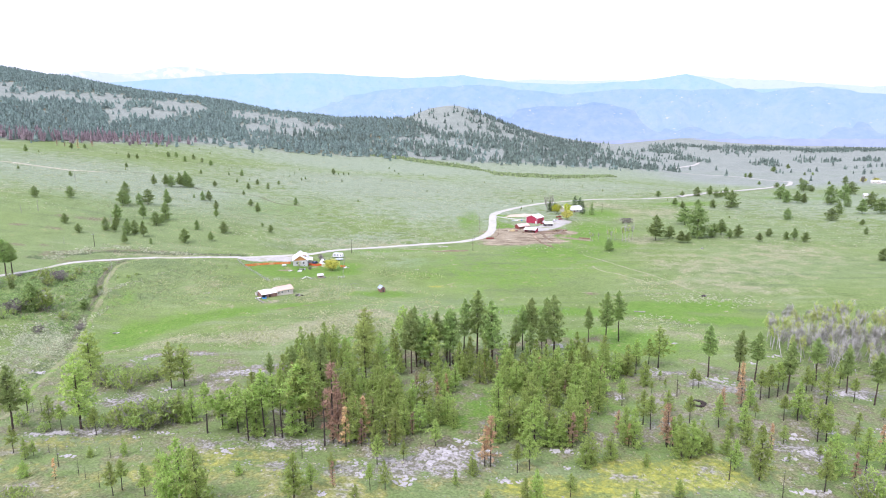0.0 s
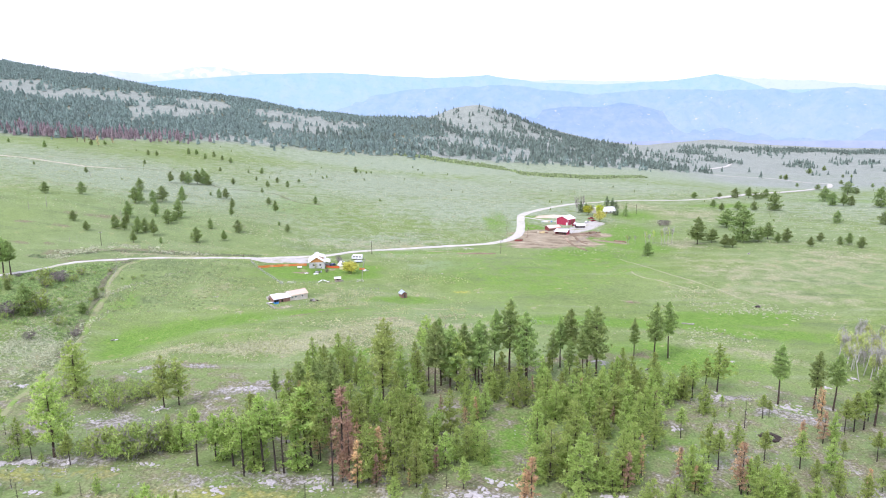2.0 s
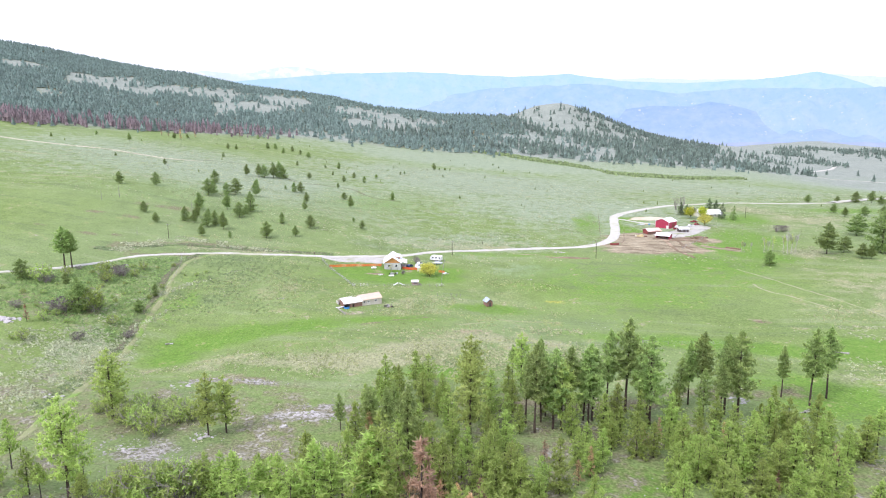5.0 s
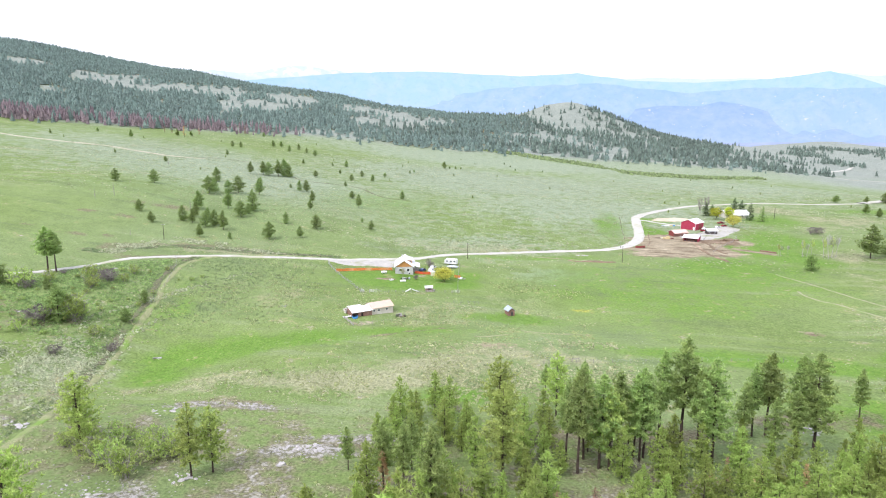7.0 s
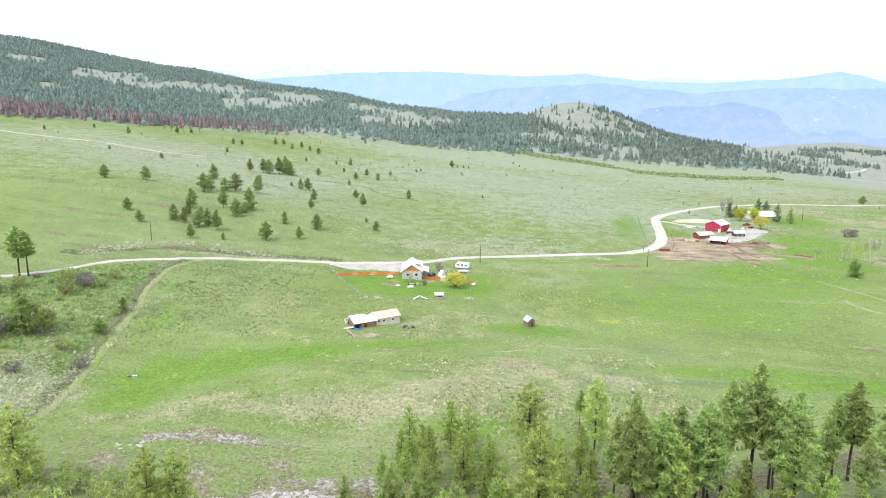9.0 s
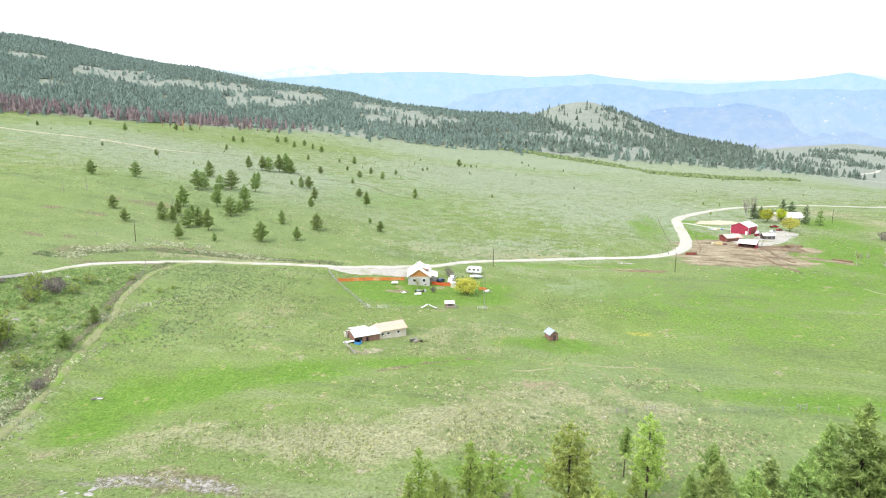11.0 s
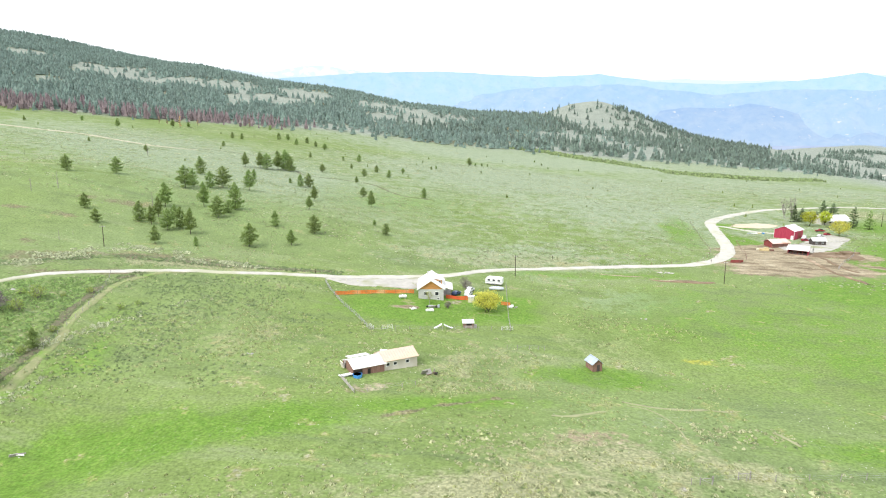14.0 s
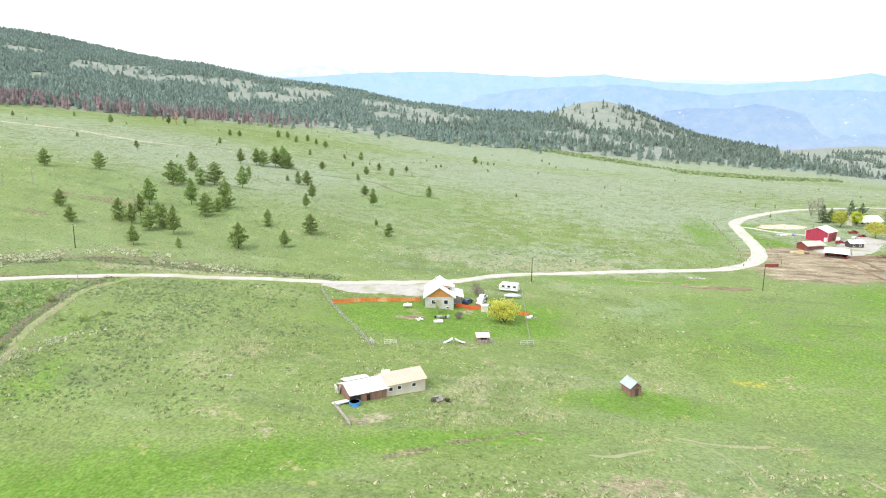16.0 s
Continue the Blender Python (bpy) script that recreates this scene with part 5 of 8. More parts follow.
FIELD_FAR = [(-181, 518, 8.7), (-166, 474, 6.9), (-148, 435, 8.1), (-227, 401, 5.9), (-243, 415, 6.7), (-217, 568, 3.4), (-228, 654, 6.2), (-273, 741, 5.4), (-293, 831, 7.6), (-247, 757, 4.1), (-234, 764, 7.6), (-221, 703, 5), (-201, 710, 6.2), (-199, 669, 6.5), (-184, 687, 6.6), (-183, 730, 4.6), (-190, 622, 5.3), (-167, 565, 6.1), (-151, 529, 9.6), (-135, 597, 7), (-147, 884, 8.7), (-141, 888, 3.7), (-134, 890, 4.4), (-129, 901, 3.2), (-165, 788, 3.8), (-168, 780, 3.3), (-131, 468, 3.3), (-122, 456, 5.7), (-83, 1024, 3.6), (-64, 960, 2.7), (-28, 967, 2.7), (-73, 998, 2.8)]
FIELD_DEAD = [(-324, 577, 8.7), (-220, 428, 8.4), (-269, 431, 8), (-274, 421, 6.6), (-221, 374, 4.7), (-221, 381, 2.6)]
EAST = [(255, 768, 7.7), (290, 786, 6.5), (310, 791, 11.7), (327, 795, 13), (349, 800, 11.3), (243, 678, 8.7), (241, 651, 8.4), (261, 662, 8.6), (277, 664, 9.3), (297, 666, 18.3), (205, 546, 15.2), (328, 778, 9.1), (331, 772, 9.1), (401, 770, 15), (382, 720, 14.1), (393, 719, 13.5), (493, 888, 16.6), (401, 719, 10.7), (503, 886, 8.8), (309, 578, 10.8), (344, 570, 11.5), (378, 616, 10.9), (420, 701, 21.2), (461, 745, 18.9), (516, 821, 16.7), (420, 672, 10.3), (398, 613, 14.2), (434, 655, 17), (414, 610, 15.9)]
EAST_FAR = [(648, 1092, 7.7), (699, 1131, 14.3), (687, 1250, 8.6), (732, 1577, 10.5), (713, 1514, 13), (583, 1200, 6.9), (913, 1805, 15.7), (1026, 1944, 17), (908, 1638, 8.1), (921, 1625, 8), (502, 959, 8.4), (515, 1003, 8.7)]
EAST_NEAR = [(113, 435, 8.8), (157, 473, 15.2), (169, 479, 10.6), (172, 463, 9.7), (177, 463, 8.6), (192, 484, 20.4), (204, 485, 11.4), (215, 496, 12.9), (215, 481, 8), (223, 485, 10.4), (231, 468, 7.3), (249, 490, 6.7), (255, 476, 6.6), (261, 476, 9), (263, 465, 8.1), (352, 540, 5.6), (327, 496, 5.7), (276, 399, 8.5)]
put_trees(TALL, tall, "tall pines of the grove", lambda n, r: 4 if n in (14, 16, 17, 18, 19, 20) else n % 4, seed=11, wide=0.87)
TALL_MORE = [(-4.8, 218.0, 18.8), (1.1, 225.2, 20.3), (3.3, 225.7, 19.9), (17.9, 230.9, 21.0), (15.6, 230.3, 20.7), (36.9, 232.5, 16.5), (-9.9, 222.5, 22.9), (-13.7, 220.3, 19.3), (32.7, 233.4, 14.3), (27.7, 239.6, 15.0), (-51.1, 208.4, 11.5), (-45.4, 208.7, 13.1), (-57.9, 205.2, 9.7)]
put_trees(TALL_MORE, tall, "tall pines of the grove", lambda n, r: (4, 1, 3, 1, 3, 1, 1, 3, 2, 2, 2, 2, 2)[n], seed=51, wide=0.85)
put_trees([(-26.6, 208, 22)], tall, "tall pines of the grove", lambda n, r: 4, seed=49, wide=0.85)
put_trees(TALL_RIGHT, tall, "tall pines of the grove", lambda n, r: (1, 3)[n % 2] if n < 7 else 0, seed=12)
for k, rows in enumerate((YOUNG, YOUNG_MID, YOUNG_NEAR)):
    put_trees(rows, young, "young pines of the grove", lambda n, r: int(r.choice([0, 0, 1, 1, 2])), seed=13 + k, wide=0.88)
put_trees(THIN + THIN_RIGHT, thin, "thin pines of the grove", lambda n, r: int(r.integers(0, 3)), seed=27)
put_trees(DEAD, rusty, "dead pines of the grove", lambda n, r: n % 2, seed=15, wide=0.95)
DEAD_MORE = [(-37, 168, 8), (-34, 171, 9), (-31, 165, 7), (-28, 169, 10), (-25, 172, 8), (-33, 176, 9), (-26, 162, 6), (-30, 181, 8), (-21, 176, 7), (-38, 180, 8), (-16, 194, 7), (-9, 199, 6), (-2, 190, 6), (14, 211, 6), (24, 214, 6), (42, 178, 6), (31, 171, 5), (-20, 166, 6)]
DEAD_SMALL = [(9.7, 146.3, 11), (34.8, 164.2, 7.7), (39.3, 169.7, 6.5), (49.6, 173.1, 5.4), (50, 164.5, 4.8), (60.2, 163.4, 12), (39.8, 200.8, 4), (84.5, 185, 8.1), (92.7, 192.5, 5.4), (99.4, 205.3, 8.5)]
put_trees(DEAD_SMALL, withered, "dead pines of the grove", lambda n, r: 0 if n in (2, 6) else 1, seed=53, wide=0.9)
put_trees(DEAD_MORE, withered, "dead pines of the grove", lambda n, r: int(r.integers(0, 2)), seed=52, wide=0.9)
put_trees(CHARRED, charred, "charred pines of the grove", lambda n, r: 0, seed=28)
put_trees(SLOPE_SHRUBS, shrubs, "shrubs on the slope", lambda n, r: n % 2, seed=35, wide=0.9)
put_trees(FIELD, field, "pines in the meadow", lambda n, r: int(r.integers(0, 3)), seed=16, wide=0.88)
put_trees(FIELD_FAR, field, "pines in the meadow", lambda n, r: int(r.integers(0, 3)), seed=17, wide=0.88)
MARGIN_PINES = [(-516, 682, 5.2), (-520, 758, 4.8), (-467, 740, 9.2), (-391, 605, 3.9), (-339, 597, 5.3), (-460, 819, 8.6), (-458, 846, 6), (-382, 802, 6.6), (-371, 801, 7.2), (-344, 715, 5.3), (-416, 963, 6.2), (-361, 868, 7.9), (-353, 874, 7.9), (-331, 846, 7), (-332, 879, 7.3), (-313, 856, 6.5)]
put_trees(MARGIN_PINES, field, "pines in the meadow", lambda n, r: int(r.integers(0, 3)), seed=44, wide=0.88)
put_trees([(-480, 840, 7), (-455, 825, 13), (-489, 839, 8), (-461, 870, 9), (-436, 947, 11)], rusty, "dead pines in the meadow", lambda n, r: n % 2, seed=45)
put_trees(FIELD_DEAD, bare, "dead pines in the meadow", lambda n, r: 0, seed=18)
put_trees(EAST, field, "pines east of the farm", lambda n, r: int(r.integers(0, 3)), seed=19, wide=1.15)
put_trees(EAST_FAR, field, "pines east of the farm", lambda n, r: int(r.integers(0, 3)), seed=20, wide=1.1)
put_trees([(x, y, h * (1.25 if n in (1, 5) else 0.95)) for n, (x, y, h) in enumerate(EAST_NEAR)], field, "pines east of the farm", lambda n, r: int(r.integers(0, 3)), seed=21, wide=1.1)
put_trees([(-214.9, 312.2, 18.5), (-212.6, 313.7, 16.5)], tall, "pines by the gully", lambda n, r: n, seed=42, wide=1.15)
put_trees([(-178.2, 272.1, 12.8), (-191.5, 304.5, 4.6), (-201.3, 295.1, 4.7), (-219.6, 293.7, 8.2), (-165, 299.2, 5.2), (-161.5, 282.8, 5.4)], field, "pines by the gully", lambda n, r: n % 2, seed=22)



def scatter(rng, n, x0, x1, y0, y1, h0, h1, keep, apart, taken):
    rows, tries = [], 0
    while len(rows) < n and tries < n * 60:
        tries += 1
        x, y = rng.uniform(x0, x1), rng.uniform(y0, y1)
        if keep(x, y) and all((x - a) ** 2 + (y - b) ** 2 > apart ** 2 for a, b, *_ in taken):
            rows.append((x, y, rng.uniform(h0, h1)))
            taken.append(rows[-1])
    return rows


rng = np.random.default_rng(77)
taken = [*TALL, *TALL_MORE, *DEAD_MORE, *TALL_RIGHT, *YOUNG, *YOUNG_MID, *YOUNG_NEAR, *THIN, *THIN_RIGHT, *DEAD]
grove = scatter(rng, 74, -56, 66, 164, 236, 7, 12, lambda x, y: abs(x - 2) < 18 + (y - 150) * 0.7 and ((x - 11) / 10) ** 2 + ((y - 186) / 20) ** 2 > 1, 3.6, taken)
put_trees(grove, young, "young pines of the grove", lambda n, r: int(r.choice([0, 1])), seed=31, wide=0.88)
UNDERSTORY = [(6.3, 213.6, 8.7), (9.9, 214.9, 7.8), (12.9, 211.1, 6.2), (17.3, 218.2, 8.5), (20.4, 215.6, 8.7), (24.1, 216.9, 7), (27.1, 214.4, 8.6), (30.6, 214.8, 7.8), (35, 219.5, 7.2), (38.8, 220.6, 8.7), (41.7, 218.5, 6.1), (46.4, 223.1, 7), (50.2, 224.2, 7.7), (53.9, 224.8, 7.5), (55.5, 219.4, 7.9), (59.1, 220.2, 7.9), (62.6, 220.5, 6.7),
              (23.7, 202.7, 9.4), (26.1, 198.3, 8.6), (31.3, 207.2, 8.3), (32.9, 199.7, 9.4), (38.5, 206.5, 8.9), (39.5, 198.1, 10.3), (45.1, 204.1, 9.2), (50.9, 210, 8.3), (52.4, 203, 9.1), (58.5, 210.9, 9), (44.9, 195.4, 10.1), (33.7, 190.5, 10.5), (26.2, 189.2, 9.8), (64.9, 218.9, 7.8), (70.8, 226.6, 6.5), (75.1, 229.3, 7.4)]
put_trees([p for p in UNDERSTORY if all((p[0] - q[0]) ** 2 + (p[1] - q[1]) ** 2 > 5 for q in taken)], young, "young pines of the grove", lambda n, r: int(r.choice([0, 1])), seed=54, wide=1.05)
edge = scatter(rng, 16, 58, 140, 140, 210, 3, 7, lambda x, y: True, 6.0, taken)
put_trees(edge, thin, "thin pines of the grove", lambda n, r: int(r.integers(0, 3)), seed=32)
low = scatter(rng, 14, -110, 60, 112, 152, 2, 5, lambda x, y: True, 7.0, taken)
put_trees(low, young, "young pines of the grove", lambda n, r: int(r.integers(0, 3)), seed=34)
brush = scatter(rng, 18, -124, -92, 198, 212, 2.5, 4.5, lambda x, y: True, 2.6, [])
put_trees(brush, shrubs, "shrubs on the slope", lambda n, r: n % 2, seed=43)
GULLY_SHRUBS = [(-211.5, 294.6, 7.5), (-206.8, 303.3, 4.9), (-196.8, 312.8, 6.2), (-189, 303.5, 5.3), (-183.7, 314.8, 3.8), (-186, 324.6, 4.1), (-175.7, 274.5, 10), (-174.8, 277.2, 6.6), (-163.4, 269.7, 4), (-176.4, 242.8, 4.2), (-182.5, 258.9, 3.9), (-182.2, 265.4, 2.9), (-181.5, 272.7, 5), (-179.5, 241.8, 1.9), (-176, 281.5, 2.2), (-173.3, 286, 1.8)]
GULLY_DULL = [(-188.6, 312.4, 5.5), (-209, 313.2, 1.8), (-183.3, 269.1, 5.8), (-163.8, 251.9, 3.2), (-154.3, 264.9, 2.9), (-197.8, 265.4, 3.2), (-208.3, 293.9, 3.5), (-192, 316, 4)]
put_trees(GULLY_SHRUBS, shrubs, "shrubs in the gully", lambda n, r: n % 2, seed=41, wide=0.95)
put_trees(GULLY_DULL, dull, "shrubs in the gully", lambda n, r: 0, seed=36, wide=1.15)
gully = scatter(rng, 34, -225, -160, 258, 340, 0.9, 1.9, lambda x, y: y < 345 + (x + 168) * 0.6 and x < -164 - (300 - y) * 0.25, 4.0, [*GULLY_SHRUBS, *GULLY_DULL])
put_trees(gully, shrubs, "shrubs in the gully", lambda n, r: n % 2, seed=47, wide=1.2)
put_trees([(-185.5, 255.6, 6.5)], rusty, "dead pines of the grove", lambda n, r: 0, seed=48)
asp = scatter(rng, 260, 124, 222, 200, 280, 8.0, 12.5, lambda x, y: ((x - 170) / 42) ** 2 + ((y - 240) / 34) ** 2 < 1, 1.8, [])
put_trees([p for p in asp if p[1] > 246 + 0.12 * (p[0] - 170)], aspens, "aspen grove", lambda n, r: int(r.choice([0, 0, 0, 1])), seed=39, wide=1.15)
put_trees([p for p in asp if p[1] <= 246 + 0.12 * (p[0] - 170)], aspens, "aspen grove", lambda n, r: int(r.choice([0, 1, 1, 2])), seed=46, wide=1.15)
put_trees([(108.1, 468.7, 7), (110, 470, 6), (120.8, 469.4, 9.7), (123, 470, 8), (127.1, 473.2, 9.7), (133.8, 467.9, 13.4), (136, 470, 12), (139.5, 473.7, 12), (131.5, 469, 11), (115.2, 474.6, 5.5)], aspens, "bare trees by the farm", lambda n, r: (0, 2)[n % 2], seed=40)
put_trees([(154.7, 548.9, 5.4), (159.3, 550.5, 5.1)], dull, "shrubs by the farm", lambda n, r: 0, seed=50)


# ---- far woods: one object a stand ----
def wood(name, pts, h, material, label, seed, slim=(0.21, 0.33), sides=6, tiers=((0.1, 0.62, 1.0), (0.36, 0.84, 0.74), (0.64, 1.0, 0.45))):
    """Many small conifers joined: stacked ragged skirts of boughs. tiers: foot, tip and reach of each skirt."""
    rng = np.random.default_rng(seed)
    p = np.asarray(pts, float)
    n = len(p)
    hh = np.broadcast_to(np.asarray(h, float), (n,)) * (0.5 + 0.75 * rng.beta(2.2, 2.0, n))
    wide = hh * rng.uniform(slim[0], slim[1], n)
    base = np.column_stack([p, height(p[:, 0], p[:, 1]) - 0.3])
    V = []
    for lo, hi, reach in tiers:
        tip = base + np.column_stack([rng.normal(0, 0.03, n) * hh, rng.normal(0, 0.03, n) * hh, hi * hh])
        a = rng.uniform(0, 6.28, (n, 1)) + np.arange(sides) * 6.28 / sides + rng.normal(0, 0.2, (n, sides))
        r = wide[:, None] * reach * rng.uniform(0.65, 1.3, (n, sides))
        z = hh[:, None] * (lo + rng.uniform(-0.06, 0.06, (n, sides)))
        ring = base[:, None, :] + np.stack([np.cos(a) * r, np.sin(a) * r, z], -1)
        V.append(np.concatenate([tip[:, None, :], ring], 1))
    V = np.stack(V, 1).reshape(-1, 3)
    k = np.arange(n * len(tiers))[:, None] * (sides + 1)
    i = np.arange(sides)[None, :]
    Fq = np.stack([k + 0 * i, k + 1 + i, k + 1 + (i + 1) % sides], -1).reshape(-1, 3)
    return tagged(new(name, mesh_of(name, V, Fq, material)), label, "forest", kind="stuff")


def stand(rng, n, x0, x1, y0, y1, density):
    x, y = rng.uniform(x0, x1, n), rng.uniform(y0, y1, n)
    keep = rng.uniform(0, 1, n) < density(x, y)
    return np.column_stack([x[keep], y[keep]])


rng = np.random.default_rng(91)
hillside = stand(rng, 76000, -1700, 420, 450, 2250, woods)
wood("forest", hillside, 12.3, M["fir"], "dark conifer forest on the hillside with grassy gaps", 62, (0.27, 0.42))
SLOPE = [(-170, 1743, 136, 103, 95, 1.0), (-70, 1900, 90, 60, 91, 0.9), (0, 1860, 60, 50, 90, 0.8), (-186, 1517, 45, 43, 97, 1.0), (-159, 1249, 71, 32, 97, 1.0), (-95, 1287, 21, 22, 94, 1.0), (-64, 1436, 61, 19, 92, 1.0), (-29, 1393, 111, 34, 91, 1.0), (16, 1386, 114, 55, 89, 1.0), (56, 1425, 117, 35, 87, 1.0), (44, 1767, 98, 30, 88, 1.0), (129, 1777, 176, 119, 86, 1.0), (179, 1616, 200, 115, 83, 1.0), (164, 1318, 98, 69, 82, 1.0), (118, 1365, 94, 58, 85, 1.0), (227, 2163, 35, 194, 84, 1.0)]
SLOPE_MORE = [(288, 1904, 168, 258, 81, 1.0), (349, 1917, 200, 249, 79, 1.0), (345, 1631, 200, 151, 77, 1.0), (414, 1710, 200, 78, 76, 1.0), (469, 1722, 194, 73, 74, 1.0), (522, 1725, 132, 118, 73, 1.0), (230, 1466, 188, 98, 80, 1.0), (283, 2197, 39, 198, 83, 1.0), (-234, 1352, 141, 99, 100, 1.0), (-263, 1178, 45, 54, 103, 1.0), (-160, 1980, 200, 89, 94, 1.0)]
knoll = stand(rng, 24000, -420, 680, 1130, 2350, lambda x, y: (0.008 + 0.3 * np.maximum(spots(x, y, SLOPE), spots(x, y, SLOPE_MORE)) * np.clip(0.5 + 0.9 * vnoise(x, y, 60, 71) + 0.4 * vnoise(x, y, 25, 72), 0, 1)) * (y > margin(x) - 10))
wood("forest", knoll, 17, M["fir_plain"], "scattered conifers on the grassy knoll", 63)
u = rng.uniform(0, 1, 420) ** 0.8
crest = np.column_stack([np.interp(u, [0, 0.3, 0.6, 1], [95, 225, 330, 520]) + rng.normal(0, 9, 420), np.interp(u, [0, 0.3, 0.6, 1], [2285, 2320, 2290, 2200]) + rng.normal(0, 25, 420)])
wood("forest", crest, 15, M["fir_plain"], "row of conifers down the flank of the knoll", 64)
scorch = stand(rng, 26000, -1500, -330, 420, 1150, lambda x, y: np.clip(1.25 - np.abs(y - margin(x) - 62) / (62 + 30 * vnoise(x, y, 70, 77)), 0, 1) * np.clip((-x - 390) / 130, 0, 1) * np.clip(0.75 + 0.5 * vnoise(x, y, 40, 78), 0, 1))
wood("burnt_forest", scorch, 14, M["burnt"], "strip of scorched purple-brown conifers along the forest edge", 65, (0.14, 0.22))
mixed = stand(rng, 3200, -1500, -330, 420, 1150, lambda x, y: np.clip(1.1 - np.abs(y - margin(x) - 75) / 80, 0, 1) * np.clip((-x - 300) / 150, 0, 1) * 0.6)
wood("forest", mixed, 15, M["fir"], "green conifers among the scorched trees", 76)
fringe = stand(rng, 1500, -1000, 560, 600, 1500, lambda x, y: np.clip(1 - np.abs(y - margin(x) + 12) / 45, 0, 1) * (0.4 + 0.5 * vnoise(x, y, 60, 75)))
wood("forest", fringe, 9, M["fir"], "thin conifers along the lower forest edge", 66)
CLUMPS = [(892, 2650, 300, 60, 66, 0.7), (826, 2220, 160, 40, 65, 0.6), (1116, 2760, 120, 30, 67, 1.0), (1196, 2660, 180, 50, 63, 1.0), (1500, 2860, 260, 60, 10, 1.0), (1750, 2760, 260, 60, 10, 1.0), (849, 2140, 110, 30, 65, 0.9),
          (1050, 2120, 110, 40, 59, 1.0), (1247, 2270, 120, 30, 61, 0.9), (1318, 2220, 110, 28, 60, 0.9), (1404, 2170, 110, 30, 58, 0.9), (760, 1560, 30, 20, 0, 0.6), (960, 1750, 60, 20, 20, 0.4), (1250, 1900, 80, 30, 10, 0.4), (620, 2000, 60, 50, 0, 0.5)]
plain = stand(rng, 26000, 480, 2300, 1250, 2950, lambda x, y: 0.004 + 0.7 * spots(x, y, CLUMPS) * np.clip(0.6 + 0.7 * vnoise(x, y, 50, 82), 0, 1))
wood("forest", plain, 15, M["fir_plain"], "dark clumps of conifers on the far plain", 67)
line = np.column_stack([rng.uniform(1000, 2400, 800), rng.normal(2820, 25, 800)])
wood("forest", line, 15, M["fir_plain"], "dark line of conifers at the plain's edge", 68)
CREEK = [(-123, 1215), (-90, 1210), (-40, 1190), (17, 1184), (64, 1160), (82, 1055), (108, 1036), (143, 1046), (175, 1036), (250, 1100), (292, 1140)]
creek = stand(rng, 26000, -130, 300, 980, 1270, lambda x, y: np.clip(1.2 - np.abs(y - np.interp(x, [c[0] for c in CREEK], [c[1] for c in CREEK])) / np.interp(x, [-130, 0, 60, 150, 300], [22, 24, 34, 34, 20]), 0, 1) * np.clip(0.5 + 0.9 * vnoise(x, y, 38, 115), 0.05, 1))
wood("creek_willows", creek, 3.6, M["creek_green"], "low yellow-green willows along the creek", 69, (0.5, 0.8), 6, ((0.05, 0.8, 1.0), (0.4, 1.0, 0.7)))
saplings = stand(rng, 120, -620, 600, 560, 1080, lambda x, y: (y < margin(x)) * 0.45)
wood("saplings", saplings, 3.2, M["pine_field"], "small far conifers dotted over the meadow", 70)
retire(*(k[0] for k in (*tall, *young, *field, *thin, *rusty, *withered, *charred, *bare, *shrubs, *dull, *aspens)))


# ---- rocks ----
def boulder(seed, w, d, h):
    """A cracked, flattish block."""
    rng = np.random.default_rng(seed)
    bm = bmesh.new()
    bmesh.ops.create_icosphere(bm, subdivisions=2, radius=0.5)
    for v in bm.verts:
        n = v.co.normalized()
        q = Vector((round(n.x * 2.2) / 2.2, round(n.y * 2.2) / 2.2, round(n.z * 1.6) / 1.6))
        v.co = (n * 0.35 + q * 0.3) * (1 + 0.22 * noise.noise(n * 2 + Vector((seed, 0, 0)))) + Vector(rng.normal(0, 0.02, 3))
    bmesh.ops.scale(bm, vec=(w, d, h), verts=bm.verts)
    return bm


rock_kinds = []
for i in range(5):
    bm = boulder(700 + i, 1.0, 0.8, 0.5)
    rme = bpy.data.meshes.new("rock")
    bm.to_mesh(rme)
    bm.free()
    rme.materials.append(M["rock"])
    rock_kinds.append(rme)


def outcrop(x, y, rx, ry, n, seed, big, label="pale broken rock outcrop on the slope"):
    """A thing of its own: bedrock slabs and the blocks that broke from them."""
    rng = np.random.default_rng(seed)
    root = thing("rock_outcrop", label, "rocks", pose(x, y, gz(x, y)), "rock outcrops")
    for k in range(n):
        a, r = rng.uniform(0, 6.28), rng.uniform(0, 1) ** 0.6
        px, py = rx * r * math.cos(a), ry * r * math.sin(a)
        s = big * rng.uniform(0.25, 1.0) * (1.2 - 0.6 * r)
        ob = part("rock", rock_kinds[int(rng.integers(0, 5))], None, root)
        ob.location = (px, py, gz(x + px, y + py) - gz(x, y) - 0.04 * s)
        ob.rotation_euler = (rng.normal(0, 0.15), rng.normal(0, 0.15), rng.uniform(0, 6.28))
        ob.scale = (s * rng.uniform(0.8, 1.7), s, s * rng.uniform(0.5, 1.0))


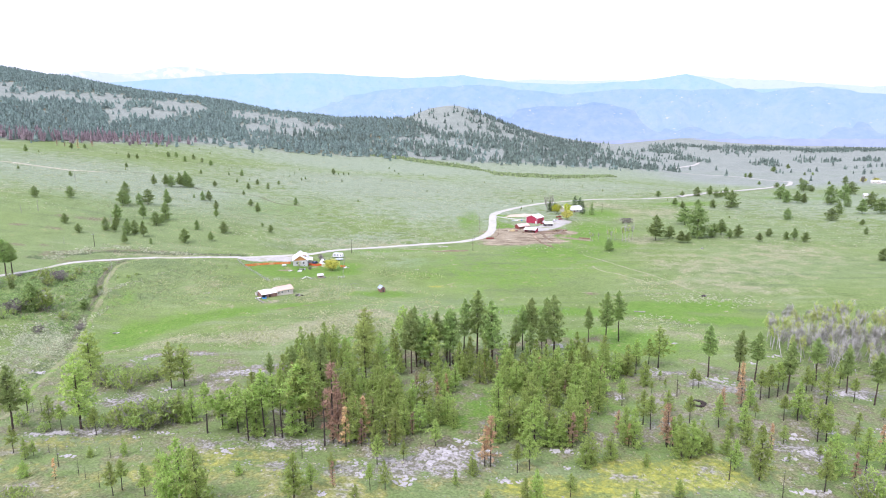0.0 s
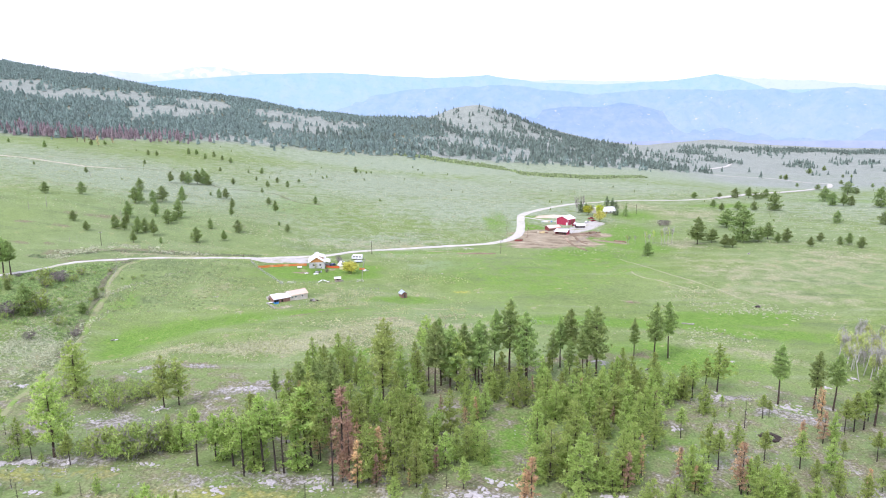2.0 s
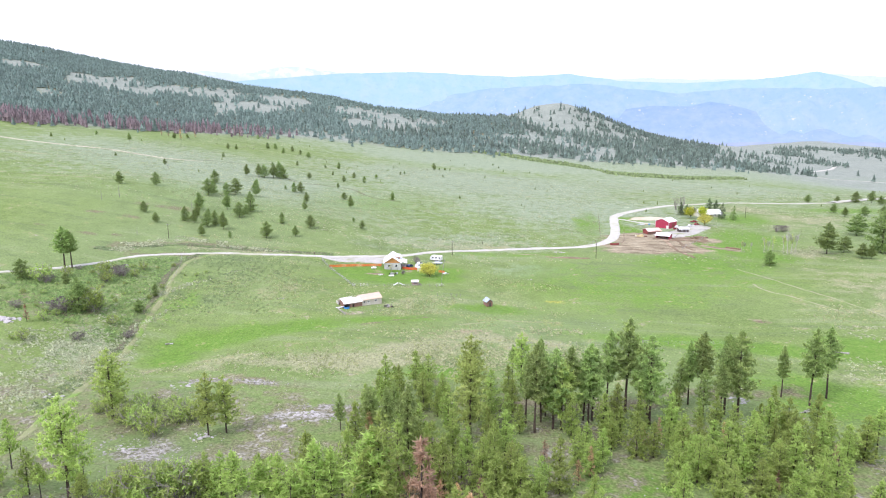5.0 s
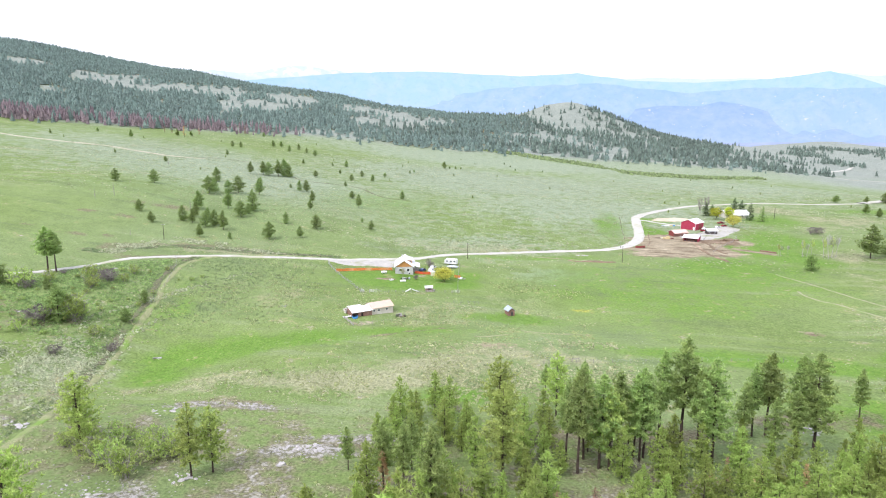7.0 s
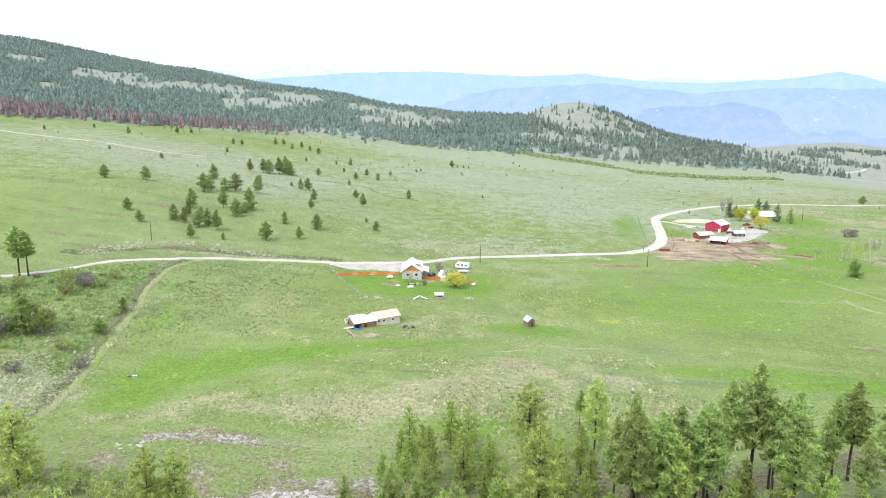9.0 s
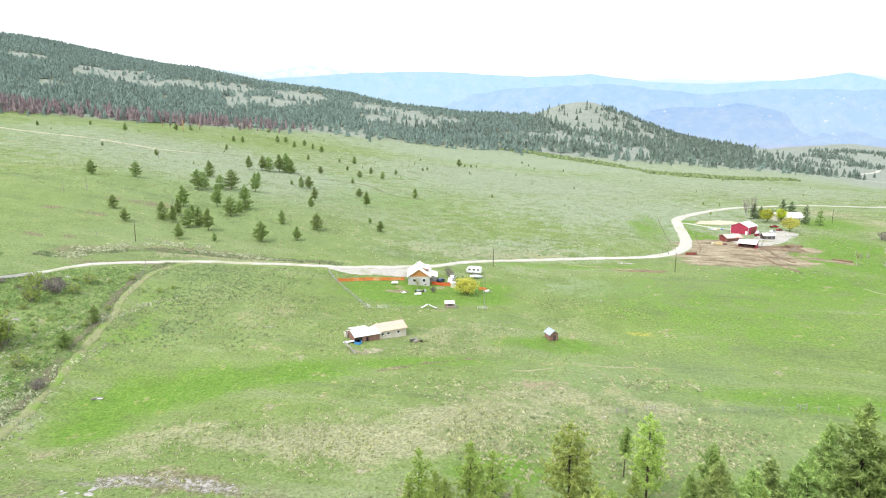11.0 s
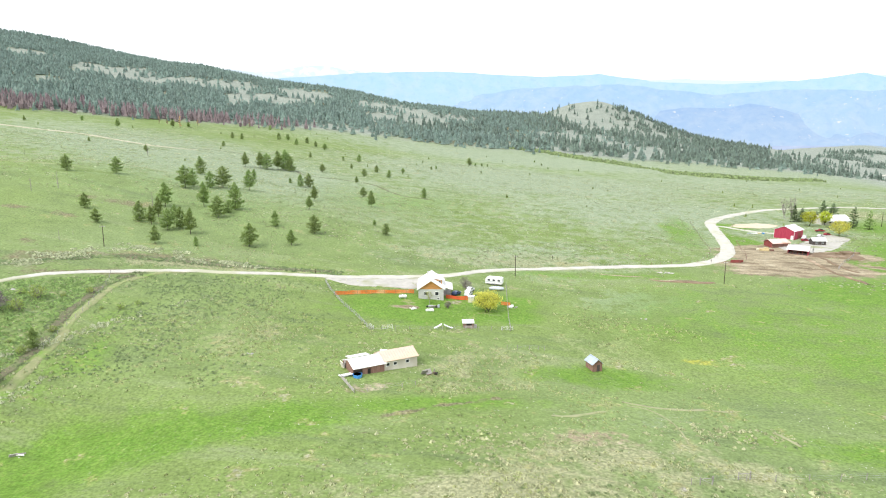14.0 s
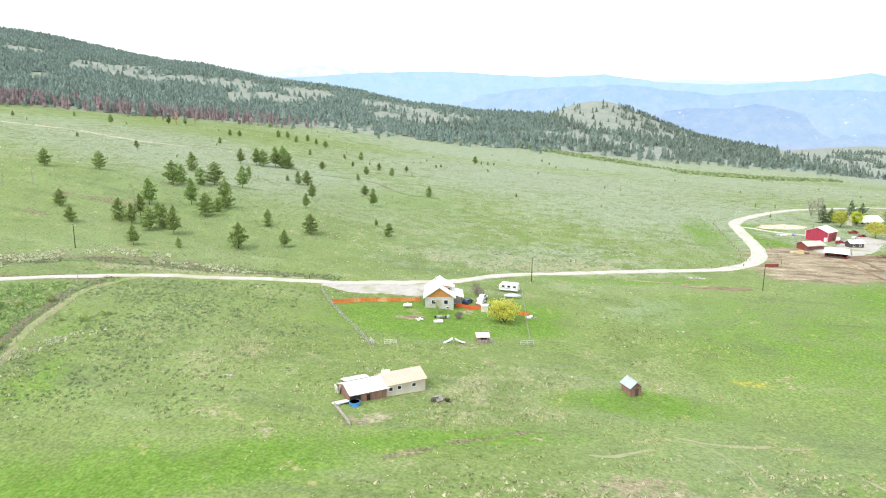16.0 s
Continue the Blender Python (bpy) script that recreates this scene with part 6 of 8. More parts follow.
# x, y, half-length, half-depth, blocks, largest block
CROPS = [(-109.4, 160.7, 4.5, 1.7, 18, 1.3), (-101.8, 161.8, 4.8, 1.9, 24, 1.5), (-94.44, 163.5, 2.7, 1.6, 14, 1.4), (-93.85, 149.1, 1.9, 2.1, 12, 1.2), (-82.32, 159, 1.8, 1.2, 8, 0.9), (-76, 163.3, 4.1, 0.92, 14, 1), (-55.24, 151.4, 3.1, 2.3, 18, 1.2), (-45.26, 156.7, 3.2, 2.2, 20, 1.3), (-36.72, 158.1, 3.5, 1.5, 16, 1.1), (-33.83, 154.7, 2.9, 1.3, 12, 1.2), (0.4133, 153.5, 6.2, 4.5, 46, 1.5), (5.742, 160.7, 4.3, 2.7, 26, 1.3), (-3.82, 147.7, 1.7, 1.5, 12, 1.2), (-9.6, 138.9, 2.9, 3, 26, 1.4), (-21.93, 147.3, 2.8, 1.6, 16, 1.2), (-19.71, 140.6, 1.9, 1.6, 10, 1), (-27.18, 130.5, 1.7, 1.2, 10, 1.3), (15.08, 140.8, 5.4, 1.6, 26, 1), (31.51, 156.9, 6.9, 1.1, 26, 1.2), (12.11, 155, 3, 1.7, 12, 1), (31.32, 148.3, 2, 1.6, 9, 1)]
CROPS_SMALL = [(76.51, 219.5, 2.7, 5.3, 16, 1.5), (93.45, 207.2, 6.3, 4.7, 30, 1.5), (95.14, 200.3, 2.4, 3, 10, 1.2), (131.4, 201.5, 4.2, 3.2, 18, 1.7), (136, 198.4, 3.6, 2.6, 14, 1.4), (99.46, 169.9, 2.4, 2.4, 14, 1.4), (97.58, 160.7, 2.6, 2.5, 14, 1.5), (90.24, 156.9, 2.9, 1.1, 12, 1.3), (111, 173.2, 2.5, 1.6, 10, 1.2), (126.4, 174.2, 2.6, 2.4, 10, 1.2), (86.9, 140.3, 5.4, 1.2, 18, 1.2), (99.11, 143.7, 2.8, 1.8, 10, 1), (-69.66, 213.2, 5, 1.6, 20, 1.4), (-72.15, 205.7, 0.92, 1.6, 4, 1.8), (-110, 224.6, 4.1, 3.4, 10, 1.2), (-87.48, 194.8, 5, 1.9, 20, 1.1), (-101.7, 187.4, 2.3, 3.1, 14, 1), (114.4, 229.3, 2.3, 2, 8, 1.2), (127.6, 236.5, 3.3, 2.1, 12, 1.3), (46.42, 249, 3.2, 2.9, 14, 1.4), (-138.6, 209.4, 3.5, 3.3, 14, 1.6), (-83.86, 209.2, 2.6, 1, 6, 0.8), (92.84, 251.9, 2.8, 2.2, 8, 1.1), (54.67, 194.2, 2.8, 2.7, 10, 1.1),
    (-193, 255, 5, 3, 26, 2.6), (-183.7, 290.7, 2.0, 0.9, 8, 1.2), (-194.5, 273.8, 2.6, 0.8, 7, 1.1), (-197, 327, 2.4, 0.8, 7, 1.1), (-1.5, 448.5, 5, 1.2, 16, 1.6), (-16, 380.5, 1.0, 0.6, 3, 1.3), (-117.5, 314.6, 0.9, 0.5, 3, 1.1), (-141, 267, 1.4, 0.7, 5, 0.9)]
for k, (x, y, rx, ry, n, big) in enumerate([*CROPS, *CROPS_SMALL]):
    outcrop(x, y, rx, ry, n, 720 + k, big, "pale broken rock outcrop on the slope" if y < 300 else "small heap of grey stones in the grass")


def stone_ring(x, y, radius, n, seed):
    """Two courses of soot-dark stones round a bare hollow."""
    rng = np.random.default_rng(seed)
    root = thing("stone_ring", "low ring of dark sooty stones on the slope", "stones", pose(x, y, gz(x, y)))
    dark = [me.copy() for me in rock_kinds]
    for me in dark:
        me.materials[0] = M["char"]
    for k in range(n):
        a = 6.28 * k / n + rng.normal(0, 0.1)
        r = radius * rng.uniform(0.82, 1.12)
        px, py, s = r * math.cos(a), 0.8 * r * math.sin(a), rng.uniform(0.7, 1.25)
        ob = part("stone", dark[int(rng.integers(0, 5))], None, root)
        ob.location = (px, py, gz(x + px, y + py) - gz(x, y) + 0.03)
        ob.rotation_euler = (rng.normal(0, 0.2), rng.normal(0, 0.2), rng.uniform(0, 6.28))
        ob.scale = (s * 1.3, s, s * rng.uniform(0.7, 1.1))


stone_ring(79.0, 190.0, 2.1, 22, 790)


# ---- grass and sage: things nobody could count ----
def tufts(name, n, x0, x1, y0, y1, want, size, tall, material, label, seed, blades=7, cat="grass"):
    """Low mounds of blades that lean out from a crown."""
    rng = np.random.default_rng(seed)
    x, y = rng.uniform(x0, x1, n), rng.uniform(y0, y1, n)
    keep = (rng.uniform(0, 1, n) < want(x, y)) & (np.abs(x + 0.12 * y) < 60 + 0.75 * y)
    x, y = x[keep], y[keep]
    m = len(x)
    s = size * rng.uniform(0.45, 1.3, m) * (0.8 + 0.4 * rng.uniform(0, 1, m) ** 3)
    top = np.column_stack([x, y, height(x, y) + tall * s])[:, None, :]
    a = rng.uniform(0, 6.28, (m, 1)) + np.arange(blades) * 6.28 / blades + rng.normal(0, 0.25, (m, blades))
    b = a + 6.28 / blades * (rng.uniform(0.55, 1.0, (m, blades)) if cat == "grass" else rng.uniform(0.8, 1.3, (m, blades)))
    r = s[:, None] * rng.uniform(0.6, 1.1, (m, blades))
    dz = -tall * s[:, None] * rng.uniform(0.75, 1.15, (m, blades)) - 0.02
    p1 = top + np.stack([np.cos(a) * r, np.sin(a) * r, dz], -1)
    p2 = top + np.stack([np.cos(b) * r, np.sin(b) * r, dz], -1)
    p0 = np.broadcast_to(top, p1.shape) + rng.normal(0, 0.05, p1.shape) * s[:, None, None]
    V = np.stack([p0, p1, p2], 2).reshape(-1, 3)
    tagged(new(name, mesh_of(name, V, np.arange(len(V)).reshape(-1, 3), material)), label, cat, kind="stuff")


def gentle(x, y):
    return 0.45 + 0.6 * vnoise(x, y, 14, 95) + 0.35 * vnoise(x, y, 5, 96)


def poor(x, y):
    """Where no tall grass grows: lawn, worn ground, lush hollows, the road and under roofs."""
    yard = spots(x, y, [(-88, 366, 26, 16, 22, 1.2), (-82, 316, 11, 5, 40, 1.3)])
    line = np.abs(y - np.interp(x, [p[0] for p in ROAD[:20]], [p[1] for p in ROAD[:20]])) < 4.5
    return np.clip(spots(x, y, LUSH) * 0.8 + spots(x, y, BARE) + yard + line, 0, 1)


tufts("dry_grass", 110000, -190, 120, 140, 430, lambda x, y: np.clip((spots(x, y, DRY) * 0.8 + 0.12) * np.clip(gentle(x, y), 0, 1.2) - poor(x, y), 0, 1), 0.46, 0.75, M["grass_dry"], "pale dry bunchgrass tufts over the meadow", 801, 9)
tufts("brown_grass", 90000, -190, 130, 150, 400, lambda x, y: np.clip((spots(x, y, DRY) * 0.7 + spots(x, y, [(-70, 308, 30, 12, 20, 0.6), (-30, 310, 40, 20, 10, 0.5), (90, 290, 50, 14, -15, 0.6), (-20, 362, 34, 16, 10, 0.7), (-125, 320, 34, 26, 30, 0.6)]) + 0.07) * np.clip(gentle(x, y), 0, 1.2) - poor(x, y), 0, 1), 0.46, 0.7, M["grass_brown"], "olive-brown bunchgrass tufts over the meadow", 807, 9)
tufts("sagebrush", 110000, -240, 160, 140, 560, lambda x, y: np.clip((0.65 * spots(x, y, SAGE) + 0.35 * spots(x, y, DRY) + 0.07) * np.clip(gentle(x, y), 0, 1.2) - poor(x, y), 0, 1), 0.46, 0.55, M["sage"], "low grey-green sagebrush dotted over the meadow", 802, 9)
tufts("green_grass", 60000, -190, 130, 140, 420, lambda x, y: np.clip(0.3 * gentle(x, y) - 0.6 * poor(x, y), 0, 1), 0.36, 0.45, M["grass_green"], "green grass tufts over the meadow", 803)
KNOLL_TUFTS = [(-42, 254, 14, 12, 20, 0.9), (-24, 264, 20, 12, 20, 1.0), (-4, 276, 16, 10, 15, 1.0), (-46, 285, 16, 8, 20, 0.5), (-8, 305, 12, 5, 10, 0.5)]
tufts("shrub_patch", 5000, -70, 30, 235, 320, lambda x, y: np.clip(spots(x, y, KNOLL_TUFTS) * np.clip(0.4 + 0.5 * vnoise(x, y, 6, 118), 0.05, 0.7), 0, 1), 0.55, 0.6, M["dark_tuft"], "grey-green bunch shrubs below the meadow", 805, 8)
BUNCH = [(-32, 367, 15, 18.6, 19, 0.9), (-17, 330, 13, 5.0, 21, 0.9), (-64, 314, 7, 12.7, 20, 0.6), (-53, 292, 11, 6.6, 16, 0.7), (3, 347, 15, 7.8, 10, 0.3), (-120, 298, 21, 11.3, 11, 0.75), (-119, 352, 18, 17.9, 25, 0.6), (-136, 328, 19, 17.0, 22, 0.6), (-81, 316, 14, 8.1, 20, 0.7)]
tufts("bunch_tufts", 40000, -150, 30, 240, 420, lambda x, y: np.clip(spots(x, y, BUNCH) * np.clip(0.22 + 0.5 * vnoise(x, y, 7, 121) + 0.3 * vnoise(x, y, 2.5, 122), 0, 0.6) - 0.6 * poor(x, y), 0, 1), 0.5, 0.6, M["bunch"], "olive bunchgrass clumps in loose drifts", 817, 9, "clumps")
tufts("west_weeds", 24000, -190, -98, 290, 392, lambda x, y: np.clip((0.2 + 0.4 * vnoise(x, y, 12, 123) + 0.3 * vnoise(x, y, 4, 124)) * np.clip(1.3 - np.hypot((x + 150) / 45, (y - 336) / 45), 0, 1) - 0.5 * poor(x, y), 0, 1), 0.5, 0.4, M["dark_tuft"], "dark green weeds in the rough meadow", 818, 9, "weeds")
BANK_LINE = ([202, 238, 254, 281.5, 303, 319.5, 342, 354], [-136, -146, -151.4, -160, -166, -173, -178.6, -177])
tufts("bank_weeds", 30000, -195, -128, 200, 358, lambda x, y: np.clip(1.1 - np.abs(x - np.interp(y, *BANK_LINE) + 0.8) / 2.6, 0, 0.6), 0.55, 0.5, M["dark_tuft"], "dark weeds along the eroded bank", 819, 9, "weeds")
tufts("ditch_weeds", 26000, -225, -120, 340, 400, lambda x, y: np.clip(1.1 - np.abs(y - np.interp(x, [-215, -207, -190, -173, -155, -138, -124], [345, 357, 371, 375, 380.5, 386, 391])) / 3.2, 0, 0.5), 0.55, 0.5, M["dark_tuft"], "dark weeds in the roadside ditch", 820, 9, "weeds")
tufts("east_sage", 9000, 70, 165, 262, 340, lambda x, y: np.clip(spots(x, y, [(127, 320, 16, 8, 1, 1.0), (95, 278, 17, 10, 6, 1.0), (144, 313, 13, 8, 5, 1.0), (118, 330, 14, 5, 0, 0.7)]) * np.clip(0.35 + 0.5 * vnoise(x, y, 5, 120), 0.02, 0.6), 0, 1), 0.7, 0.55, M["pale_sage"], "pale sage clumps on the green slope", 816, 8)
tufts("straw_patch", 34000, -80, 30, 235, 330, lambda x, y: np.clip(spots(x, y, KNOLL_TUFTS) * np.clip(0.4 + 0.5 * vnoise(x, y, 9, 119), 0.05, 0.8), 0, 1), 0.6, 0.6, M["grass_dry"], "pale straw tufts below the meadow", 815, 8)
tufts("far_sagebrush", 60000, -460, 380, 430, 900, lambda x, y: np.clip(0.25 + 0.5 * spots(x, y, SAGE) + 0.5 * vnoise(x, y, 30, 97) + 0.3 * vnoise(x, y, 9, 98) - spots(x, y, BARE) - (np.abs(x - np.interp(y, [430, 500, 560, 600, 640, 700, 780], [-20, 36, 40, 45, 110, 200, 290])) < 5 + 30 * (y < 470)), 0, 1), 0.75, 0.38, M["sage"], "grey-green sagebrush over the far meadow", 808, 5)
tufts("far_dry_brush", 60000, -460, 460, 430, 960, lambda x, y: np.clip(1.5 * (vnoise(x, y * 5, 60, 116) + 0.5 * vnoise(x, y * 3, 22, 117)) - 0.35 - spots(x, y, BARE) - 2 * spots(x, y, [(75, 540, 70, 60, 0, 1.2)]) - (np.abs(x - np.interp(y, [430, 500, 560, 600, 640, 700, 780], [-20, 36, 40, 45, 110, 200, 290])) < 5 + 30 * (y < 470)), 0, 0.8), 0.75, 0.4, M["pale_sage"], "pale dry brush in drifts over the far meadow", 814, 5)
tufts("roadside_brush", 26000, -235, -140, 335, 400, lambda x, y: np.clip(spots(x, y, [(-213, 347, 5, 4, 30, 0.9), (-210, 360, 8, 4, 30, 1.0), (-203, 373, 9, 3.5, 40, 1.0), (-196, 382, 8, 3.5, 20, 1.0), (-181, 381, 10, 3.5, 5, 1.0), (-161, 380, 14, 2.6, 15, 1.0)]) * np.clip(0.35 + 0.8 * vnoise(x, y, 3.5, 99), 0, 0.6), 0, 1), 0.9, 0.5, M["pale_sage"], "pale dry brush along the roadside bank", 804)
tufts("pale_brush", 60000, -215, -125, 195, 350, lambda x, y: np.clip(spots(x, y, [(-160, 236, 34, 12, 104, 1.0), (-172, 248, 14, 12, 0, 0.9), (-161, 312, 30, 1.6, 70, 1.0), (-156, 272, 14, 1.6, 85, 1.0)]) * np.clip(0.45 + 0.6 * vnoise(x, y, 4, 95), 0, 0.8), 0, 1), 0.6, 0.6, M["pale_sage"], "pale dry shrubs on the gully side", 806)

tufts("gully_brush", 26000, -235, -150, 245, 352, lambda x, y: np.clip((x < np.interp(y, [202, 223, 254, 282, 304, 320, 342, 355], [-132, -138.5, -148.4, -157, -163, -170, -175.5, -174]) - 4.5) * (y < np.interp(x, [-270, -217, -199, -184], [262, 312, 342, 355]) - 6) * np.clip((y - 255) / 15, 0, 1) * np.clip(0.5 + 0.7 * vnoise(x, y, 8, 111) + 0.3 * vnoise(x, y, 3, 112), 0.1, 0.9), 0, 1), 0.75, 0.45, M["gully_leaf"], "dense low green brush in the gully", 811, 7, "brush")
tufts("bank_brush", 22000, -580, -320, 560, 680, lambda x, y: np.clip(1.15 - np.abs(y - np.interp(x, [-560, -512, -468, -442, -419, -390, -359, -335], [640, 634, 637, 645, 646, 640, 639, 655])) / np.interp(x, [-560, -480, -420, -360, -330], [2, 4, 5.5, 3, 0.5]), 0, 1) * np.clip(0.6 + 0.7 * vnoise(x, y, 9, 113), 0.1, 1), 0.9, 0.35, M["pale_sage"], "pale dry bank across the far meadow", 812, 5, "bank")
tufts("white_flowers", 3000, -110, 90, 225, 330, lambda x, y: np.clip(0.5 + vnoise(x, y, 20, 114), 0, 1), 0.14, 0.6, M["daisy"], "tiny white flowers in the meadow", 813, 4, "flowers")
tufts("scattered_stones", 60000, -130, 150, 125, 250, lambda x, y: np.clip(0.5 * spots(x, y, STONY) + 0.1 * np.clip((225 - y) / 30, 0, 1) * np.clip(vnoise(x, y, 11, 93) + 0.4 * vnoise(x, y, 4, 94), 0, 1), 0, 1), 0.36, 0.4, M["rock"], "pale grey stones scattered over the slope", 809, 5, "stones")

# ---- buildings ----
def shell(root, w, d, eave, ridge, wall, gable, deep=0.8, y_axis=True):
    """Four walls with thickness and two gable triangles on a w by d plan, ridge along y."""
    t = 0.2
    for x in (-w / 2 + t / 2, w / 2 - t / 2):
        part("wall", box(t, d, eave + deep, x, 0, -deep), wall, root)
    for y in (-d / 2 + t / 2, d / 2 - t / 2):
        part("wall", box(w - 2 * t, t, eave + deep, 0, y, -deep), wall, root)
        part("gable", poly_prism([(-w / 2, eave), (w / 2, eave), (0, ridge)], y - t / 2 - 0.004, y + t / 2 + 0.004), gable, root)


def gable_roof(root, w, d, eave, ridge, mat, over=0.45, ribs=0.0, thick=0.14):
    k = (ridge - eave) / (w / 2)
    for s in (-1, 1):
        roof_plane(root, s * (w / 2 + over), eave - over * k + 0.02, 0, ridge + 0.02, -d / 2 - over, d / 2 + over, mat, thick, ribs)
    part("ridge_cap", box(0.3, d + 2 * over, 0.06, 0, 0, ridge + 0.13), mat, root)


# house by the road
hx, hy = -85.7, 383.2
house = thing("house", "grey block house with a white roof and orange cedar gable", "house", pose(hx, hy, gz(-84, 376) + 0.15, 0, 0, 11))
shell(house, 8.3, 14.5, 3.3, 6.1, M["block"], M["cedar"], 1.4)
gable_roof(house, 8.3, 14.5, 3.3, 6.1, M["white_metal"], 0.5, 0.6)
part("gable_trim", poly_prism([(-4.7, 3.0), (-4.7, 3.25), (0, 6.42), (4.7, 3.25), (4.7, 3.0), (0, 6.16)], -7.8, -7.72), M["trim"], house)
for x in (-1.7, 1.9):
    window(house, 1.1, 1.1, x, -7.25, 1.3)
window(house, 0.7, 0.5, 2.4, -7.25, -0.1)
for y in (-4, 0, 4):
    window(house, 1.0, 1.1, -4.15, y, 1.3, -90)
part("door", box(0.08, 1.0, 2.05, 4.19, 1.2, 0.0), M["dark_red"], house, "dark red wooden door")
dormer = part("dormer", poly_prism([(0.5, 5.72), (3.55, 5.3), (3.55, 3.72)], -2.6, 4.2), M["cedar"], house, "cedar-clad shed dormer in the roof slope")
part("dormer_roof", roof_slab(4.0, 5.3, 0.1, 5.92, -3.0, 4.6, 0.12), M["white_metal"], dormer)
window(dormer, 0.7, 0.6, 2.8, -2.6, 4.35)
for y in (-0.8, 2.4):
    window(dormer, 1.1, 0.7, 3.55, y, 4.3, 90)
for x, y in ((6.7, -0.8), (6.7, 2.2), (6.7, 5.2)):
    part("porch_post", box(0.14, 0.14, 2.4, x, y, -0.3), M["old_wood"], house)
part("porch_roof", roof_slab(7.2, 2.1, 4.1, 2.95, -3.4, 5.8, 0.12), M["white_metal"], house, "low white porch roof")
part("porch_floor", box(2.7, 6.8, 0.5, 5.5, 2.2, -0.5), M["grey_wood"], house)
part("chimney", box(0.5, 0.5, 1.5, -1.2, 4.2, 5.2), M["block"], house)

# long shed: a pale half and a boarded half
sh = thing("long_shed", "long low shed with tan and white metal roofs", "shed", pose(-85.0, 317.1, gz(-84, 315) + 0.1, 0, 0, 40))
k = 0
for (x0, x1, wallm, roofm, eave, ridge, dp) in ((0.0, 8.9, M["pale_wall"], M["tan_metal"], 2.2, 3.7, 6.0), (-8.1, -0.04, M["old_wood"], M["white_metal"], 1.9, 2.95, 6.6)):
    w = x1 - x0
    cx = (x0 + x1) / 2
    t = 0.2
    for y in (-dp / 2 + t / 2, dp / 2 - t / 2):
        part("wall", box(w, t, eave + 0.7, cx, y, -0.7), wallm, sh)
    for x in (x0 + t / 2, x1 - t / 2):
        g = poly_prism([(-dp / 2 + t, -0.7), (dp / 2 - t, -0.7), (dp / 2 - t, eave), (0, ridge), (-dp / 2 + t, eave)], -t / 2, t / 2)
        bmesh.ops.transform(g, matrix=pose(x, 0, 0, 0, 0, 90), verts=g.verts)
        part("end_wall", g, wallm, sh)
    for s in (-1, 1):
        roof_plane(sh, s * (dp / 2 + 0.35), eave - 0.12, 0, ridge, -w / 2 - (0.3 if k == 0 else 0.5), w / 2 + 0.02, roofm, 0.1, 0.7, pose(cx, 0, 0, 0, 0, 90), "tan metal roof" if k == 0 else "white metal roof")
    k += 1
for x in (1.0, 2.9, 6.2):
    window(sh, 0.8, 0.7, x, -3.0, 0.9)
# the walls are uncut; dark slabs on them paint the shade inside
part("door", box(0.75, 0.1, 1.6, -4.0, -3.31, -0.3), M["dark"], sh, "dark slab painted as the shade of an open doorway")
part("opening", box(2.2, 0.1, 1.0, -6.8, -3.31, 0.5), M["dark"], sh, "dark slab painted as the shade of an open bay")
part("lean_to_roof", box(5.4, 2.4, 0.1, -4.0, 4.0, 2.15, rx=-8), M["white_metal"], sh, "white lean-to roof behind")
for x in (-6.4, -1.6):
    part("post", box(0.14, 0.14, 2.6, x, 4.9, -0.6), M["old_wood"], sh)

# hut
hut = thing("wooden_hut", "small weathered board hut with a tin roof", "hut", pose(-33, 337.2, gz(-33, 336) + 0.05, 0, 0, 28))
shell(hut, 2.7, 3.6, 2.0, 3.1, M["old_wood"], M["old_wood"], 0.5)
gable_roof(hut, 2.7, 3.6, 2.0, 3.1, M["tin"], 0.3, 0.5, 0.08)
for i in range(9):
    part("board", box(0.24, 0.03, 1.95, -1.2 + i * 0.3, -1.83, 0), M["old_wood"], hut)
part("door", box(0.8, 0.05, 1.7, 0.2, -1.87, 0), M["dark_wall"], hut, "dark board door")

# red barn and farm
barn = thing("red_barn", "red metal barn with a white gable roof", "barn", pose(79.6, 556.0, gz(76, 551) - 0.1, 0, 0, -40))
shell(barn, 10.6, 11, 4.8, 7.0, M["red_wall"], M["red_wall"], 1.0)
gable_roof(barn, 10.6, 11, 4.8, 7.0, M["white_metal"], 0.4, 0.9)
part("sliding_door", box(0.1, 4.2, 3.8, 5.35, 1.0, 0), M["dark_red"], barn, "dark red sliding door")
part("door", box(1.3, 0.1, 2.3, 4.3, -5.55, 0), M["trim"], barn, "white side door")
for x in (-5.33, 5.33):
    part("corner_trim", box(0.14, 0.2, 4.8, x, -5.52, 0), M["trim"], barn)
for i in range(9):
    part("batten", box(0.06, 0.05, 4.75, -4.4 + i * 1.1, -5.53, 0.02), M["red_wall"], barn)

open_shed = thing("open_shed", "open red livestock shed with a white roof", "shed", pose(70, 508.5, gz(69, 506) - 0.1, 0, 0, -24))
for y in (3.9,):
    part("wall", box(8.6, 0.2, 3.0, 0, y, -0.4), M["dark_red"], open_shed)
for x in (-4.2, 4.2):
    part("wall", box(0.2, 8, 2.9, x, 0, -0.4), M["red_wall"], open_shed)
for i in range(5):
    part("post", box(0.2, 0.2, 2.6, -4.1 + i * 2.05, -3.9, -0.4), M["dark_red"], open_shed)
part("front_boards", box(8.2, 0.1, 0.9, 0, -3.85, 0.0), M["dark_wall"], open_shed)
